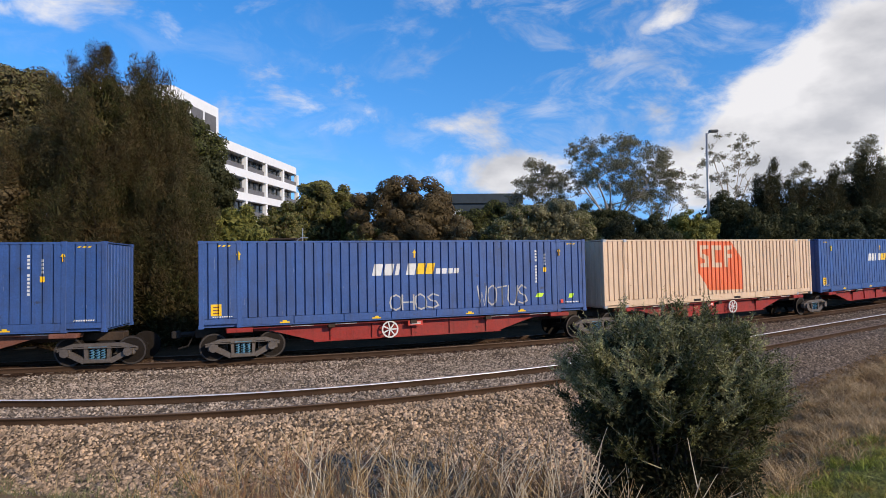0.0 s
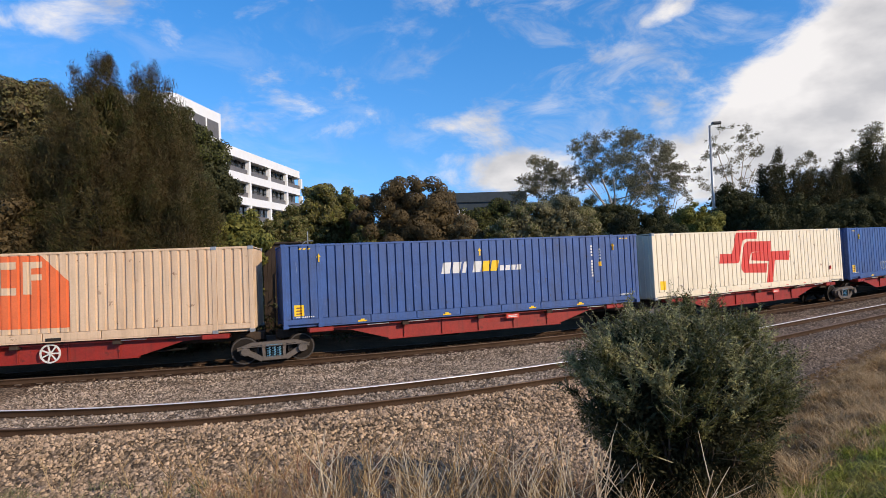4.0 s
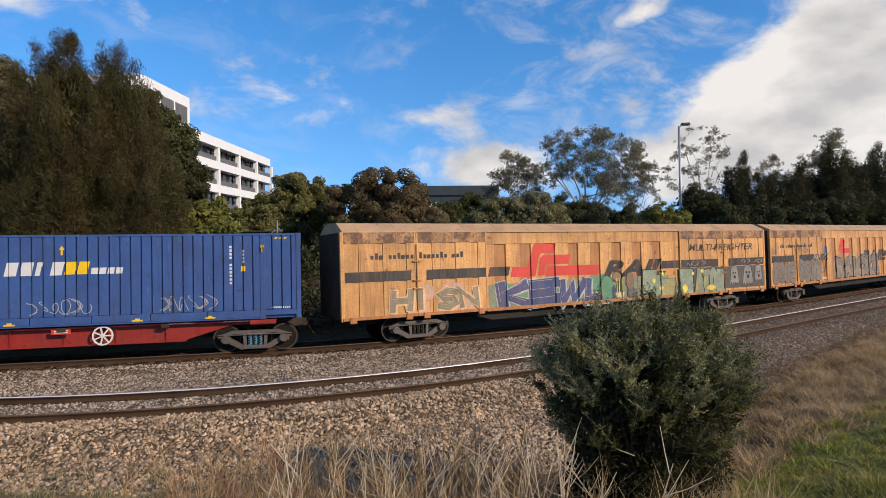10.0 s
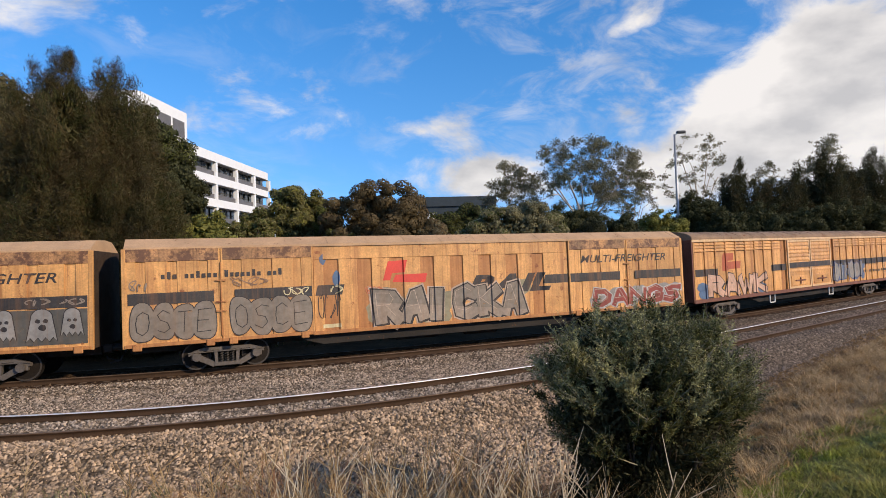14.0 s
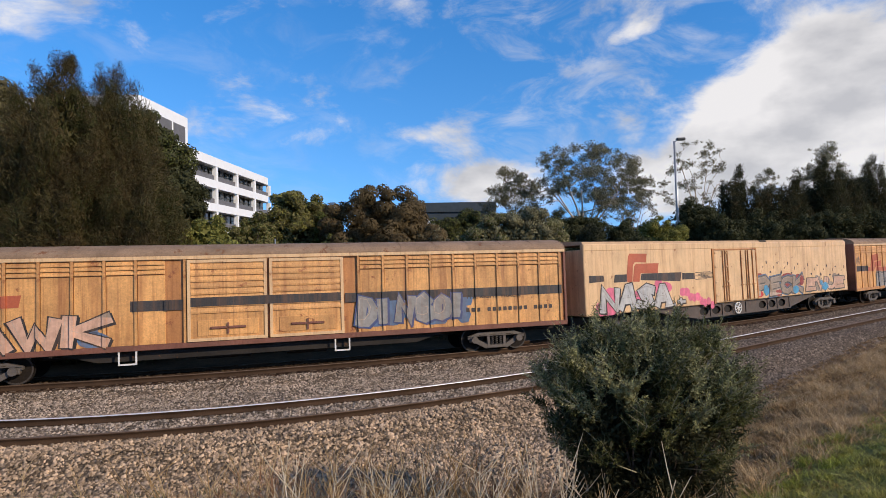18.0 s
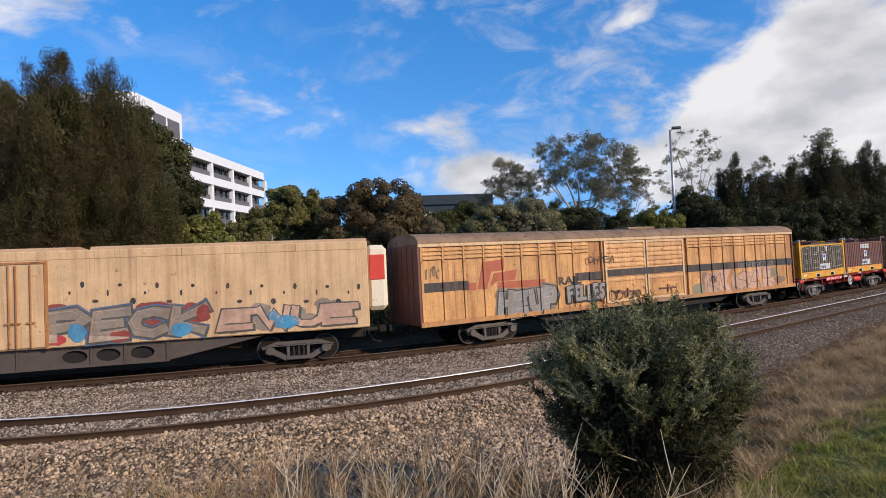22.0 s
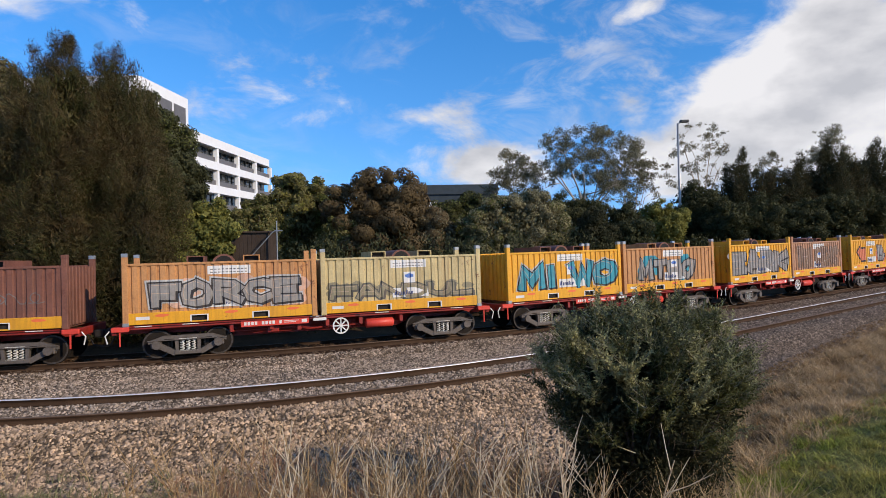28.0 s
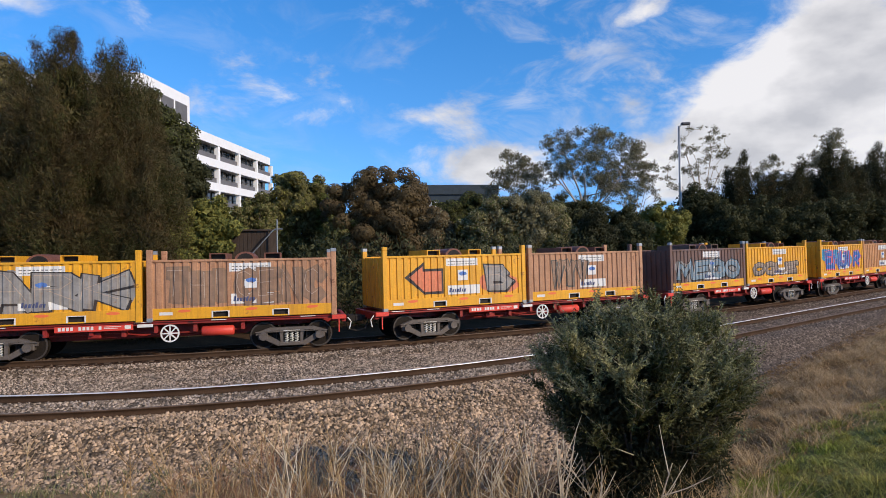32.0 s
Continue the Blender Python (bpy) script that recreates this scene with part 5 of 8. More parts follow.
def coupler(parent, x, way):
    b = Build().tube([(x, 0, 0.85), (x + 0.55 * way, 0, 0.85)], 0.09, 8).box(min(x + 0.45 * way, x + 0.75 * way), max(x + 0.45 * way, x + 0.75 * way), -0.14, 0.14, 0.72, 0.98, 0.04)
    part("coupler", b, "black", parent, "knuckle coupler")
    h = Build().tube([(x, -0.45, 0.9), (x + 0.2 * way, -0.5, 0.5), (x + 0.5 * way, -0.4, 0.42)], 0.03, 6)
    part("brake_hose", h, "black", parent)


def hand_wheel(parent, x, z, y, r, spokes=7):
    b = Build().disc(x, y, y + 0.035, z, r, 24, r * 0.84).disc(x, y - 0.01, y + 0.04, z, r * 0.2, 12)
    for i in range(spokes):
        a = 2 * math.pi * i / spokes
        c, s = math.cos(a), math.sin(a)
        w = r * 0.07
        b.prism([(x + c * r * 0.15 - s * w, z + s * r * 0.15 + c * w), (x + c * r * 0.9 - s * w, z + s * r * 0.9 + c * w),
                 (x + c * r * 0.9 + s * w, z + s * r * 0.9 - c * w), (x + c * r * 0.15 + s * w, z + s * r * 0.15 - c * w)], y + 0.005, y + 0.03)
    part("brake_wheel", b, "white_mark", parent, "white spoked handbrake wheel")


VEHICLES = []       # thing, place along the train, front pivot, rear pivot


# ---- skeletal container wagons ----
def skeleton_wagon(u, a, b, left_bogie, right_bogie, coat="red", wheel=None, plate=1.1):
    t = thing("container_wagon", "red skeletal container wagon with a deep belly frame" if coat == "red" else "rust-brown skeletal container wagon with a deep belly frame", "railway wagon", "container wagons of the train")
    for y in (-0.88, 0.88):
        g = Build().prism([(-6.5, 1.06), (6.5, 1.06), (6.5, 0.95), (5.0, 0.90), (3.5, 0.46), (-3.5, 0.46), (-5.0, 0.90), (-6.5, 0.95)], y - 0.03, y + 0.03)
        g.box(-6.5, 6.5, min(y, y * 1.27), max(y, y * 1.27), 1.025, 1.075, 0.008)
        g.box(-3.6, 3.6, y - 0.12, y + 0.12, 0.44, 0.475, 0.008)
        for x in (-3.0, -1.5, 0, 1.5, 3.0):
            g.box(x - 0.02, x + 0.02, y - 0.08, y + 0.08, 0.47, 1.04)
        part("side_girder", g, coat, t)
    c = Build().box(-7.5, 7.5, -0.25, 0.25, 0.72, 1.0, 0.02)
    for x in (-6.06, -3.0, 0, 3.0, 6.06):
        c.box(x - 0.12, x + 0.12, -1.2, 1.2, 0.94, 1.06, 0.01)
    part("centre_sill", c, "grime", t)
    part("brake_pipe", Build().tube([(-5.0, -0.5, 0.6), (0, -0.55, 0.42), (5.0, -0.5, 0.6)], 0.04, 6).box(-1.6, -0.7, -0.7, -0.4, 0.35, 0.7, 0.04).box(1.0, 1.7, -0.6, 0.4, 0.4, 0.75, 0.04), "black", t)
    for x in (-6.06, 6.06):
        part("twist_lock", Build().box(x - 0.42, x + 0.42, -1.28, -1.02, 0.93, 1.085, 0.02).box(x - 0.09, x + 0.09, -1.30, -1.26, 0.97, 1.06), coat, t, "twist-lock bracket")
        part("twist_lock", Build().box(x - 0.42, x + 0.42, 1.02, 1.28, 0.93, 1.085, 0.02), coat, t)
    tank = Build().tube([(2.2, -0.6, 0.68), (3.2, -0.6, 0.68)], 0.17, 12)
    part("air_tank", tank, "red", t)
    side = flat_ribs(-7.5, 7.5, -1.118)
    for x in (-4.4, -2.9, 3.1, 4.8):
        paint("reflector_strip", shapes([bar((x, 1.04), (x + 0.8, 1.065))]), side, "white_mark", t, "", 0.003)
    paint("number_plate", shapes([bar((plate, 0.86), (plate + 0.55, 1.02))]), flat_ribs(-7, 7, -1.13), "red_mark", t, "", 0.02)
    paint("code_lettering", shapes([bar((plate + 0.08, 0.90 + 0.055 * i), (plate + 0.47, 0.93 + 0.055 * i)) for i in range(2)]), flat_ribs(-7, 7, -1.13), "white_mark", t, "", 0.024)
    if wheel is not None:
        hand_wheel(t, wheel, 0.76, -1.12, 0.31)
    if left_bogie is not None:
        bogie(t, left_bogie)
    if right_bogie is not None:
        bogie(t, right_bogie)
    if a > -7:
        coupler(t, -7.5, -1)
    if b < 7:
        coupler(t, 7.5, 1)
    VEHICLES.append((t, u, a, b, 0.0))
    return t


def big_container(u, a, b, colour, label, pitch, groove, deep):
    """A 48-foot box: ribbed walls, posts at its ends and at the 40-foot points, corner castings, rails."""
    t = thing("shipping_container", label, "shipping container", "containers of the train")
    h, L, W = 2.90, 7.315, 1.25
    ribs = Ribs(-L + 0.12, L - 0.12, -W + 0.012, pitch, groove, deep)
    part("side_wall", ribs.sheet(0.32, h - 0.07), colour, t, "ribbed side wall")
    part("side_wall", Ribs(-L + 0.12, L - 0.12, W - 0.012, pitch, groove, deep).sheet(0.12, h - 0.07), colour, t)
    for x in (-L + 0.03, L - 0.03):
        q = Ribs(-W + 0.08, W - 0.08, x, 0.285, 0.09, 0.04)
        e = q.sheet(0.1, h - 0.08)
        e.v = [(y, p, z) for p, y, z in e.v]
        part("end_wall", e, colour, t)
    part("roof", Build().box(-L + 0.02, L - 0.02, -W + 0.04, W - 0.04, h - 0.05, h - 0.012, 0.005), colour, t)
    part("top_rail", Build().box(-L + 0.1, L - 0.1, -W, -W + 0.06, h - 0.085, h - 0.015, 0.008), colour, t)
    part("top_rail", Build().box(-L + 0.1, L - 0.1, W - 0.06, W, h - 0.085, h - 0.015, 0.008), colour, t)
    r = Build()
    for i in range(7):
        x = -L + 1.3 + i * (2 * L - 2.6) / 7
        r.box(x + 0.01, x + (2 * L - 2.6) / 7 - 0.01, -W, -W + 0.05, 0.06, 0.31, 0.012)
    r.box(-L + 1.3, L - 1.3, -W + 0.01, -W + 0.06, 0.02, 0.06)
    part("bottom_rail", r, colour, t)
    part("end_sill", Build().box(-L + 0.12, -L + 1.2, -W, -W + 0.06, 0.13, 0.31, 0.01), colour, t)
    part("end_sill", Build().box(L - 1.2, L - 0.12, -W, -W + 0.06, 0.13, 0.31, 0.01), colour, t)
    part("floor_frame", Build().box(-L + 0.1, L - 0.1, -W + 0.1, W - 0.05, 0.03, 0.14), colour, t)
    for x in (-L + 0.07, -L + 1.25, L - 1.25, L - 0.07):
        for y in (-W + 0.05, W - 0.05):
            part("post", Build().box(x - 0.075, x + 0.075, y - 0.06, y + 0.06, 0.06, h - 0.05, 0.012), colour, t)
            for z in (0.0, h - 0.12):
                part("corner_casting", Build().box(x - 0.09, x + 0.09, y - 0.068, y + 0.068, z, z + 0.12, 0.012).disc(x, y - 0.071 if y < 0 else y + 0.067, y - 0.067 if y < 0 else y + 0.071, z + 0.06, 0.035, 10), "galv" if colour != "blue" else colour, t)
    VEHICLES.append((t, u, a, b, 1.10))
    return t, ribs


def brand_bars(t, ribs, z=1.62, x=0.0, k=1.0):
    """The lettered trade mark as slanted bars in its colours."""
    s = 0.09 * k
    w = [bar((x - 1.55 * k + 0.42 * i * k, z), (x - 1.55 * k + (0.42 * i + (0.33 if i != 2 else 0.14)) * k, z + 0.42 * k), s) for i in range(4)]
    paint("trade_mark", shapes(w), ribs, "white_mark", t, "white slanted bars of a trade mark")
    paint("trade_mark", shapes([bar((x + 0.10 * k + 0.36 * i * k, z + 0.02), (x + (0.40 + 0.36 * i) * k, z + 0.42 * k), s) for i in range(2)]), ribs, "yellow_mark", t, "yellow slanted bars of a trade mark")
    paint("trade_mark", shapes([bar((x + (0.86 + 0.24 * i) * k, z + 0.02), (x + (1.05 + 0.24 * i) * k, z + 0.22 * k), 0.03) for i in range(4)]), ribs, "white_mark", t)


def container_marks(t, ribs, colour="white_mark"):
    """Small marks: upright code bars, arrows at the lift points, placards."""
    paint("code_marking", shapes([bar((5.02, 1.2 + 0.12 * i), (5.10, 1.28 + 0.12 * i)) for i in range(11) if i != 6] + [bar((5.42, 1.9 + 0.12 * i), (5.49, 1.98 + 0.12 * i)) for i in range(4)]), ribs, colour, t, "upright row of code marks")
    paint("placard", shapes([bar((5.38, 1.62), (5.52, 1.80))]), ribs, "yellow_mark", t)
    for x in (-6.07, 0.05, 6.07):
        paint("lift_arrow", shapes([[(x - 0.03, 2.25), (x + 0.03, 2.25), (x + 0.03, 2.42), (x + 0.08, 2.42), (x, 2.55), (x - 0.08, 2.42), (x - 0.03, 2.42)]]), ribs, "yellow_mark", t, "yellow lift-point arrow", 0.07 if abs(x) > 1 else 0.008)
    paint("placard", shapes([bar((-6.95, 0.42), (-6.62, 0.80))]), ribs, "yellow_mark", t, "yellow placard")
    paint("placard_print", shapes([bar((-6.88, 0.48 + 0.1 * i), (-6.69, 0.52 + 0.1 * i)) for i in range(3)]), ribs, "brown", t, "", 0.01)
    paint("foot_lettering", shapes([bar((6.35 + 0.07 * i, 0.36), (6.40 + 0.07 * i, 0.41), 0.01) for i in range(9)]), ribs, colour, t, "row of tiny white marks")
    paint("foot_lettering", shapes([bar((-6.9 + 0.07 * i, 0.36), (-6.85 + 0.07 * i, 0.40), 0.01) for i in range(9)]), ribs, colour, t)
    for x in (-6.75, -6.6, -6.45, 6.45, 6.6, 6.75):
        paint("roof_stripe", shapes([bar((x, 2.70), (x + 0.08, 2.75), 0.05)]), ribs, "yellow_mark", t)
    for x in (-4.6, -1.4, 2.2, 4.4):
        paint("pocket_mark", shapes([bar((x - 0.16, 0.085), (x + 0.16, 0.13)), bar((x - 0.07, 0.13), (x + 0.07, 0.18))]), flat_ribs(-8, 8, -1.25), "yellow_mark", t, "yellow lifting-pocket mark", 0.005)


PACK = (("blue", -18.7, -7.65, 7.0, None, 7.0), ("blue", -1.45, -5.95, 7.65, -5.95, None), ("cream", 13.96, -7.65, 7.65, -7.65, None),
        ("blue", 29.35, -7.65, 7.65, -7.65, None), ("white", 44.7, -7.65, 7.65, -7.65, None), ("blue", 60.03, -7.65, 5.8, -7.65, 5.8))
WHEELS = {-1.45: (-0.88, -0.2), 13.96: (1.02, -0.95), 60.03: (1.15, -0.3)}        # where the brake wheel and the plate beside it show
BIG = []
for colour_, u_, a_, b_, lb_, rb_ in PACK:
    skeleton_wagon(u_, a_, b_, lb_, rb_, "brown" if u_ < -10 else "red", *WHEELS.get(u_, ()))
    if colour_ == "blue":
        t_, r_ = big_container(u_, a_, b_, "blue", "blue ribbed shipping container with white and yellow trade mark", 0.312, 0.055, 0.075)
        brand_bars(t_, r_)
        container_marks(t_, r_)
    elif colour_ == "cream":
        t_, r_ = big_container(u_, a_, b_, "cream", "cream ribbed shipping container with an orange logo patch", 0.28, 0.10, 0.05)
    else:
        t_, r_ = big_container(u_, a_, b_, "white", "off-white ribbed shipping container with a large red logo", 0.312, 0.05, 0.07)
    BIG.append((t_, r_))
t_, r_ = BIG[1]
tag_word("WOTUS", (2.5, 0.33), (4.65, 1.15), r_, "white", t_, 301, 0.055)
tag_word("OHOS", (-0.94, 0.32), (0.98, 0.95), r_, "white", t_, 302, 0.055)
paint("paint_mark", shapes([bar((5.0, 0.62), (5.3, 0.78), 0.1)]), r_, "lime_mark", t_, "lime paint mark")
paint("paint_mark", shapes([bar((6.5, 0.55), (6.7, 0.72), 0.06)]), r_, "lime_mark", t_)
paint("tape", shapes([bar((6.1, 0.36), (6.22, 0.5))]), r_, "red_mark", t_, "", 0.08)
t_, r_ = BIG[2]
paint("logo_patch", shapes([[(-1.53, 2.81), (0.86, 2.79), (1.66, 1.93), (1.66, 0.47), (-0.79, 0.51), (-1.53, 1.42)]]), r_, "orange_mark", t_, "orange six-sided logo patch")
paint("logo_lettering", shapes([[(-1.36, 2.62), (-0.77, 2.62), (-0.77, 2.45), (-1.15, 2.42), (-1.15, 2.23), (-0.79, 2.12), (-0.79, 1.59), (-1.36, 1.60), (-1.36, 1.77), (-1.05, 1.80), (-1.05, 1.96), (-1.36, 2.07)], [(-0.56, 2.61), (0.14, 2.61), (0.14, 2.38), (-0.30, 2.38), (-0.30, 1.80), (0.14, 1.79), (0.14, 1.56), (-0.56, 1.58)],
                           [(0.34, 2.60), (0.90, 2.60), (0.90, 2.41), (0.58, 2.39), (0.58, 2.20), (0.88, 2.20), (0.88, 2.01), (0.58, 2.01), (0.58, 1.57), (0.34, 1.58)]]), r_, "cream", t_, "cream bars on the logo", 0.011)
# black boxes stand for the shaded hollows of the fork pockets
part("pocket", Build().box(-1.9, -1.45, -1.262, -1.2, 0.06, 0.16), "black", t_)
part("pocket", Build().box(0.95, 1.4, -1.262, -1.2, 0.06, 0.16), "black", t_)
t_, r_ = BIG[4]
paint("logo_mark", shapes([[(-2.96, 1.40), (-2.86, 1.84), (-2.03, 1.82), (-1.82, 2.17), (-1.68, 2.68), (-1.50, 2.92), (-1.28, 2.94), (0.04, 2.92), (-0.06, 2.49), (-0.88, 2.51), (-1.14, 2.42), (-1.28, 2.10), (-1.45, 1.50), (-1.57, 1.37), (-1.79, 1.36)],
                           [(-1.18, 1.91), (-1.03, 2.27), (-0.81, 2.38), (1.10, 2.35), (1.00, 1.82), (-0.37, 1.86), (-0.57, 1.79), (-0.68, 1.57), (-0.76, 1.30), (0.68, 1.26), (0.56, 0.80), (-1.18, 0.88), (-1.36, 1.05), (-1.36, 1.25)],
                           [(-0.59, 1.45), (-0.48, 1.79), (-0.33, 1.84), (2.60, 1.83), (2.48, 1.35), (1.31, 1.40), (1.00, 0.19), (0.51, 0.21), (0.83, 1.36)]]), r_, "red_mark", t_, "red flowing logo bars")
paint("placard", shapes([bar((-6.95, 0.42), (-6.6, 0.80))]), r_, "yellow_mark", t_, "yellow placard")
paint("tape", shapes([bar((6.02, 0.7), (6.12, 0.9))]), r_, "red_mark", t_, "", 0.08)
for i_ in range(8):
    paint("reflector_strip", shapes([bar((-5.4 + 1.5 * i_, 0.10), (-5.2 + 1.5 * i_, 0.13))]), flat_ribs(-8, 8, -1.25), "red_mark", t_, "", 0.004)
t_, r_ = BIG[5]
for a_, b_, s_ in ((-3.5, -1.9, 3), (-0.9, 0.9, 4), (2.9, 4.6, 6)):
    scribble((a_, 0.36), (b_, 0.92), r_, "white", t_, s_, 6, 0.022)
t_, r_ = BIG[0]
scribble((-0.6, 0.4), (0.6, 0.9), r_, "white", t_, 9, 3, 0.02)


# ---- closed vans ----
def van_base(name, label, u, L, pivots, colour="black"):
    t = thing(name, label, "railway wagon", "closed vans of the train")
    for x in pivots:
        bogie(t, x, "spring_dark")
    for w in (-1, 1):
        coupler(t, w * L / 2, w)
    f = Build().box(-L / 2 + 0.05, L / 2 - 0.05, -0.3, 0.3, 0.62, 0.95, 0.02)
    for y in (-1.0, 1.0):
        f.prism([(-L / 2 + 4.9, 0.9), (L / 2 - 4.9, 0.9), (L / 2 - 6.2, 0.52), (-L / 2 + 6.2, 0.52)], y - 0.05, y + 0.05)
    f.box(-2.4, -0.6, -0.8, 0.8, 0.4, 0.7, 0.05)
    f.tube([(0.6, -0.5, 0.55), (2.0, -0.5, 0.55)], 0.2, 10)
    part("underframe", f, colour, t)
    VEHICLES.append((t, u, pivots[0], pivots[1], 0.0))
    return t


def arched_roof(t, L, W, eave, top, colour, rib=0.0):
    out = [(-W, eave), (-W, eave + 0.04)] + [(-W * math.cos(a), eave + 0.04 + (top - eave - 0.04) * math.sin(a)) for a in np.linspace(0.18, math.pi - 0.18, 11)] + [(W, eave + 0.04), (W, eave)]
    b = Build().run(out, -L / 2, L / 2)
    if rib:
        n = int(L / rib)
        for i in range(n + 1):
            x = -L / 2 + 0.02 + i * (L - 0.06) / n
            b.run([(y * 1.004, z + 0.012) for y, z in out], x, x + 0.035)
    part("roof", b, colour, t)


def freighter(u, label, seed):
    """An ochre van: pairs of sliding doors at both ends, recessed panels between."""
    L, W = 22.7, 1.33
    t = van_base("freight_van", label, u, L, (-8.38, 8.38))
    z0, z1 = 0.98, 4.02
    body = Build().box(-L / 2 + 0.03, L / 2 - 0.03, -W + 0.09, W - 0.03, z0, z1)
    part("body", body, "ochre_dark", t)
    mid = Ribs(-5.48, 5.12, -W + 0.03, 1.22, 0.56, 0.055, 0.015)
    part("side_wall", mid.sheet(z0 + 0.02, z1 - 0.52), "ochre", t, "panelled side wall")
    xs = mid.pts
    for i in range(1, len(xs) - 3, 4):
        part("recessed_panel", Build().box(xs[i][0], xs[i + 3][0], -W + 0.083, -W + 0.088, z0 + 0.03, z1 - 0.53), "ochre_dark", t, "rust-stained recessed panel")
    part("cant_rail", Build().box(-5.5, 5.13, -W + 0.03, -W + 0.1, z1 - 0.52, z1, 0.012), "ochre", t)
    part("sill", Build().box(-5.55, 5.2, -W + 0.0, -W + 0.1, z0 - 0.10, z0 + 0.03, 0.01), "ochre_dark", t)
    for x0, x1 in ((-L / 2, -8.53), (-8.53, -5.5), (5.13, 8.17), (8.17, L / 2)):
        w = x1 - x0
        rd = Ribs(x0 + 0.02, x1 - 0.02, -W - 0.03, w / 3 - 0.03, 0.30 * w / 3, 0.03, 0.012)
        d = part("door", rd.sheet(z0 + 0.05, z1 - 0.42), "ochre", t, "sliding door panel")
        part("door_head", Build().box(x0 + 0.02, x1 - 0.02, -W - 0.04, -W + 0.08, z1 - 0.43, z1 - 0.03, 0.012), "scorch", d, "scorched door head")
        e = Build().box(x0 + 0.01, x0 + 0.07, -W - 0.045, -W + 0.08, z0 - 0.02, z1 - 0.05, 0.008).box(x1 - 0.07, x1 - 0.01, -W - 0.045, -W + 0.08, z0 - 0.02, z1 - 0.05, 0.008)
        part("door_frame", e, "ochre", d)
        part("door_rail", Build().box(x0, x1, -W - 0.09, -W + 0.05, z0 - 0.06, z0 + 0.05, 0.01), "ochre_dark", d)
        for x in (x0 + 0.35, x1 - 0.35):
            part("roller", Build().box(x - 0.13, x + 0.13, -W - 0.13, -W - 0.05, z0 - 0.16, z0 + 0.06, 0.02), "ochre_dark", d)
    for x in (-8.53, 8.17):
        b = Build().tube([(x, -W - 0.07, z0 + 0.15), (x, -W - 0.07, z1 - 0.5)], 0.022, 6)
        for z in (1.9, 2.2, 2.9):
            b.box(x - 0.16, x + 0.16, -W - 0.10, -W - 0.05, z, z + 0.05)
        part("lock_bar", b, "ochre_dark", t)
    for x in (-L / 2, L / 2):
        part("end_wall", Build().box(x - 0.04, x + 0.04, -W + 0.02, W - 0.02, z0 - 0.05, z1 - 0.02, 0.01), "grime", t, "grimy dark end wall")
        part("end_post", Build().box(x - 0.06, x + 0.06, -W - 0.05, -W + 0.08, z0 - 0.08, z1 - 0.02, 0.012), "ochre", t)
    out = [(-W - 0.02, z1 - 0.05), (-W - 0.02, z1 + 0.03), (-W * 0.55, z1 + 0.33), (0, z1 + 0.37), (W * 0.55, z1 + 0.33), (W, z1 + 0.03), (W, z1 - 0.05)]
    rf = Build().run(out, -L / 2 + 0.02, L / 2 - 0.02)
    for i in range(16):
        x = -L / 2 + 0.6 + i * 1.45
        rf.run([(y * 1.003, z + 0.01) for y, z in out], x, x + 0.04)
    part("roof", rf, "roof_pale", t, "pale tan roof sheeting")
    full = flat_ribs(-L / 2, L / 2, -W - 0.03)
    for x0, x1 in ((-L / 2 + 0.1, -8.75), (-8.1, -5.55), (5.2, 7.8), (8.6, L / 2 - 0.1)):
        paint("stripe", shapes([bar((x0, 2.24), (x1, 2.60))]), full, "stripe", t, "black paint stripe")
    for x0, x1 in ((-5.45, -4.5), (3.9, 5.1)):
        paint("stripe", shapes([bar((x0, 2.24), (x1, 2.60), 0.1)]), mid, "stripe", t, "black paint stripe")
    # web address: plain bars
    paint("address_lettering", shapes([bar((-10.3 + 0.172 * i, 3.03), (-10.19 + 0.172 * i, 3.17 + (0.08 if i % 5 == 1 else 0))) for i in range(22) if i not in (3, 10, 18)]), full, "stripe", t, "row of small dark lettering")
    word("MULTI-FREIGHTER", (5.75, 3.02), (10.4, 3.34), full, "stripe", t, "lettering", 0.01, 0.25)
    return t, full, mid


t_, full_, mid_ = freighter(79.74, "ochre sliding-door freight van covered in navy and grey graffiti", 41)
paint("logo_mark", shapes([[(-4.40, 2.18), (-4.30, 2.58), (-3.53, 2.57), (-3.25, 3.45), (-3.17, 3.50), (-2.10, 3.49), (-2.19, 3.11), (-2.88, 3.10), (-2.98, 2.98), (-3.19, 2.16)],
                           [(-3.06, 2.19), (-2.94, 2.88), (-2.78, 3.02), (-1.30, 3.02), (-1.42, 2.63), (-2.55, 2.63), (-2.64, 2.53), (-2.73, 2.18)], [(-2.65, 2.16), (-2.52, 2.56), (0.28, 2.54), (0.17, 2.11)]]), mid_, "red_mark", t_, "red flowing logo bars")
word("RAIL", (0.41, 1.96), (4.27, 2.71), mid_, "stripe", t_, "lettering", 0.05, 0.3)
graffiti("HISN", (-9.6, 1.05), (-5.9, 1.95), full_, "drab", "peach", t_, "blush", 3)
paint("spray_panel", shapes([bar((-5.45, 0.98), (4.4, 1.92))]), mid_, "g_sage", t_, "grey-green sprayed panel behind letters", 0.003)
graffiti("KEWL", (-4.95, 0.95), (0.9, 2.05), mid_, "navy", "white", t_, "green", 4, heavy=1.35)
paint("spray_panel", shapes([bar((5.25, 1.12), (11.25, 2.2))]), full_, "g_soot", t_, "dark sprayed panel behind letters")
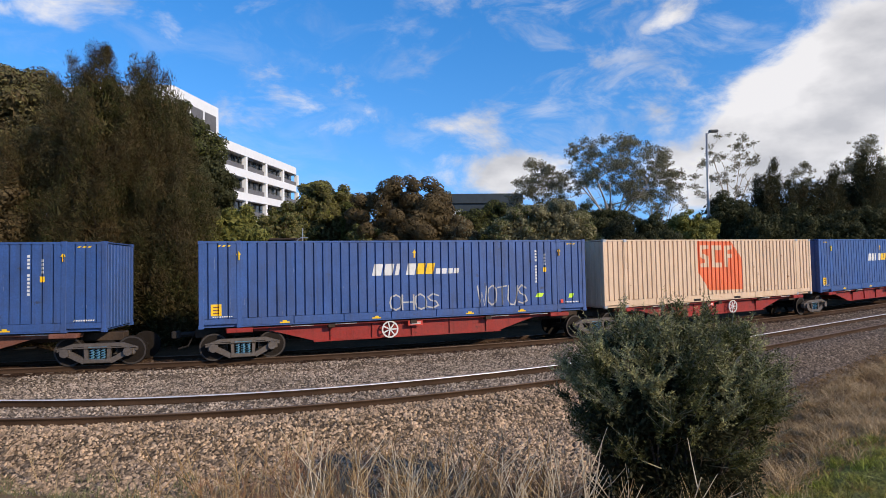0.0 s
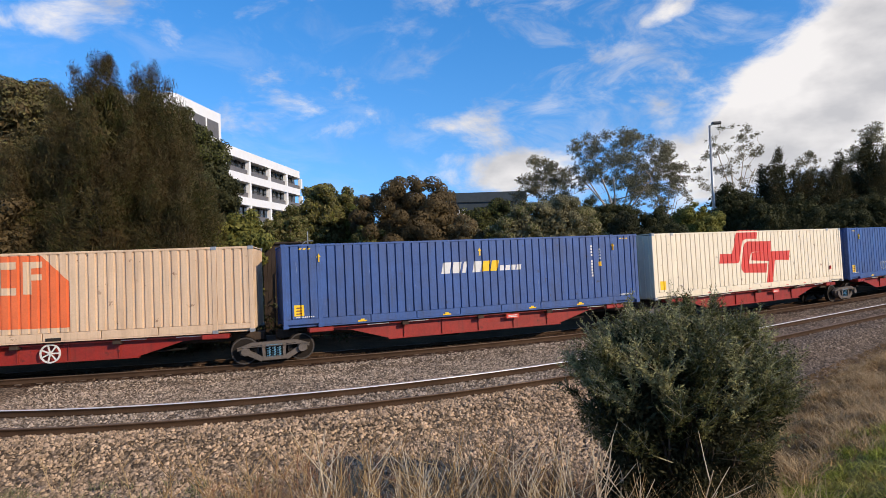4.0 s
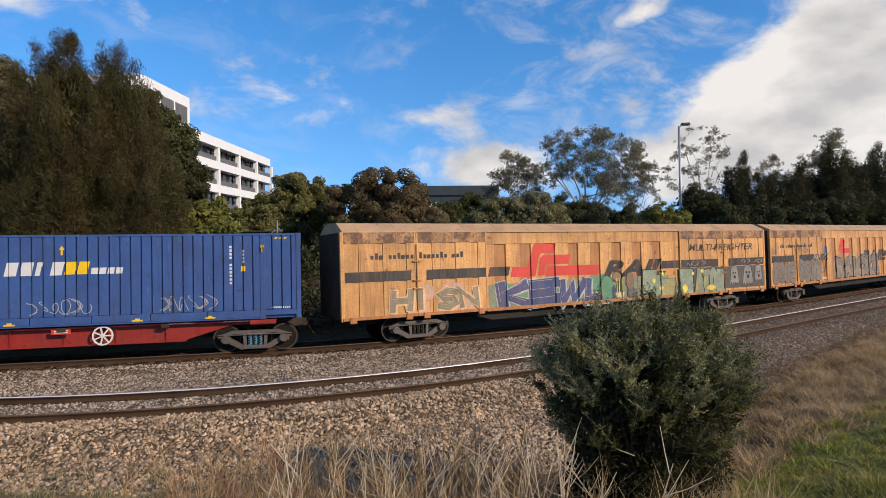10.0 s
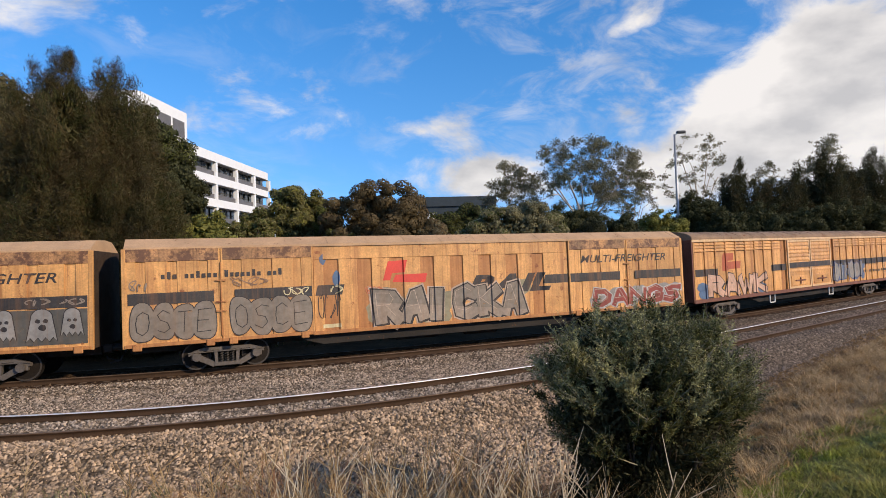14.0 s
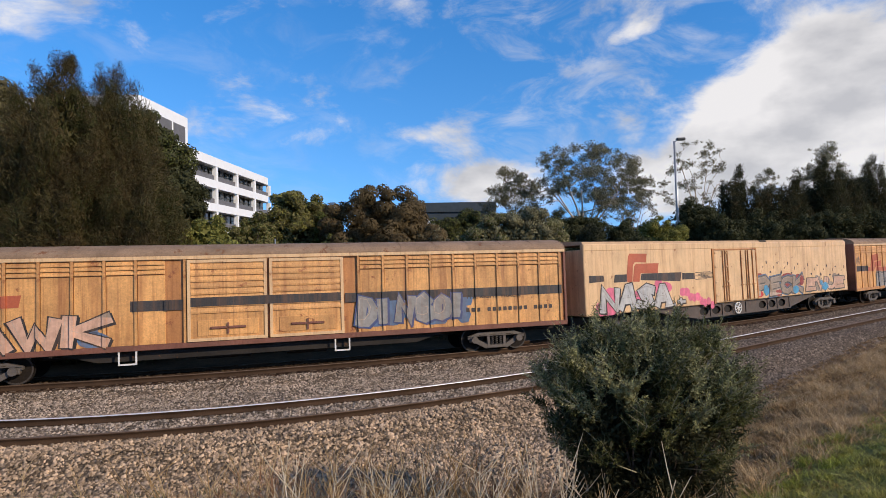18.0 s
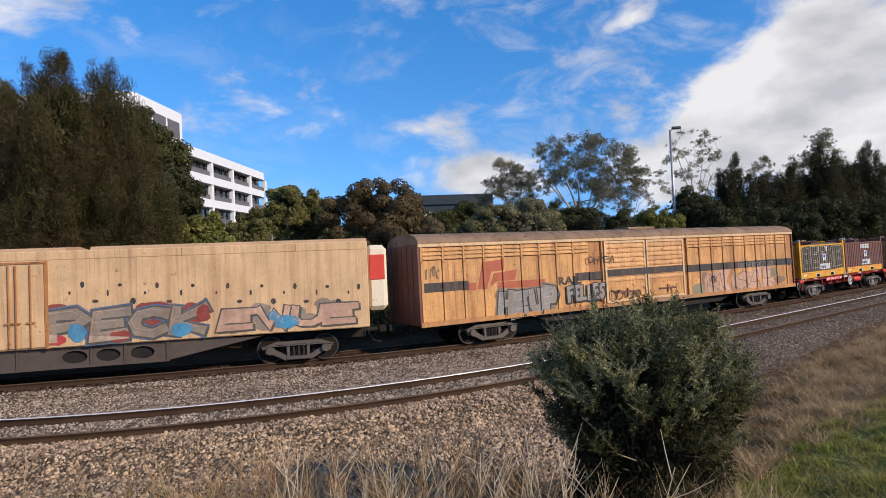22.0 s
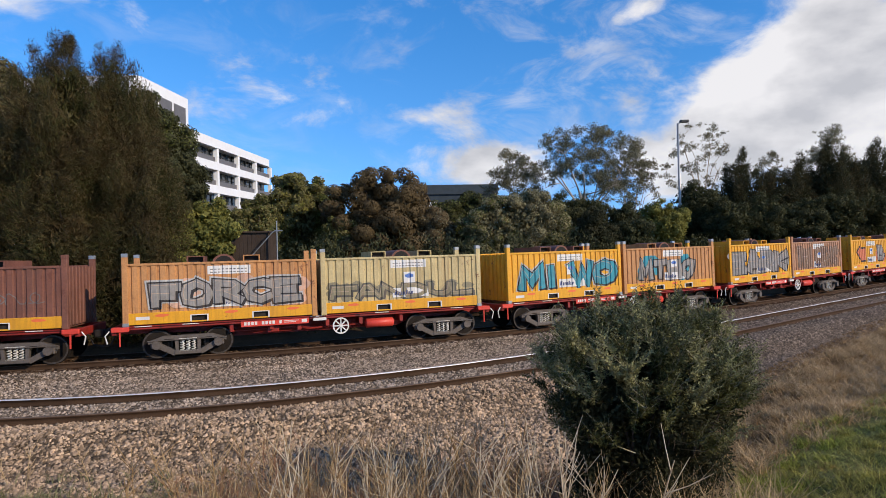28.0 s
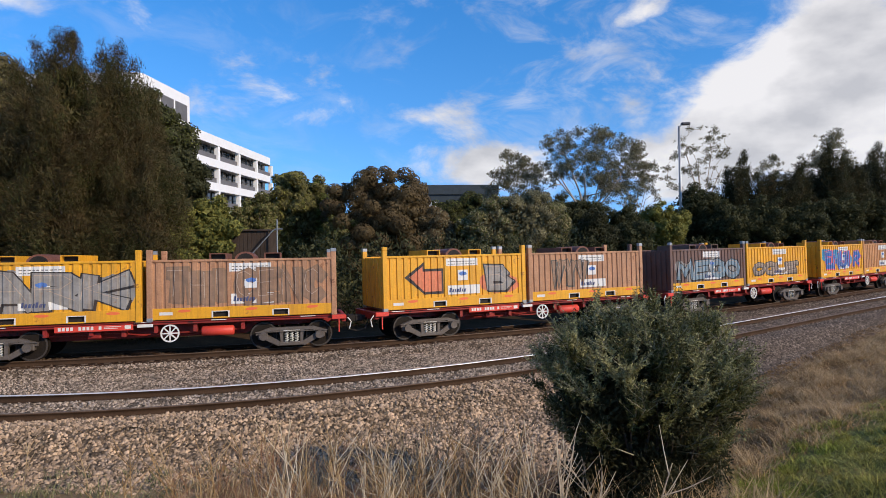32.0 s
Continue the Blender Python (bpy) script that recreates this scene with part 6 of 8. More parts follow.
block_ = [(2.71, 1.0), (2.8, 2.2), (3.71, 2.2), (3.63, 1.56), (3.8, 1.52), (4.05, 1.77), (4.8, 1.77), (5.04, 1.0)]
paint("graffiti_outline", shapes([[(3.87 + (x - 3.87) * 1.05, 1.55 + (z - 1.55) * 1.07) for x, z in block_]]), mid_, "g_black", t_, "", 0.008)
paint("graffiti_letter", shapes([block_]), mid_, "g_mint", t_, "grey-green sprayed block letter", 0.011)
paint("graffiti_shading", shapes([[(4.0, 1.02), (4.1, 1.5), (4.35, 1.72), (4.77, 1.72), (4.98, 1.02)]]), mid_, "g_olive", t_, "olive shading in the letter's foot", 0.013)
for bx_, bz_, bw_, bh_, bk_ in ((0.62, 1.5, 0.42, 0.55, "green"), (1.25, 1.98, 0.27, 0.2, "brownish"), (1.98, 1.78, 0.27, 0.38, "mud"), (2.12, 1.22, 0.36, 0.22, "grey"), (1.02, 1.3, 0.16, 0.3, "navy")):
    paint("spray_shape", shapes([blob(bx_, bz_, bw_ + 0.03, bh_ + 0.03, 8)]), mid_, "g_black", t_, "", 0.0235)
    paint("spray_shape", shapes([blob(bx_, bz_, bw_, bh_, 8)]), mid_, "g_" + bk_, t_, "plain rounded sprayed shape", 0.0255)
paint("spray_shape", shapes([[(1.12, 1.27), (1.62, 1.27), (1.52, 1.03), (1.22, 1.03)]]), mid_, "g_cream", t_, "pale sprayed bowl", 0.0285)
for i_ in range(5):
    paint("spray_stroke", shapes([bar((1.22 + 0.065 * i_, 1.27), (1.26 + 0.065 * i_, 1.92))]), mid_, "g_lemon" if i_ % 2 == 0 else "g_black", t_, "", 0.0285)
paint("spray_star", shapes([[(cx + rr * math.sin(math.pi * k / 5), cz + rr * math.cos(math.pi * k / 5)) for k in range(10) for rr in ((0.16 if k % 2 == 0 else 0.07),)] for cx, cz in ((3.95, 1.35), (4.0, 2.0), (3.5, 1.7))]), mid_, "g_lemon", t_, "yellow sprayed stars", 0.021)
paint("spray_panel", shapes([bar((5.2, 1.08), (8.12, 2.2))]), full_, "g_soot", t_, "dark sprayed panel behind letters", 0.0115)
graffiti("HIATOH", (5.13, 0.96), (8.15, 2.2), full_, "mint", "black", t_, None, 6, lift=0.0125, heavy=1.3)
for bx_, bz_, bw_, bh_, bk_ in ((5.4, 1.25, 0.16, 0.2, "lemon"), (5.95, 1.95, 0.08, 0.09, "lemon"), (6.2, 1.3, 0.12, 0.24, "olive"), (6.6, 2.05, 0.1, 0.1, "lemon"), (5.8, 1.35, 0.17, 0.17, "silver"), (7.2, 1.22, 0.3, 0.14, "lemon"), (6.75, 1.5, 0.1, 0.3, "olive")):
    paint("spray_spot", shapes([blob(bx_, bz_, bw_, bh_, int(bx_ * 100), 12)]), full_, "g_" + bk_, t_, "", 0.0335)
word("I'LL NEVER BELONG", (3.76, 0.91), (4.94, 0.94), mid_, "g_black", t_, "spray_tag", 0, 0, 0.012)
for cx_, w_, z_ in ((8.95, 0.34, 1.30), (9.98, 0.42, 1.24), (10.82, 0.32, 1.38)):
    h_ = 2.22 - z_

    def ghost(grow):
        top = [(cx_ + (w_ * 0.68 + grow) * math.cos(math.pi * k / 10), 2.22 - w_ * 0.6 + (w_ * 0.6 + grow) * math.sin(math.pi * k / 10)) for k in range(11)]
        hem = [(cx_ + (w_ + grow) * (-1 + 0.25 * k), z_ - grow + (0.13 if k % 2 else 0.0)) for k in range(9)]
        return top + hem

    paint("graffiti_outline", shapes([ghost(0.03)]), full_, "g_black", t_, "", 0.012)
    paint("graffiti_figure", shapes([ghost(0.0)]), full_, "g_silver", t_, "pale rounded graffiti shape", 0.015)
    for ex_, ez_, er_ in ((-0.26, 1.86, 0.16), (0.26, 1.86, 0.16), (0.05, 1.66, 0.24)):
        paint("graffiti_spot", shapes([blob(cx_ + ex_ * w_, ez_, er_ * w_ * 1.1, er_ * w_, 3, 10)]), full_, "g_black", t_, "", 0.018)
for i_ in range(2):
    scribble((9.5 + 0.95 * i_, 2.3), (10.2 + 0.95 * i_, 2.55), full_, "mauve", t_, 140 + i_, 3, 0.035, 0.013)
scribble((5.6, 2.3), (6.9, 2.55), full_, "mauve", t_, 143, 4, 0.035, 0.013)

t_, full_, mid_ = freighter(103.22, "weathered ochre sliding-door freight van with grey block graffiti", 51)
paint("logo_mark", shapes([[(-2.97, 2.67), (-2.76, 3.36), (-2.01, 3.40), (-2.12, 2.94), (-2.59, 2.92), (-2.68, 2.66)], [(-2.59, 2.59), (-2.46, 2.86), (-1.20, 2.87), (-1.29, 2.53)]]), mid_, "red_mark", t_, "faded red logo bars")
bubble_letters("OSTE", (-11.15, 1.12), (-8.75, 2.25), full_, "steel", "black", t_, 11)
bubble_letters("OSCE", (-8.25, 1.12), (-5.65, 2.3), full_, "steel", "black", t_, 15)
word("RAIL", (0.41, 1.96), (4.27, 2.71), mid_, "stripe", t_, "lettering", 0.05, 0.3)
for a_, b_, k_, i_ in (((-11.2, 2.62), (-10.6, 3.05), "mauve", 3), ((-8.2, 2.70), (-7.05, 3.0), "brownish", 4), ((-6.5, 2.27), (-5.7, 2.6), "cream", 4), ((-4.95, 2.27), (-4.5, 2.6), "cream", 2), ((-3.6, 2.2), (-3.0, 2.5), "coral", 3)):
    scribble(a_, b_, mid_ if a_[0] > -5.4 else full_, k_, t_, int(-a_[0] * 10), i_, 0.03, 0.012)
for bx_, bz_, bw_, bh_ in ((-5.15, 3.5, 0.12, 0.2), (-4.68, 2.8, 0.13, 0.3)):
    paint("spray_spot", shapes([blob(bx_, bz_, bw_, bh_, 5, 9)]), mid_, "g_slate", t_, "blue spray spot", 0.01)
paint("sticker", shapes([bar((-5.2, 1.09), (-4.56, 1.22))]), mid_, "g_cream", t_, "small white sticker", 0.01)
graffiti("RAICKA", (-3.3, 1.01), (3.0, 2.31), mid_, "steel", "black", t_, "drab", 12, edge="pale", drop="mauve", heavy=1.2)
graffiti("DANGS", (6.30, 1.08), (11.13, 1.93), full_, "brickred", "white", t_, "silver", 13)
scribble((-5.36, 1.25), (-4.49, 2.68), mid_, "black", t_, 14, 4, 0.03)


def louvre_van(u, L, label, seed, hatch=None):
    """A brown-roofed van: ribbed bays with slats under the eaves and two slatted doors in the middle."""
    W = 1.33
    t = van_base("louvre_van", label, u, L, (-8.5, 8.5))
    z0, z1 = 1.02, 3.90
    part("body", Build().box(-L / 2 + 0.03, L / 2 - 0.03, -W + 0.07, W - 0.03, z0, z1), "ochre_dark", t)
    da, db = -2.6, 2.55
    bays = [x for x in np.arange(-L / 2 + 0.12, L / 2 - 0.8, 0.905) if not (da - 0.85 < x < db - 0.02)]
    for x in bays:
        part("bay_panel", Build().box(x + 0.06, x + 0.87, -W + 0.03, -W + 0.075, z0 + 0.02, z1 - 0.62, 0.008), "ochre", t)
        for k in range(3):
            z = z1 - 0.58 + 0.15 * k
            part("slat", Build().run([(-W + 0.06, z + 0.13), (-W + 0.05, z + 0.14), (-W - 0.005, z + 0.035), (-W - 0.005, z), (-W + 0.01, z)], x + 0.06, x + 0.87), "ochre", t)
    rib = Build().box(-0.045, 0.045, -W - 0.02, -W + 0.08, z0, z1 - 0.1, 0.01).mesh("rib")
    rib.materials.append(M["ochre"])
    for x in bays + [bays[-1] + 0.905, da - 0.08]:
        part("rib", rib, None, t).location = (x, 0, 0)
    part("cant_rail", Build().box(-L / 2, L / 2, -W - 0.03, -W + 0.1, z1 - 0.12, z1 + 0.02, 0.015), "tan", t)
    part("sill", Build().box(-L / 2, L / 2, -W - 0.03, -W + 0.1, z0 - 0.16, z0 + 0.02, 0.012), "orange" if hatch else "brown", t, "orange-red sill" if hatch else "red-brown sill")
    for x0, x1 in ((da, (da + db) / 2 - 0.04), ((da + db) / 2 + 0.04, db)):
        d = part("door", Build().box(x0, x1, -W - 0.03, -W + 0.03, z0 + 0.03, z1 - 0.14, 0.012), "ochre", t, "slatted sliding door")
        part("door_frame", Build().box(x0, x0 + 0.1, -W - 0.07, -W - 0.02, z0 + 0.03, z1 - 0.14).box(x1 - 0.1, x1, -W - 0.07, -W - 0.02, z0 + 0.03, z1 - 0.14)
             .box(x0 + 0.1, x1 - 0.1, -W - 0.07, -W - 0.02, z1 - 0.24, z1 - 0.14).box(x0 + 0.1, x1 - 0.1, -W - 0.07, -W - 0.02, z0 + 0.03, z0 + 0.13), "tan", d)
        for k in range(8):
            z = z0 + 0.95 + 0.21 * k
            if z > z1 - 0.4:
                break
            part("slat", Build().run([(-W - 0.03, z + 0.17), (-W - 0.065, z + 0.06), (-W - 0.065, z), (-W - 0.03, z + 0.01)], x0 + 0.11, x1 - 0.11), "ochre", d)
        part("lock_bar", Build().box(x0 + 0.7, x1 - 0.7, -W - 0.10, -W - 0.04, z0 + 0.42, z0 + 0.5, 0.01).box((x0 + x1) / 2 - 0.03, (x0 + x1) / 2 + 0.03, -W - 0.1, -W - 0.04, z0 + 0.25, z0 + 0.62), "brown", d)
        part("kick_panel", Build().box(x0 + 0.3, x1 - 0.3, -W - 0.05, -W - 0.02, z0 + 0.2, z0 + 0.72, 0.01), "ochre", d)
    for x in (-L / 2 + 0.02, L / 2 - 0.02):
        e = part("end_wall", Build().box(x - 0.05, x + 0.05, -W, W, z0 - 0.1, z1, 0.01), "brown", t, "rust-brown end wall")
        for y in (-0.9, -0.45, 0, 0.45, 0.9):
            part("end_rib", Build().box(x - 0.08, x + 0.08, y - 0.03, y + 0.03, z0, z1 - 0.1), "brown", e)
    arched_roof(t, L, W + 0.03, z1, 4.34, "roof", 1.3)
    if hatch:
        part("roof_hatch", Build().box(hatch - 0.9, hatch + 0.9, -0.6, 0.6, 4.3, 4.42, 0.03), "roof", t)
    for x in () if hatch else (-4.66, 2.2):
        part("step", Build().box(x, x + 0.05, -W, -W + 0.04, 0.45, 0.95).box(x + 0.5, x + 0.55, -W, -W + 0.04, 0.45, 0.95).box(x, x + 0.55, -W, -W + 0.04, 0.42, 0.47), "white_mark", t, "white step loop")
    full = flat_ribs(-L / 2, L / 2, -W - 0.028)
    skin = Ribs(-L / 2 + 0.12, L / 2 - 0.1, -W - 0.026, 0.905, 0.79, 0.05, 0.006, 0.0)
    return t, full, skin


def stripe(t, skin, spans, z=(2.12, 2.46)):
    for x0, x1 in spans:
        paint("stripe", shapes([bar((x0, z[0]), (x1, z[1]))]), skin, "stripe", t, "black paint stripe")


t_, full_, skin_ = louvre_van(126.88, 23.0, "ochre louvred van with brown arched roof and silver graffiti", 61)
stripe(t_, skin_, ((-11.35, -9.4), (-4.3, -2.65), (2.6, 11.3)))
paint("stripe", shapes([bar((-2.5, 2.2), (2.45, 2.5))]), full_, "stripe", t_, "black paint stripe", 0.045)
paint("logo_mark", shapes([[(-9.01, 2.33), (-8.97, 3.01), (-8.86, 3.19), (-7.94, 3.19), (-7.99, 2.83), (-8.59, 2.81), (-8.69, 2.31)], [(-8.66, 2.32), (-8.55, 2.75), (-7.30, 2.78), (-7.37, 2.40), (-8.31, 2.39)]]), skin_, "brick_mark", t_, "brick red logo bars")
graffiti("RAWK", (-10.3, 1.0), (-4.9, 2.16), skin_, "mauve", "black", t_, None, 21, drop="blush", heavy=1.08)
for x_, z_, r_2 in ((-10.6, 1.3, 0.5), (-5.7, 1.5, 0.5), (-5.35, 1.28, 0.45), (-10.8, 1.6, 0.4)):
    paint("spray_cloud", shapes([blob(x_, z_, r_2, r_2 * 0.6, 7)]), skin_, "g_slate", t_, "blue-grey sprayed cloud", 0.004)
graffiti("DINGO!", (3.01, 1.24), (7.28, 2.29), skin_, "silver", "navy", t_, "slate", 22, heavy=1.15)
word("THE RIGHT TRACK", (7.19, 2.06), (9.50, 2.21), skin_, "stripe", t_, "lettering", 0.02, 0.0, 0.012)
paint("address_lettering", shapes([bar((7.2 + 0.22 * i, 1.55), (7.34 + 0.22 * i, 1.70)) for i in range(17) if i not in (3, 12)]), skin_, "stripe", t_, "row of small dark lettering")


def cool_van(u):
    """A tan smooth-sided insulated van on a grey frame with oval openings, and a cooling unit on its rear end."""
    L, W = 22.7, 1.32
    t = van_base("insulated_van", "tan insulated van with white and grey graffiti on a grey frame", u, L, (-8.3, 8.88))
    z0, z1 = 1.06, 4.10
    part("body", Build().box(-L / 2, L / 2, -W, W, z0, z1 - 0.25, 0.03), "tan", t, "smooth tan body")
    part("cant_rail", Build().box(-L / 2, L / 2, -W - 0.015, -W + 0.2, z1 - 0.32, z1 - 0.02, 0.03), "tan", t)
    for x0, x1 in ((-L / 2 + 0.01, 1.9), (2.6, L / 2 - 0.01)):
        part("roof", Build().run([(-W, z1 - 0.05), (-W + 0.1, z1 + 0.08), (0, z1 + 0.16), (W - 0.1, z1 + 0.08), (W, z1 - 0.05)], x0, x1), "roof_pale", t)
    g = Build()
    g.box(-6.8, 6.8, -1.18, -1.12, 0.98, 1.06).box(-3.8, 4.8, -1.2, -1.1, 0.38, 0.43)
    g.prism([(-7.2, 1.0), (-3.7, 1.0), (-3.7, 0.4)], -1.17, -1.13).prism([(7.8, 1.0), (4.7, 1.0), (4.7, 0.4)], -1.17, -1.13)
    ov = [(-3.1, 0.72), (-2.1, 0.72), (-1.1, 0.72), (2.05, 0.72), (3.0, 0.72), (4.0, 0.72)]
    edges = [-3.75] + [(ov[i][0] + ov[i + 1][0]) / 2 for i in range(5)] + [4.75]
    for i, (cx, cz) in enumerate(ov):
        a, b = edges[i], edges[i + 1]
        n = 16
        ring = [(cx + 0.36 * math.cos(2 * math.pi * k / n), cz + 0.2 * math.sin(2 * math.pi * k / n)) for k in range(n)]
        frame_ = []
        for k in range(n):
            c, s = math.cos(2 * math.pi * k / n), math.sin(2 * math.pi * k / n)
            q = 1 / max(abs(c), abs(s))
            frame_.append((cx + ((b - cx) if c > 0 else (cx - a)) * c * q, cz + 0.3 * s * q))
        v = [(x, -1.15, z) for x, z in ring + frame_] + [(x, -1.11, z) for x, z in ring]
        g.add(v, [(k, (k + 1) % n, n + (k + 1) % n, n + k) for k in range(n)] + [(k, 2 * n + k, 2 * n + (k + 1) % n, (k + 1) % n) for k in range(n)])
        g.box(b - 0.03, b + 0.03, -1.19, -1.1, 0.42, 1.0)
    part("side_girder", g, "grey_frame", t, "grey-brown girder with oval openings")
    hand_wheel(t, -0.38, 0.72, -1.28, 0.3, 7)
    dz0, dz1 = z0 + 0.05, z1 - 0.42
    for x0, x1 in ((-2.36, -1.42), (-1.38, 1.3)):
        d = part("door", Build().box(x0, x1, -W - 0.04, -W, dz0, dz1, 0.02), "tan", t, "insulated door with lock bars")
        for x in ((x0 + 0.68, x1 - 0.06) if x1 < 0 else (x0 + 0.1, -0.09, 0.36, 0.55, 0.95)):
            part("lock_bar", Build().tube([(x, -W - 0.07, dz0 + 0.02), (x, -W - 0.07, dz1 - 0.02)], 0.028, 7).box(x - 0.12, x + 0.12, -W - 0.1, -W - 0.05, dz0 + 0.75, dz0 + 0.8), "ochre_dark", d, "rusty lock bar")
        for z in (dz0 + 0.3, dz0 + 0.95, dz0 + 1.7, dz0 + 2.4):
            part("hinge", Build().box(x0 + 0.02, x0 + 0.22, -W - 0.075, -W - 0.03, z, z + 0.1, 0.015), "tan", d)
    part("door_surround", Build().box(-2.5, -2.38, -W - 0.05, -W + 0.02, dz0 - 0.05, dz1 + 0.1).box(1.32, 1.41, -W - 0.05, -W + 0.02, dz0 - 0.05, dz1 + 0.1).box(-2.38, 1.32, -W - 0.05, -W + 0.02, dz1 + 0.02, dz1 + 0.08), "ochre_dark", t, "rust-stained door surround")
    part("cooling_unit", Build().box(L / 2, L / 2 + 0.75, -0.9, 0.9, 1.6, 3.95, 0.16), "white", t, "white cooling unit with rounded edges")
    part("grille", Build().box(L / 2 + 0.1, L / 2 + 0.65, -0.93, -0.88, 2.7, 3.6, 0.03), "red_mark", t, "red grille")
    full = flat_ribs(-L / 2, L / 2, -W)
    seam = Build()
    for x in (-6.2, 5.3, 8.9):
        seam.box(x - 0.012, x + 0.012, -W - 0.02, -W + 0.01, z1 - 0.3, z1 - 0.05)
    part("seam", seam, "ochre_dark", t)
    return t, full


t_, full_ = cool_van(150.53)
paint("logo_mark", shapes([[(-8.76, 2.74), (-8.61, 3.53), (-8.51, 3.64), (-7.36, 3.62), (-7.45, 3.22), (-8.19, 3.25), (-8.33, 3.12), (-8.42, 2.33), (-8.75, 2.41)], [(-8.39, 2.39), (-8.25, 3.08), (-8.12, 3.18), (-6.57, 3.17), (-6.66, 2.72), (-7.84, 2.75), (-7.94, 2.37)]]), full_, "brick_mark", t_, "brick red logo bars")
paint("stripe", shapes([[(-9.61, 2.40), (-9.52, 2.74), (-8.75, 2.73), (-8.77, 2.41)], [(-7.88, 2.44), (-7.79, 2.73), (-4.95, 2.70), (-5.06, 2.28)]]), full_, "stripe", t_, "dark logo stripe", 0.009)
paint("stripe", shapes([[(-11.09, 2.44), (-11.09, 2.75), (-10.22, 2.73), (-10.19, 2.48)], [(-4.92, 2.35), (-4.89, 2.66), (-3.94, 2.63), (-3.94, 2.34)]]), full_, "stripe", t_, "worn dark stripe")
graffiti("NASA", (-10.45, 1.10), (-5.9, 2.25), full_, "white", "black", t_, "pink", 31, heavy=1.12)
for i_ in range(9):
    paint("spray_cloud", shapes([blob(-4.9 + 0.28 * i_, 1.75 - 0.09 * i_ + 0.1 * math.sin(i_ * 2.0), 0.26 - 0.012 * i_, 0.2, 80 + i_, 12)]), full_, "g_pink", t_, "pink sprayed cloud", 0.003 + 0.0002 * i_)
graffiti("L+", (-6.2, 1.12), (-4.7, 1.55), full_, "white", "black", t_, None, 32)
graffiti("PECK", (1.36, 1.17), (6.02, 2.27), full_, "mauve", "soot", t_, "brickred", 33, edge="slate", drop="pale")
for x_, z_, a_, b_, k_ in ((2.2, 1.5, 0.25, 0.3, "sky"), (3.4, 1.3, 0.3, 0.2, "brickred"), (5.2, 1.4, 0.35, 0.22, "sky"), (1.6, 1.3, 0.3, 0.16, "red"), (5.9, 1.9, 0.2, 0.3, "brickred")):
    paint("spray_patch", shapes([blob(x_, z_, a_, b_, int(10 * x_))]), full_, "g_" + k_, t_, "", 0.020)
graffiti("EWUE", (6.4, 1.21), (10.95, 2.01), full_, "blush", "soot", t_, "mauve", 34, drop="mauve")
paint("graffiti", shapes([blob(8.5, 1.42, 0.42, 0.24, 5), blob(8.1, 1.66, 0.16, 0.16, 6)]), full_, "g_sky", t_, "blue graffiti shape", 0.02)
for i_ in range(26):
    paint("paint_wear", shapes([blob(2.0 + 0.36 * i_, 2.75 + 0.3 * math.sin(i_ * 2.1) - 0.02 * i_, 0.035 + 0.03 * (i_ % 3), 0.06 + 0.05 * (i_ % 2), i_, 7)]), full_, "stripe", t_, "remnant of dark lettering")
for i_ in range(7):
    paint("worn_streak", shapes([bar((-3.9 + 0.2 * (i_ % 3), 2.30 + 0.055 * i_), (-3.0 + 0.17 * ((i_ * 5) % 7), 2.33 + 0.055 * i_))]), full_, "stripe", t_, "worn dark streak")

t_, full_, skin_ = louvre_van(175.08, 23.4, "ochre louvred van with grey roof and sprayed letters", 71, 0.7)
stripe(t_, skin_, ((-11.5, -9.6), (-4.3, -2.65), (2.6, 11.5)))
paint("stripe", shapes([bar((-2.5, 2.2), (2.45, 2.5))]), full_, "stripe", t_, "black paint stripe", 0.045)
paint("logo_mark", shapes([[(-9.21, 2.10), (-8.93, 3.13), (-7.92, 3.21), (-7.97, 2.77), (-8.53, 2.75), (-8.71, 2.30), (-8.78, 2.08)], [(-8.62, 2.14), (-8.42, 2.67), (-7.31, 2.77), (-7.41, 2.37), (-8.34, 2.34)], [(-9.67, 2.09), (-9.64, 2.35), (-9.25, 2.37), (-9.28, 2.07)], [(-8.29, 2.09), (-8.25, 2.32), (-5.89, 2.31), (-5.95, 1.99)]]), skin_, "brick_mark", t_, "brick red logo bars")
graffiti("HEUP", (-8.3, 0.95), (-5.3, 2.0), skin_, "silver", "black", t_, "steel", 41, edge="steel", heavy=1.1)
word("RAIL", (-5.23, 2.00), (-3.93, 2.34), skin_, "stripe", t_, "lettering", 0.04, 0.0)
graffiti("FELIES", (-4.81, 1.26), (-2.67, 2.00), skin_, "silver", "black", t_, None, 42, 0.05)
tag_word("OHYEA", (-3.62, 2.80), (-2.02, 3.14), full_, "black", t_, 303, 0.04, 0.05)
word("ON THE RIGHT TRACK", (6.78, 2.12), (9.82, 2.38), skin_, "g_silver", t_, "lettering", 0.0, 0.1, 0.012)
scribble((-2.45, 1.10), (-0.52, 1.62), full_, "black", t_, 43, 5, 0.035, 0.05)
scribble((-11.44, 2.59), (-10.85, 3.15), skin_, "mud", t_, 45, 4, 0.035)
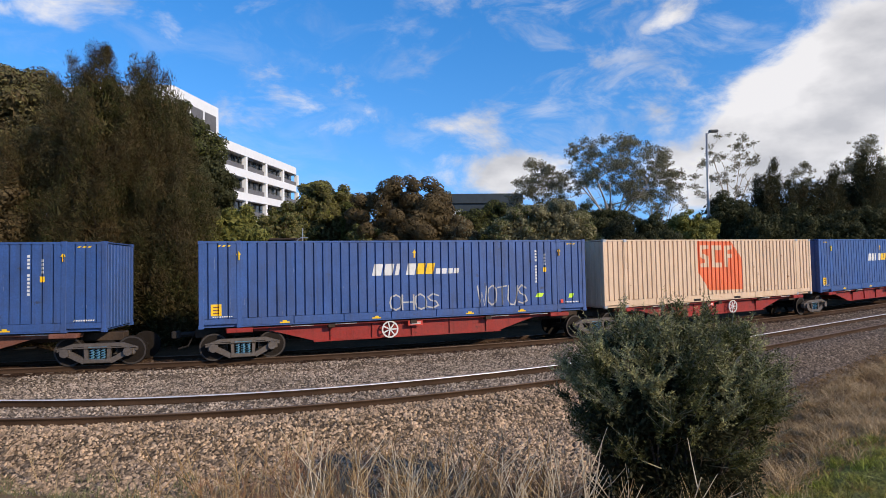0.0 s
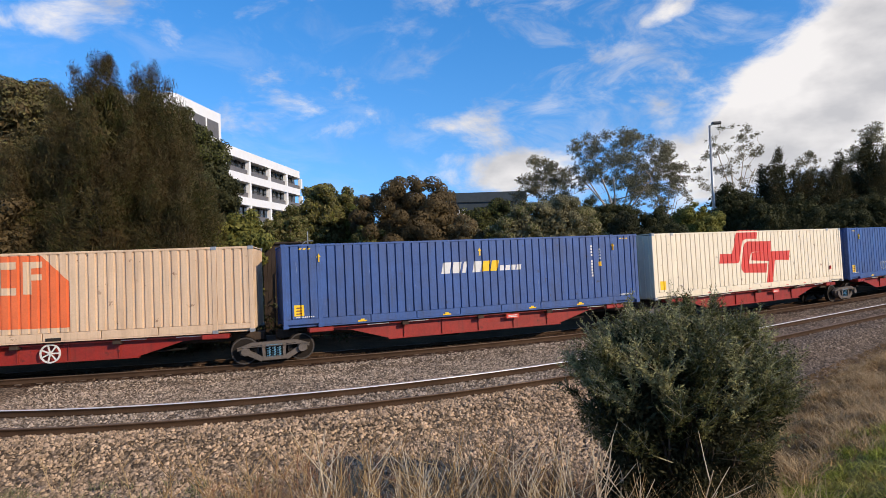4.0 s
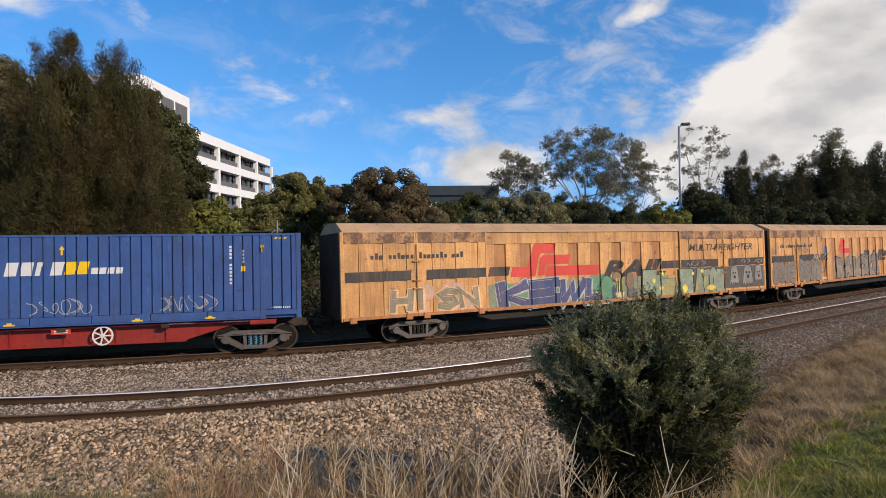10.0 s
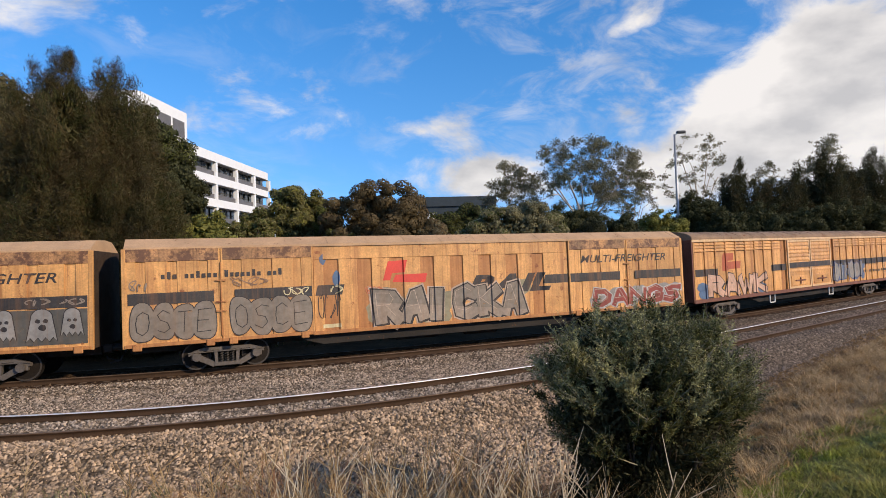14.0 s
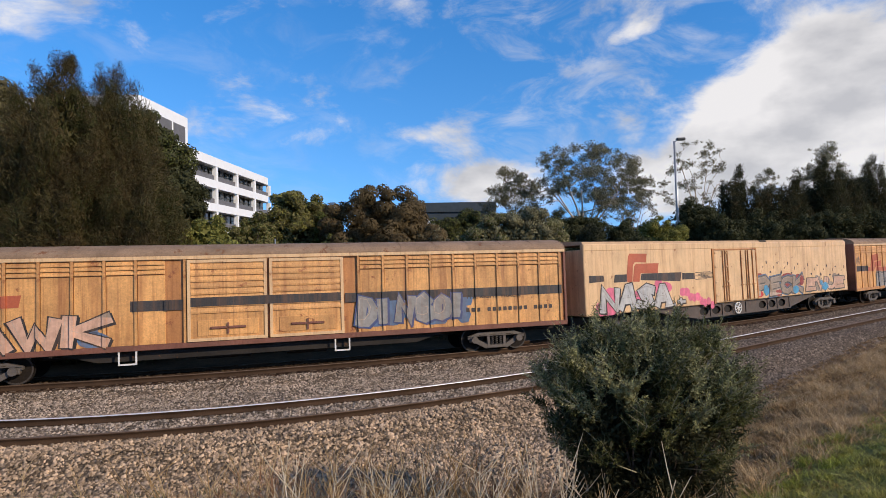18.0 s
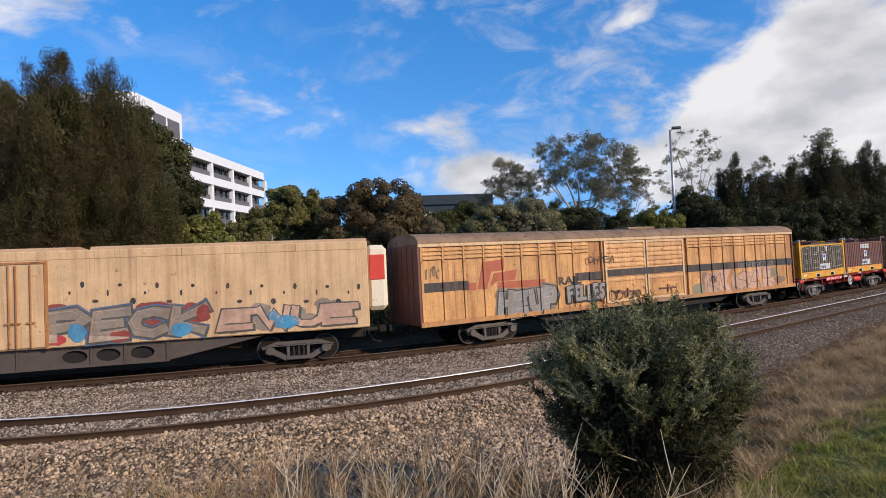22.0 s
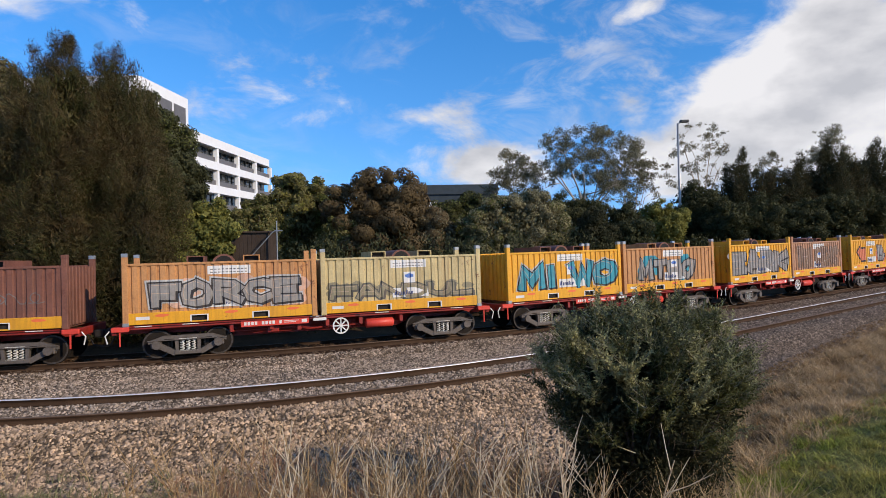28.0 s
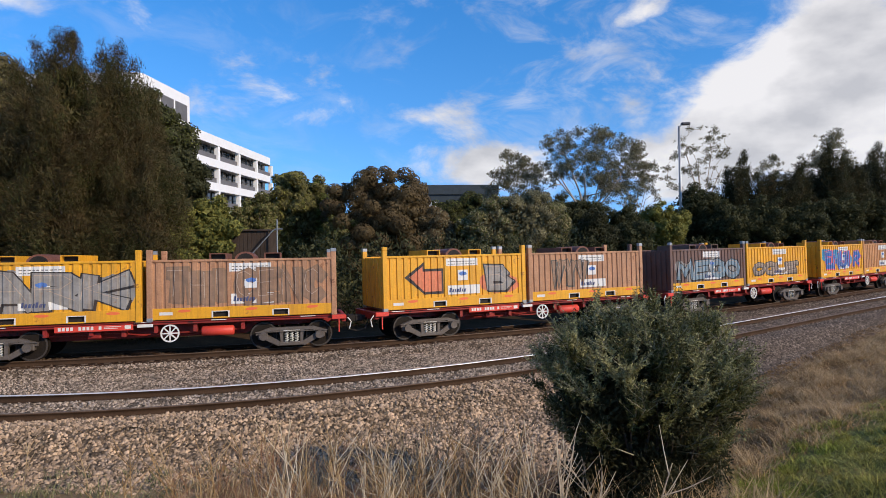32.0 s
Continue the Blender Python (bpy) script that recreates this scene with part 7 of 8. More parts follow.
for x_, z_, a_, b_, k_ in ((3.6, 1.25, 0.5, 0.28, "drab"), (4.1, 1.75, 0.3, 0.35, "brownish"), (9.6, 1.75, 0.5, 0.3, "drab"), (9.2, 1.4, 0.4, 0.3, "brickred"), (10.3, 1.35, 0.5, 0.2, "brownish"), (6.4, 1.15, 0.4, 0.2, "mauve")):
    paint("spray_cloud", shapes([blob(x_, z_, a_, b_, int(x_ * 10))]), skin_, "g_" + k_, t_, "", 0.004)
for i_, plate_ in enumerate(([(4.15, 1.02), (4.05, 1.7), (4.3, 1.95), (5.2, 2.12), (5.15, 1.5), (5.05, 1.02)], [(5.1, 1.02), (5.25, 1.6), (5.3, 2.08), (6.1, 2.1), (5.75, 1.55), (6.15, 1.02)],
                             [(6.2, 1.02), (6.15, 1.7), (6.4, 2.02), (6.7, 1.55), (7.05, 1.95), (7.4, 2.05), (7.35, 1.02)], [(7.4, 1.02), (7.45, 1.6), (7.75, 1.95), (8.6, 2.1), (8.75, 1.7), (8.2, 1.35), (8.5, 1.02)], [(8.5, 1.02), (8.85, 1.5), (8.8, 2.1), (9.6, 2.08), (9.45, 1.6), (9.9, 1.3), (9.75, 1.02)])):
    paint("graffiti_letter", shapes([plate_]), skin_, "g_blush", t_, "faded pale pink sprayed letter", 0.007 + 0.0006 * i_)
paint("graffiti_stroke", hand_letters("KUSAR", (4.2, 1.0), (9.8, 2.0), 0.04, 50, (0, 0), 0.8), skin_, "g_brownish", t_, "thin brown strokes", 0.013)
scribble((4.4, 1.4), (4.95, 1.95), skin_, "black", t_, 51, 3, 0.03, 0.016)
tag_word("TWEISDANKS", (-1.0, 0.88), (3.1, 1.03), full_, "silver", t_, 53, 0.025, 0.012)


# ---- low wagons with pairs of open-topped boxes ----
def twin_wagon(u):
    t = thing("flat_wagon", "red flat wagon carrying two mineral containers", "railway wagon", "low wagons of the train")
    for y in (-1.05, 1.05):
        g = Build().box(-6.4, 6.4, y - 0.04, y + 0.04, 0.985, 1.10, 0.01)
        g.box(-6.4, 6.4, y - 0.1, y + 0.1, 1.07, 1.11, 0.01)
        part("side_girder", g, "red", t)
    for x in (-2.9, -1.6, 0.3, 1.5, 3.0):
        part("cross_bearer", Build().prism([(x - 0.06, 1.0), (x + 0.06, 1.0), (x + 0.06, 0.72), (x - 0.06, 0.72)], -1.0, 1.0), "red", t)
    part("centre_sill", Build().prism([(-6.4, 1.02), (6.4, 1.02), (6.4, 0.8), (3.6, 0.72), (3.0, 0.5), (-3.0, 0.5), (-3.6, 0.72), (-6.4, 0.8)], -0.3, 0.3).box(-6.45, -6.3, -1.2, 1.2, 0.85, 1.1, 0.02).box(6.3, 6.45, -1.2, 1.2, 0.85, 1.1, 0.02), "red", t)
    for x in (-6.2, 6.2):
        part("step", Build().box(x - 0.25, x + 0.25, -1.3, -1.1, 0.95, 1.1, 0.02).box(x - 0.02, x + 0.02, -1.28, -1.24, 0.5, 0.95), "red_mark", t, "red corner step")
        part("grab_rail", Build().tube([(x + (0.3 if x > 0 else -0.3), -1.2, 1.0), (x + (0.42 if x > 0 else -0.42), -1.22, 0.85), (x + (0.36 if x > 0 else -0.36), -1.2, 0.6)], 0.022, 6), "white_mark", t, "white grab rail")
    hand_wheel(t, 0.75, 0.70, -1.16, 0.29, 8)
    part("air_tank", Build().tube([(1.68, -0.9, 0.70), (1.72, -0.9, 0.70), (2.68, -0.9, 0.70), (2.72, -0.9, 0.70)], [0.12, 0.17, 0.17, 0.12], 14), "red_mark", t, "red air tank", True)
    part("brake_gear", Build().box(-1.75, -1.35, -0.9, -0.65, 0.6, 0.82, 0.03).tube([(-3, -0.8, 0.72), (-0.9, -0.85, 0.76), (-0.2, -0.85, 0.66), (3, -0.8, 0.72)], 0.025, 6).tube([(-2.2, -0.7, 0.62), (2.0, -0.7, 0.60)], 0.02, 6).box(-0.75, -0.6, -0.95, -0.7, 0.62, 0.9, 0.02), "red", t)
    lab = flat_ribs(-7, 7, -1.15)
    paint("label_strip", shapes([bar((-2.6, 0.86), (-0.35, 1.06))]), flat_ribs(-7, 7, -1.095), "red_mark", t, "", 0.006)
    paint("code_lettering", shapes([bar((-2.5 + 0.115 * i, 0.91), (-2.42 + 0.115 * i, 1.02)) for i in range(11) if i not in (4, 9)] + [bar((-1.2, 0.93), (-0.8, 0.95)), bar((-1.2, 0.98), (-0.7, 1.0)), bar((-0.6, 0.9), (-0.42, 1.02))]), flat_ribs(-7, 7, -1.095), "white_mark", t, "row of white code bars", 0.011)
    for x in (-5.8, -4.4, -0.3, 2.0, 4.9):
        paint("reflector_strip", shapes([bar((x, 1.075), (x + 0.5, 1.10))]), lab, "white_mark", t, "", 0.004)
    part("label_box", Build().box(-0.22, 0.24, -1.2, -1.1, 0.93, 1.03, 0.01), "white_mark", t)
    for x in (-4.25, 4.6):
        bogie(t, x, "spring_white")
    coupler(t, -6.4, -1), coupler(t, 6.4, 1)
    VEHICLES.append((t, u, -4.25, 4.6, 0.0))
    return t


def mineral_box(u, dx, colour, label, seed, base="yellow"):
    """A half-height 20-foot box: ribbed walls, tall corner posts, a base rail with fork pockets, a hump and hoods on its lid."""
    t = thing("mineral_container", label, "shipping container", "mineral containers of the train")
    rnd = random.Random(seed)
    L, W, h = 3.03, 1.22, 2.0
    ribs = Ribs(-L + 0.1, L - 0.1, -W + 0.02, 0.272, 0.115, 0.04, 0.028)
    part("side_wall", ribs.sheet(0.42, h - 0.06), colour, t, "ribbed side wall")
    part("side_wall", Ribs(-L + 0.1, L - 0.1, W - 0.02, 0.272, 0.115, 0.04, 0.028).sheet(0.1, h - 0.06), colour, t)
    for x in (-L + 0.03, L - 0.03):
        e = Ribs(-W + 0.08, W - 0.08, x, 0.28, 0.11, 0.05).sheet(0.1, h - 0.05)
        e.v = [(y, p, z) for p, y, z in e.v]
        part("end_wall", e, colour, t)
    part("lid", Build().box(-L + 0.08, L - 0.08, -W + 0.06, W - 0.06, h - 0.09, h - 0.04), colour, t)
    for y in (-W + 0.03, W - 0.03):
        part("top_rail", Build().box(-L + 0.1, L - 0.1, y - 0.035, y + 0.035, h - 0.08, h, 0.012), colour, t)
    r = Build()
    pk = ((-1.03, -0.53), (0.90, 1.40))
    for x0, x1 in ((-L + 0.14, pk[0][0]), (pk[0][1], pk[1][0]), (pk[1][1], L - 0.14)):
        r.box(x0, x1, -W + 0.0, -W + 0.08, 0.05, 0.42, 0.012)
    for a, b in pk:
        r.box(a, b, -W, -W + 0.08, 0.27, 0.42).box(a, b, -W, -W + 0.08, 0.05, 0.09)
    part("base_rail", r, base, t, "yellow base rail")
    for a, b in pk:
        # a black plate paints the shade inside each pocket
        part("fork_pocket", Build().box(a, b, -W + 0.10, -W + 0.13, 0.08, 0.28), "black", t, "fork pocket, black for the shade inside")
        part("pocket_frame", Build().box(a - 0.03, a + 0.015, -W - 0.008, -W + 0.05, 0.07, 0.29).box(b - 0.015, b + 0.03, -W - 0.008, -W + 0.05, 0.07, 0.29).box(a, b, -W - 0.008, -W + 0.05, 0.265, 0.29), "white_mark", t, "worn pale pocket edge")
    part("floor_frame", Build().box(-L + 0.1, L - 0.1, -W + 0.15, W - 0.02, 0.02, 0.14), "brown", t)
    for x in (-L + 0.09, L - 0.09):
        for y in (-W + 0.06, W - 0.06):
            part("post", Build().box(x - 0.09, x + 0.09, y - 0.08, y + 0.08, 0.1, 2.22, 0.015), colour, t)
            for z in (0.0, 2.2):
                part("corner_casting", Build().box(x - 0.095, x + 0.095, y - 0.085, y + 0.085, z, z + 0.13, 0.015).disc(x, y - 0.09, y - 0.084, z + 0.065, 0.035, 8), "galv" if rnd.random() < 0.6 else colour, t)
    hump = [( -0.36, h - 0.05)] + [(0.36 * math.cos(a), h - 0.05 + 0.30 * math.sin(a)) for a in np.linspace(math.pi, 0, 9)] + [(0.36, h - 0.05)]
    hp = part("lid_hump", Build().prism(hump[1:-1], -W + 0.35, W - 0.35), "brown", t, "rounded hump on the lid")
    # no real hole: a black plate stands for the shaded opening
    part("hump_opening", Build().prism([(0.27 * math.cos(a), h - 0.03 + 0.22 * math.sin(a)) for a in np.linspace(math.pi, 0, 9)], -W + 0.335, -W + 0.348), "black", hp)
    for x0 in (-1.15, 0.62):
        o = Build().box(x0, x0 + 0.55, -W + 0.3, W - 0.3, h + 0.17, h + 0.2).box(x0, x0 + 0.04, -W + 0.3, W - 0.3, h - 0.05, h + 0.17).box(x0 + 0.51, x0 + 0.55, -W + 0.3, W - 0.3, h - 0.05, h + 0.17)
        part("lid_hood", o, colour if rnd.random() < 0.5 else "brown", t, "hood on the lid")
        # a black block stands in for the shade under the hood
        part("hood_inside", Build().box(x0 + 0.05, x0 + 0.5, -W + 0.5, W - 0.5, h - 0.04, h + 0.16), "black", t)
    paint("notice", shapes([bar((-0.5, 1.58), (0.85, 1.86))]), ribs, "white_mark", t, "white notice with lines of print")
    paint("notice_print", shapes([bar((-0.42 + 0.12 * i, 1.63 + 0.1 * k), (-0.34 + 0.12 * i, 1.66 + 0.1 * k)) for i in range(10) for k in range(2)]), ribs, "g_grey", t, "", 0.01)
    paint("notice", shapes([bar((-0.02, 1.02), (0.42, 1.42))]), ribs, "white_mark", t, "white notice with a blue mark", 0.016)
    paint("notice_mark", shapes([blob(0.2, 1.28, 0.17, 0.08, 3, 12)]), ribs, "g_blue", t, "", 0.021)
    paint("notice", shapes([bar((-0.45, 0.50), (0.92, 0.84))]), ribs, "white_mark", t, "white name board", 0.016)
    tagged(paint("board_lettering", shapes([bar((-0.38 + 0.1 * i, 0.58), (-0.31 + 0.1 * i, 0.70 + (0.05 if i in (0, 4) else 0)), 0.03) for i in range(7)]), ribs, "g_navy", t, "", 0.021), kind="stuff")
    paint("code_plate", shapes([bar((-2.65, 0.2), (-2.25, 0.3))]), flat_ribs(-3, 3, -W), "white_mark", t, "", 0.006)
    for x in (-1.9, 0.2, 2.2):
        paint("paint_patch", shapes([blob(x, 0.32, 0.22, 0.05, seed + 3, 10)]), flat_ribs(-3, 3, -W), "orange_mark", t, "", 0.005)
    VEHICLES.append((t, u, -4.25, 4.6, 1.10, dx))
    return t, ribs


LOWS = ((194.2, ("yellow", "brown")), (207.9, ("orange", "pale_yellow")), (221.15, ("yellow", "orange")), (234.6, ("yellow", "tan_brown")),
        (248.3, ("yellow", "tan_brown")), (262.25, ("grey_box", "yellow")), (276.2, ("yellow", "orange")))
NAMED = {"yellow": "yellow", "brown": "rust-brown", "orange": "orange-brown", "pale_yellow": "faded yellow", "tan_brown": "tan-brown", "grey_box": "faded maroon"}
LOW = []
for k_, (u_, cols_) in enumerate(LOWS):
    twin_wagon(u_)
    for j_, c_ in enumerate(cols_):
        LOW.append(mineral_box(u_, (-3.1, 3.1)[j_], c_, NAMED[c_] + " ribbed mineral container with sprayed graffiti", 90 + 2 * k_ + j_))
paint("spray_panel", shapes([[(-2.85, 0.42), (-2.85, 1.75), (-2.3, 1.95), (-1.2, 2.1), (0.6, 2.1), (1.9, 2.12), (2.85, 1.8), (2.85, 0.5), (1.0, 0.42)]]), LOW[0][1], "g_dusk", LOW[0][0], "dull olive-brown sprayed panel", 0.004)
for i_ in range(5):
    paint("graffiti_halo", hand_letters("BERKE", (-2.65, 0.55), (2.65, 1.95), 0.39, 61, only=i_), LOW[0][1], "g_pale", LOW[0][0], "", 0.007)
    paint("graffiti_letter", hand_letters("BERKE", (-2.65, 0.55), (2.65, 1.95), 0.31, 61, only=i_), LOW[0][1], "g_dusk", LOW[0][0], "olive-brown letter with a pale outline", 0.0105)
scribble((-2.6, 0.7), (2.4, 1.3), LOW[1][1], "grey", LOW[1][0], 62, 9, 0.03)
graffiti("FORCE", (-2.25, 0.52), (2.5, 1.42), LOW[2][1], "silver", "black", LOW[2][0], "blush", 63, 0.024, edge="white")
graffiti("FANDUL", (-2.7, 0.48), (2.7, 1.02), LOW[3][1], "drab", "soot", LOW[3][0], "drab", 64, 0.005)
graffiti("MIWO", (-2.45, 0.47), (2.7, 1.5), LOW[4][1], "teal", "black", LOW[4][0], None, 65, 0.005, edge="white", heavy=1.3)
graffiti("MTHO", (-2.1, 0.5), (1.6, 1.5), LOW[5][1], "silver", "black", LOW[5][0], "teal", 66, 0.006)
graffiti("EARK", (-2.8, 0.45), (2.7, 1.62), LOW[6][1], "silver", "black", LOW[6][0], "silver", 67, 0.007, heavy=1.35)
graffiti("THICENC", (-2.5, 0.5), (2.6, 1.75), LOW[7][1], "brownish", "mud", LOW[7][0], None, 68, 0.006)
paint("graffiti", shapes([[(-2.2, 1.2), (-1.4, 1.75), (-1.4, 1.5), (-0.6, 1.5), (-0.6, 0.55), (-1.4, 0.55)]]), LOW[8][1], "g_black", LOW[8][0], "sprayed arrow shape")
paint("graffiti", shapes([[(-2.0, 1.2), (-1.45, 1.6), (-1.45, 1.4), (-0.7, 1.4), (-0.7, 0.65), (-1.4, 0.65)]]), LOW[8][1], "g_coral", LOW[8][0], "coral sprayed arrow", 0.01)
graffiti("B", (1.2, 0.55), (2.3, 1.6), LOW[8][1], "silver", "black", LOW[8][0], "coral", 70, 0.006)
graffiti("WYV", (-1.9, 0.55), (0.0, 1.7), LOW[9][1], "brownish", "soot", LOW[9][0], None, 71, 0.006)
graffiti("MEGO", (-2.5, 0.5), (2.5, 1.5), LOW[10][1], "haze", "black", LOW[10][0], "silver", 72, 0.006)
graffiti("OGUE", (-2.4, 0.5), (2.0, 1.2), LOW[11][1], "mauve", "soot", LOW[11][0], None, 73, 0.006)
graffiti("ENUIR", (-2.4, 0.5), (2.6, 1.6), LOW[12][1], "blue", "pink", LOW[12][0], "sky", 74, 0.006)


# ---- the train's way along its track ----
def travelled(t):
    """Metres the train has gone since the start; it slowly gathers speed."""
    return 7.05 * t + 0.0175 * t * t + float(np.interp(t, TRAVEL_T, TRAVEL_D))


TRAVEL_T = (0, 2, 7, 9, 11, 13, 14, 17, 19, 21, 23, 24, 28, 30, 32)
TRAVEL_D = (0.0, -0.01, -0.22, -0.35, -0.38, -0.08, -0.21, -0.2, -0.02, 0.3, 0.5, 0.7, 0.8, 0.3, 0.55)


def at_time(u, a, b, lift, t, dx=0.0):
    s = u - travelled(t)
    ax, ay, _ = on_track(MAIN, s + a)
    bx, by, _ = on_track(MAIN, s + b)
    th = math.atan2(by - ay, bx - ax)
    mid = -(a + b) / 2
    x, y = (ax + bx) / 2 + math.cos(th) * mid, (ay + by) / 2 + math.sin(th) * mid
    return Matrix.Translation((x, y, 0)) @ Matrix.Rotation(th, 4, "Z") @ Matrix.Rotation(-CANT, 4, "X") @ Matrix.Translation((dx, 0, lift))


def motions():
    for ob, u, a, b, lift, *dx in VEHICLES:
        walk(ob, [(t, at_time(u, a, b, lift, t, dx[0] if dx else 0.0)) for t in range(33)])


# ---- before the tracks: bush, dry weeds, grass, loose stones ----
def olive_bush(x, y, z, h, r):
    """A dense bush: stems from the ground, hundreds of leafy shoots that point up and out, dark leaves within."""
    t = thing("olive_bush", "dense dark olive bush with small grey-green leaves", "bush", at=pose(x, y, z))
    rnd = random.Random(7)
    waist = h * 0.56

    def hull(d, k):
        lobe = 1.0 + 0.20 * noise.noise((d.x * 2.3 + 4.0, d.y * 2.3, d.z * 2.3))
        up = h - waist if d.z > 0 else waist
        narrow = 1.0 + 0.14 * d.z ** 1.5 if d.z > 0 else 1.0 - 0.36 * (-d.z) ** 1.4
        return Vector((d.x * r * narrow * lobe * k, d.y * r * 0.85 * narrow * lobe * k, waist + d.z * up * lobe * k))

    b, thin = Build(), Build()
    for i in range(46):
        d = Vector((rnd.gauss(0, 1), rnd.gauss(0, 1), rnd.gauss(0.35, 0.7))).normalized()
        tip = hull(d, rnd.uniform(0.6, 0.85))
        root = Vector((rnd.uniform(-0.22, 0.22), rnd.uniform(-0.2, 0.2), 0))
        mid = root.lerp(tip, 0.5) + Vector((tip.x * 0.15, tip.y * 0.15, -0.05))
        b.tube([tuple(root), tuple(mid), tuple(tip)], [0.034, 0.02, 0.006], 5)
    g = np.random.default_rng(8)
    sets = {"leaf_bush": [], "leaf_silver": []}
    for i in range(440):
        d = Vector((rnd.gauss(0, 1), rnd.gauss(0, 1), rnd.gauss(0.45, 0.85))).normalized()
        if d.z < 0.05 and rnd.random() < (0.55 if d.z > -0.3 else 0.9):
            continue
        q = hull(d, 1.0 - 0.38 * rnd.random() ** 1.6)
        lead = (Vector((d.x, d.y * 0.8, d.z * 0.4)) * 0.8 + Vector((rnd.gauss(0, 0.2), rnd.gauss(0, 0.2), 0.6))).normalized()
        # paler silvery leaves gather on the upper side to imitate sunlight
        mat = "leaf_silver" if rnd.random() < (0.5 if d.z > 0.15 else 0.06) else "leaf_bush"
        hang = Vector((d.x, d.y, -0.25)) * 0.22                # each bough sags, then turns up
        thin.tube([tuple(q - lead * 0.55 - hang), tuple(q - lead * 0.3), tuple(q)], [0.009, 0.007, 0.004], 4)
        for _ in range(16):
            f = rnd.random()
            way = (lead * 0.9 + Vector((rnd.gauss(0, 0.5), rnd.gauss(0, 0.5), 0.25 + rnd.gauss(0, 0.3)))).normalized()
            ln = rnd.uniform(0.14, 0.34) * (1.45 if rnd.random() < 0.08 and d.z > 0 else 1.0)
            a = q - lead * 0.42 * f
            if f < 0.4:
                thin.tube([tuple(a), tuple(a + way * ln)], [0.004, 0.0018], 3)
            sets[mat].append((a, way, ln))
    a = Vector((0.12, 0, h * 0.93))
    for k in range(14):                              # the tall leading shoot
        f = Vector((rnd.gauss(0, 0.07), rnd.gauss(0, 0.07), 0.02 * k))
        sets["leaf_bush"].append((a + f, Vector((rnd.gauss(0, 0.35), rnd.gauss(0, 0.3), 1)).normalized(), 0.22))
    part("branchwork", b, "bark", t, "dark stems")
    part("fine_branchwork", thin, "twig", t, "thin pale twigs that turn up")
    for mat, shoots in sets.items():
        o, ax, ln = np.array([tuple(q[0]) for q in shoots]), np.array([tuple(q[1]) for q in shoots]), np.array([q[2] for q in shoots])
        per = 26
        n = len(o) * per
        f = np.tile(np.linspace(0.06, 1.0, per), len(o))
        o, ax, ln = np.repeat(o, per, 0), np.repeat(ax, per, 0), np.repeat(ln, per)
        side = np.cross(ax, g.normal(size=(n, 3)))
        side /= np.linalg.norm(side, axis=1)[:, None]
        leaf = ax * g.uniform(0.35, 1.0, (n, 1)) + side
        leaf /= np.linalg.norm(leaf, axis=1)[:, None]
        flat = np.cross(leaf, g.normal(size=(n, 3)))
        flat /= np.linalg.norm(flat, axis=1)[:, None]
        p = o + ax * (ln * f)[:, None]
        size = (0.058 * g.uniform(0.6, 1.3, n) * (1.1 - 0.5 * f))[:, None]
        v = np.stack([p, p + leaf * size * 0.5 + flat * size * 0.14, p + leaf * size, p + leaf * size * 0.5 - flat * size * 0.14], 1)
        part("foliage" if mat == "leaf_bush" else "outer_foliage", mesh_np("foliage", v.reshape(-1, 3), np.arange(n * 4).reshape(-1, 4), mat), None, t, "" if mat == "leaf_bush" else "silvery leaf tips, gathered on top as if sunlit")
    # inner leaves take a darker green that stands in for shade, most low down
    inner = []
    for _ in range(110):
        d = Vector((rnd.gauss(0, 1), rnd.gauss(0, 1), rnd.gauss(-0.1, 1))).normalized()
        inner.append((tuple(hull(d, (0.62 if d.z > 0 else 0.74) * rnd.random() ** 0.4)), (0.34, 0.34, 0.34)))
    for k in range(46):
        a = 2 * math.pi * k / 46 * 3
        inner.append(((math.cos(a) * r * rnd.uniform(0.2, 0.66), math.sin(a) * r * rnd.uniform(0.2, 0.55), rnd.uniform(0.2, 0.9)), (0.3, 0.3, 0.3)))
    part("inner_foliage", leaf_mesh("inner_foliage", inner, 62000, 0.09, 0.03, 0.2, 0.6, 3, "leaf_deep", 2.0, 4), None, t, "inner leaves in a darker green for the shade within")
    return t


olive_bush(3.04, 7.9, 0.15, 2.80, 1.50)


def blades(name, px, py, height, width, lean, seed, material, bend=0.35):
    """Grass: each blade three joints long, bent over."""
    r = np.random.default_rng(seed)
    n = len(px)
    z = ground_z(px, py)
    h = height * r.uniform(0.45, 1.25, n)
    a = r.uniform(0, 2 * np.pi, n)
    lx, ly = np.cos(a) * lean * h * r.random(n), np.sin(a) * lean * h * r.random(n)
    wa = r.uniform(0, 2 * np.pi, n)
    wx, wy = np.cos(wa) * width, np.sin(wa) * width
    base = np.stack([px, py, z - 0.03], 1)
    mid = base + np.stack([lx * 0.4, ly * 0.4, h * 0.6], 1)
    tip = base + np.stack([lx * (1 + bend), ly * (1 + bend), h], 1)
    w = np.stack([wx, wy, 0 * wx], 1)
    v = np.stack([base - w, base + w, mid + w * 0.7, mid - w * 0.7, tip + w * 0.15, tip - w * 0.15], 1).reshape(-1, 3)
    i = np.arange(n)[:, None] * 6
    q = np.concatenate([i + np.array([0, 1, 2, 3]), i + np.array([3, 2, 4, 5])], 0)
    return mesh_np(name, v, q, material)


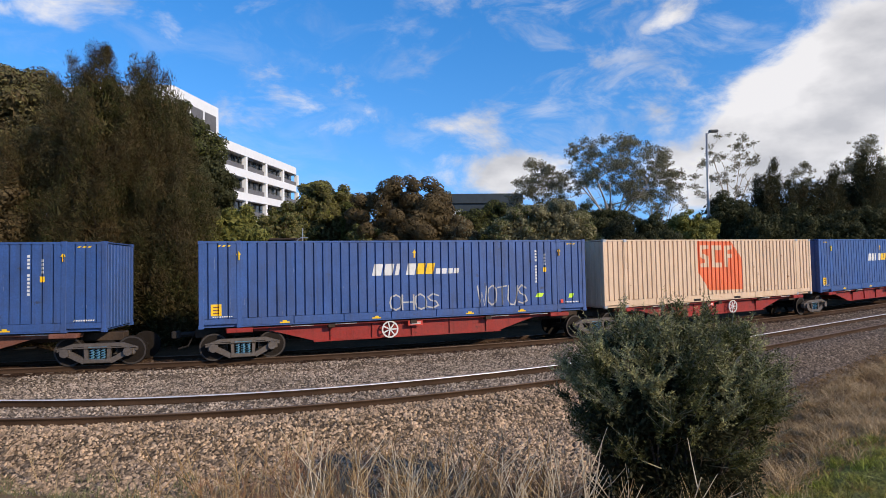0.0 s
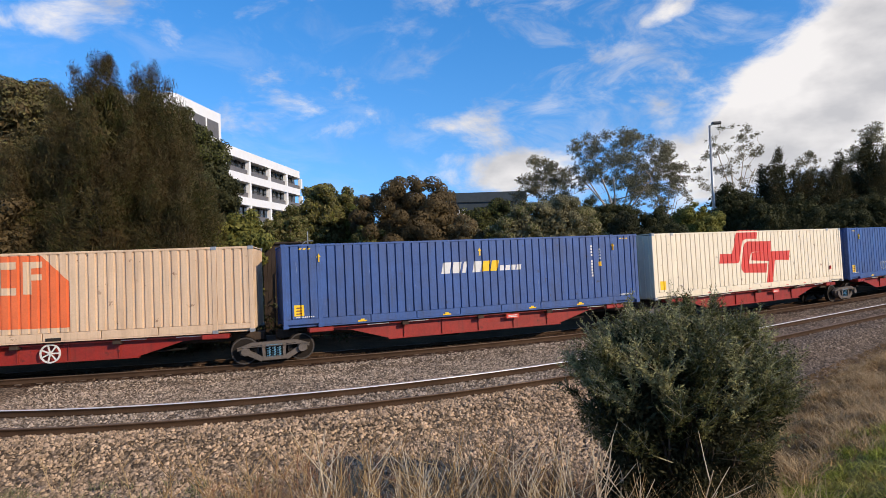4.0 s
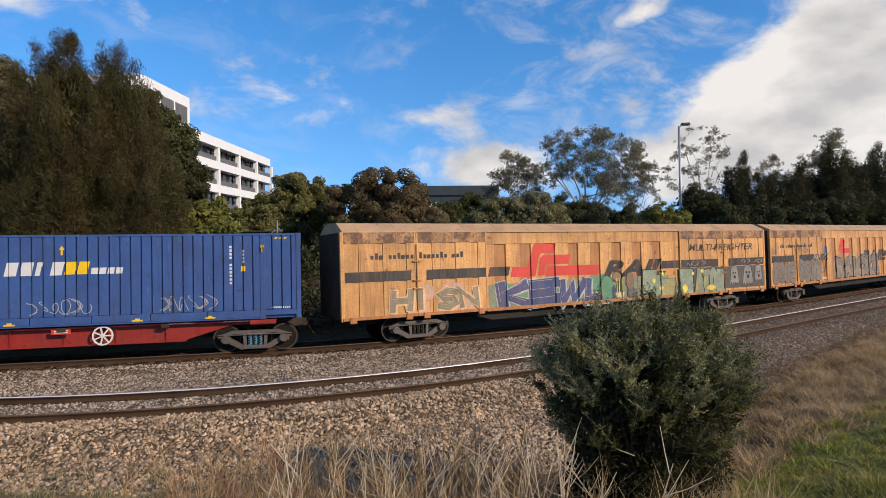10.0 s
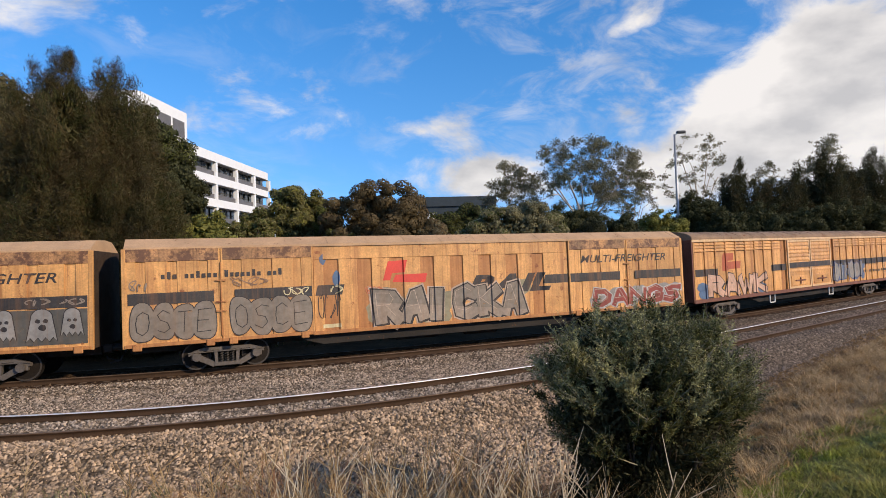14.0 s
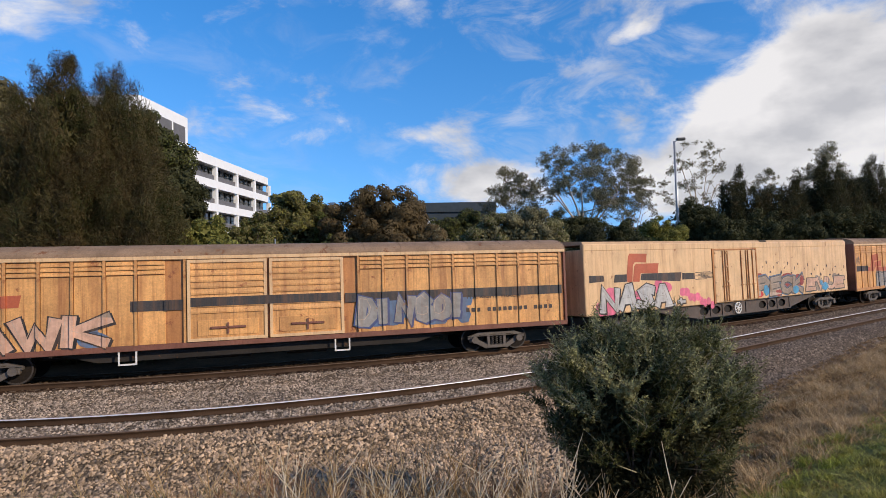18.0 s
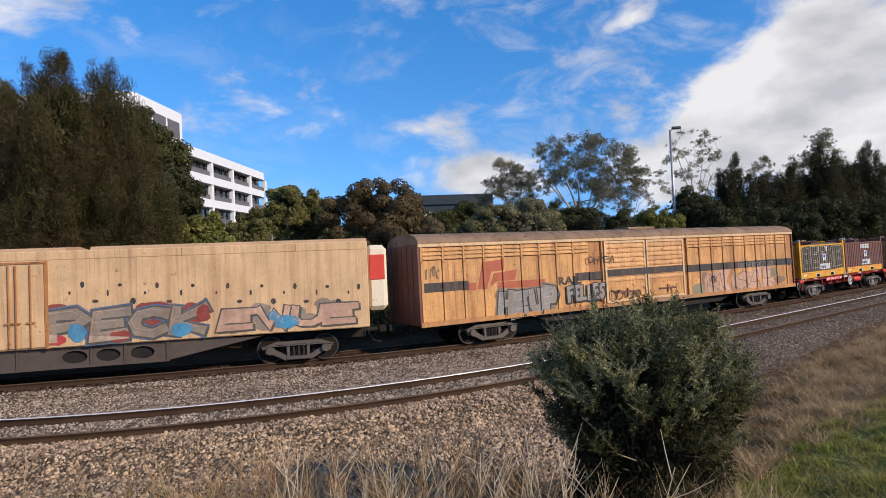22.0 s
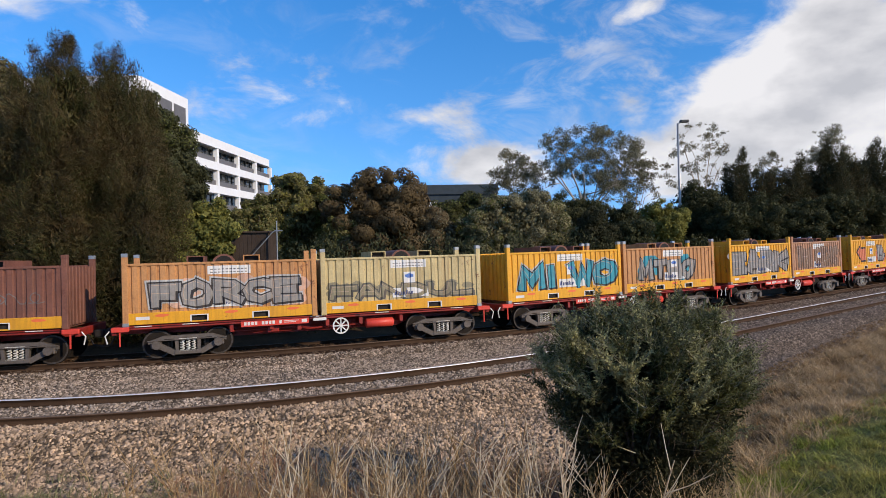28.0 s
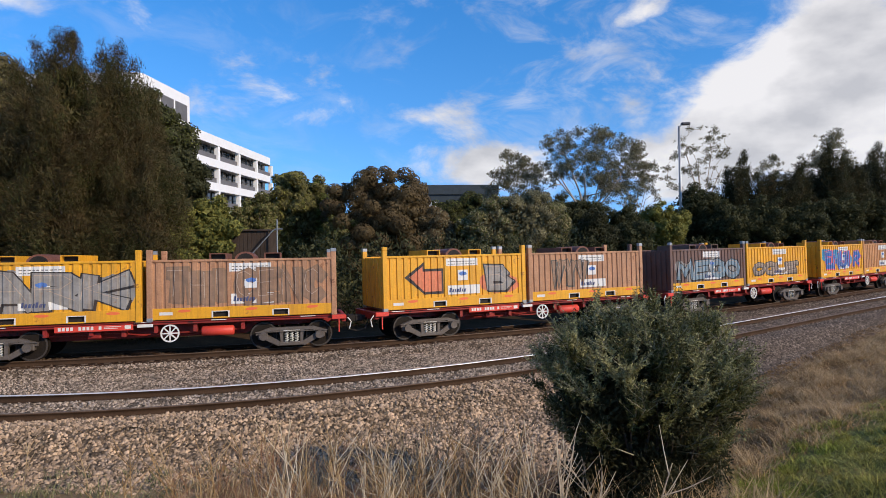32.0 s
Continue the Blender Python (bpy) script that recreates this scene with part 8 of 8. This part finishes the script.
def sown(n, x0, x1, y0, y1, keep, seed):
    r = np.random.default_rng(seed)
    px, py = r.uniform(x0, x1, n), r.uniform(y0, y1, n)
    k = keep(px, py, r)
    return px[k], py[k]


def tufts(px, py, size, level):
    return np.array([noise.noise((x / size, y / size, 7.0)) for x, y in zip(px, py)]) > level


px_, py_ = sown(46000, -4.6, 3.4, 4.0, 11.2, lambda x, y, r: (bank(x, y) > -0.9) & (r.random(len(x)) < smooth(-0.9, 1.5, bank(x, y)) * smooth(-4.6, -2.2, x) * 0.8) & tufts(x, y, 0.5, -0.25), 1)
tagged(part("dry_grass", blades("dry_grass", px_, py_, 0.26, 0.0045, 1.4, 2, "straw_red"), None), "dry tangled grass on the bank", "dry grass", kind="stuff")
px_, py_ = sown(9000, -4.4, 4.2, 5.0, 10.4, lambda x, y, r: (bank(x, y) > 0.0) & (r.random(len(x)) < smooth(-4.4, -1.0, x)) & tufts(x, y, 0.7, 0.06), 3)
tagged(part("straw_stalks", blades("straw_stalks", px_, py_, 0.70, 0.0042, 0.8, 4, "straw"), None), "tall pale straw stalks", "dry grass", kind="stuff")
px_, py_ = sown(110000, -5.0, 5.0, 5.4, 12.0, lambda x, y, r: (bank(x, y) > -1.5) & (r.random(len(x)) < smooth(-1.5, 0.4, bank(x, y)) * smooth(-5.0, -3.0, x)), 61)
tagged(part("straw_litter", blades("straw_litter", px_, py_, 0.07, 0.008, 2.6, 62, "litter_straw"), None), "broken straw lying on the gravel", "dry grass", kind="stuff")
px_, py_ = sown(5000, -9.5, -3.2, 8.2, 11.2, lambda x, y, r: tufts(x, y, 0.5, 0.12), 31)
tagged(part("low_weeds", blades("low_weeds", px_, py_, 0.20, 0.009, 1.3, 32, "scrub"), None), "low grey-green weeds in the ballast", "weeds", kind="stuff")
px_, py_ = sown(700000, 4, 32, 8.0, 36, lambda x, y, r: (bank(x, y) > -0.15) & (bank(x, y) < 2.2) & (r.random(len(x)) < 0.9), 41)
tagged(part("matted_grass", blades("matted_grass", px_, py_, 0.075, 0.016, 2.0, 42, "thatch"), None), "matted short brown grass along the bank's foot", "dry grass", kind="stuff")
px_, py_ = sown(130000, 2.5, 26, 5.0, 30, lambda x, y, r: (bank(x, y) > 0.75 + 0.5 * smooth(9, 5, x) * -1) & (bank(x, y) < green_edge(x) + 0.5) & (r.random(len(x)) < 0.8) & tufts(x, y, 0.5, -0.42), 5)
tagged(part("bank_grass", blades("bank_grass", px_, py_, 0.17, 0.009, 1.8, 6, "straw_dark"), None), "brown dry grass on the bank's edge", "dry grass", kind="stuff")
px_, py_ = sown(22000, 2.5, 22, 5.0, 26, lambda x, y, r: (bank(x, y) > 0.9) & (bank(x, y) < green_edge(x) + 0.6) & tufts(x, y, 0.8, 0.05), 7)
tagged(part("bank_straw", blades("bank_straw", px_, py_, 0.22, 0.007, 1.8, 8, "straw"), None), "pale straw on the bank's edge", "dry grass", kind="stuff")
cx_, cy_ = sown(1500, 4.0, 24, 7.0, 28, lambda x, y, r: (bank(x, y) > 0.8) & (bank(x, y) < green_edge(x) + 0.35) & (r.random(len(x)) < 0.75), 51)
r_ = np.random.default_rng(52)
px_, py_ = np.repeat(cx_, 70) + r_.normal(0, 0.09, len(cx_) * 70), np.repeat(cy_, 70) + r_.normal(0, 0.09, len(cx_) * 70)
tagged(part("tussocks", blades("tussocks", px_, py_, 0.27, 0.006, 1.5, 53, "straw"), None), "pale tussocks of dry grass along the bank", "dry grass", kind="stuff")
px_, py_ = sown(230000, 3.0, 20, 3.8, 20, lambda x, y, r: (bank(x, y) > green_edge(x) - 0.2) & (r.random(len(x)) < smooth(-0.2, 0.8, bank(x, y) - green_edge(x)) + 0.06) & tufts(x, y, 0.45, -0.22), 9)
tagged(part("green_grass", blades("green_grass", px_, py_, 0.075, 0.008, 1.8, 10, "grass"), None), "short green grass on the bank", "grass", kind="stuff")
cx_, cy_ = sown(2600, 3.0, 16, 3.8, 16, lambda x, y, r: (bank(x, y) > green_edge(x) + r.uniform(-0.25, 0.3, len(x))) & tufts(x, y, 0.9, -0.1), 71)
r_ = np.random.default_rng(72)
px_, py_ = np.repeat(cx_, 55) + r_.normal(0, 0.07, len(cx_) * 55), np.repeat(cy_, 55) + r_.normal(0, 0.07, len(cx_) * 55)
tagged(part("grass_clumps", blades("grass_clumps", px_, py_, 0.15, 0.006, 1.4, 73, "grass"), None), "longer clumps of yellow-green grass", "grass", kind="stuff")
px_, py_ = sown(900, 3.0, 14, 3.8, 14, lambda x, y, r: (bank(x, y) > green_edge(x) - 0.1) & tufts(x, y, 0.6, 0.1), 75)
tagged(part("broad_weeds", blades("broad_weeds", px_, py_, 0.13, 0.022, 2.0, 76, "grass"), None), "broad-leaved weeds in the turf", "weeds", kind="stuff")
px_, py_ = sown(16000, 3.0, 18, 3.8, 20, lambda x, y, r: (bank(x, y) > green_edge(x) - 0.3) & tufts(x, y, 0.6, 0.12), 77)
tagged(part("turf_straw", blades("turf_straw", px_, py_, 0.11, 0.006, 2.2, 78, "thatch"), None), "dead straw lying in the turf", "dry grass", kind="stuff")

px_, py_ = sown(9000, -6, 7, -3, 4.4, lambda x, y, r: tufts(x, y, 0.8, -0.2), 21)
tagged(part("bank_tufts", blades("bank_tufts", px_, py_, 0.16, 0.005, 1.0, 22, "straw_dark"), None), "short dry tufts on top of the bank", "dry grass", kind="stuff")


def weed(x, y, h, seed, mat="straw", k=1.0, twigs=(3, 6), reach=(0.22, 0.45)):
    """A dead branching weed: a stalk and the twigs on it."""
    rnd = random.Random(seed)
    z = float(ground_z([x], [y], False)[0])
    lean = Vector((rnd.gauss(0, 0.24), rnd.uniform(-0.3, 0.3), 1)).normalized()
    top = lean * h
    stalk = Build().tube([(0, 0, -0.05), tuple(top * 0.5 + Vector((rnd.uniform(-0.03, 0.03), 0, 0))), tuple(top)], [0.0065 * k, 0.005 * k, 0.003 * k], 5)
    ob = tagged(part("dead_weed", stalk, mat), "dead dry branching weed stalk" if mat != "straw_white" else "bleached pale branching weed stalk", "weed", "dead weeds on the bank")
    for _ in range(rnd.randint(*twigs)):
        f = rnd.uniform(0.3, 0.9)
        d = Vector((rnd.uniform(-1, 1), rnd.uniform(-1, 1), rnd.uniform(0.5, 1.5))).normalized() * h * rnd.uniform(*reach)
        p = top * f
        part("twig", Build().tube([tuple(p), tuple(p + d * 0.5 + Vector((0, 0, -0.02))), tuple(p + d)], [0.004 * k, 0.003 * k, 0.002 * k], 4), mat, ob)
    ob.location = (x, y, z)
    return ob


rnd = random.Random(17)
for i in range(120):
    x = rnd.gauss(-0.2, 1.7)
    y = rnd.uniform(5.8, 9.6)
    if (x > 1.2 and y < 8.6 and i % 6) or x < -4:
        continue
    weed(x, y, rnd.uniform(0.6, 1.4), 200 + i, "straw" if rnd.random() < 0.5 else "straw_dark", 1.25, (4, 8), (0.2, 0.5))

for i in range(55):
    weed(rnd.uniform(-1.8, 2.4), rnd.uniform(5.8, 7.8), rnd.uniform(0.7, 1.35), 600 + i, "straw_white", 1.5, (2, 5), (0.3, 0.55))
for i in range(70):
    weed(rnd.uniform(-3.6, 1.6), rnd.uniform(8.0, 11.0), rnd.uniform(0.45, 0.95), 800 + i, "straw_red", 1.3, (8, 13), (0.16, 0.42))
for x, y, h in ((-4.2, 10.2, 1.0), (-5.9, 10.6, 0.9), (-2.6, 9.6, 1.25), (-7.6, 11.0, 0.8), (-6.6, 9.9, 0.8)):
    weed(x, y, h, int(900 + 10 * y), "straw", 1.5, (6, 9), (0.15, 0.35))


def stones(name, px, py, size, seed, label, material="stone"):
    """Loose angular stones lying on the bed."""
    r = np.random.default_rng(seed)
    n = len(px)
    z = ground_z(px, py, False)
    base = np.array([(1, 0, -0.3), (0, 1, -0.3), (-1, 0, -0.3), (0, -1, -0.3), (0.25, 0.1, 0.8), (-0.3, -0.1, 0.65)], float)
    s = size * r.uniform(0.5, 1.5, (n, 1, 1))
    v = base[None] * s * r.uniform(0.6, 1.3, (n, 6, 3)) + r.normal(size=(n, 6, 3)) * size * 0.22
    a = r.uniform(0, 6.28, n)
    c, q = np.cos(a)[:, None], np.sin(a)[:, None]
    v = np.stack([v[..., 0] * c - v[..., 1] * q, v[..., 0] * q + v[..., 1] * c, v[..., 2] * 0.8], -1)
    v += np.stack([px, py, z + size * 0.25], 1)[:, None]
    f = np.array([(0, 1, 4), (1, 5, 4), (1, 2, 5), (2, 3, 5), (3, 4, 5), (3, 0, 4)])
    i = (np.arange(n)[:, None, None] * 6 + f[None]).reshape(-1, 3)
    tagged(part(name, mesh_np(name, v.reshape(-1, 3), i, material), None), label, "ballast", kind="stuff")


def on_bed(x, y, r):
    dl, dm, e = away(LOOP, x, y), away(MAIN, x, y), bank(x, y)
    return (((x - 2.3) / 1.4) ** 2 + ((y - 10.0) / 0.85) ** 2 > r.uniform(0.6, 1.2, len(x))) & (e < 0.6) & (dm > -2.5) & (dl < 6.6) & (abs(abs(dl) - 0.7525) > 0.07) & (abs(abs(dm) - 0.7525) > 0.09)


px_, py_ = sown(82000, -13, 12, 10, 25, lambda x, y, r: on_bed(x, y, r) & (r.random(len(x)) < smooth(10, 3, x)) & (away(MAIN, x, y) > 1.2) & (away(LOOP, x, y) < 0.75), 11)
stones("ballast_stones", px_, py_, 0.036, 12, "fine grey-brown ballast stones", "stone_grey")
# darker stones paint the shade below the train
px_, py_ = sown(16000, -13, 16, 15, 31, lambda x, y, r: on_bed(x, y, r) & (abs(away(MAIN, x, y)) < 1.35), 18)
stones("oily_ballast_stones", px_, py_, 0.04, 19, "ballast stones darkened for the shade under the train", "stone_shaded")
px_, py_ = sown(60000, -12.5, 9, 8.6, 17, lambda x, y, r: on_bed(x, y, r) & (away(LOOP, x, y) > 0.7), 15)
stones("ballast_stones", px_, py_, 0.044, 16, "coarse tan ballast stones beside the empty track")
px_, py_ = sown(60000, 3, 34, 14, 44, lambda x, y, r: on_bed(x, y, r) & (r.random(len(x)) < smooth(3, 10, x)) & (away(MAIN, x, y) > 1.2), 13)
stones("ballast_stones", px_, py_, 0.04, 14, "grey-brown ballast stones farther along the track", "stone_dim")


motions()
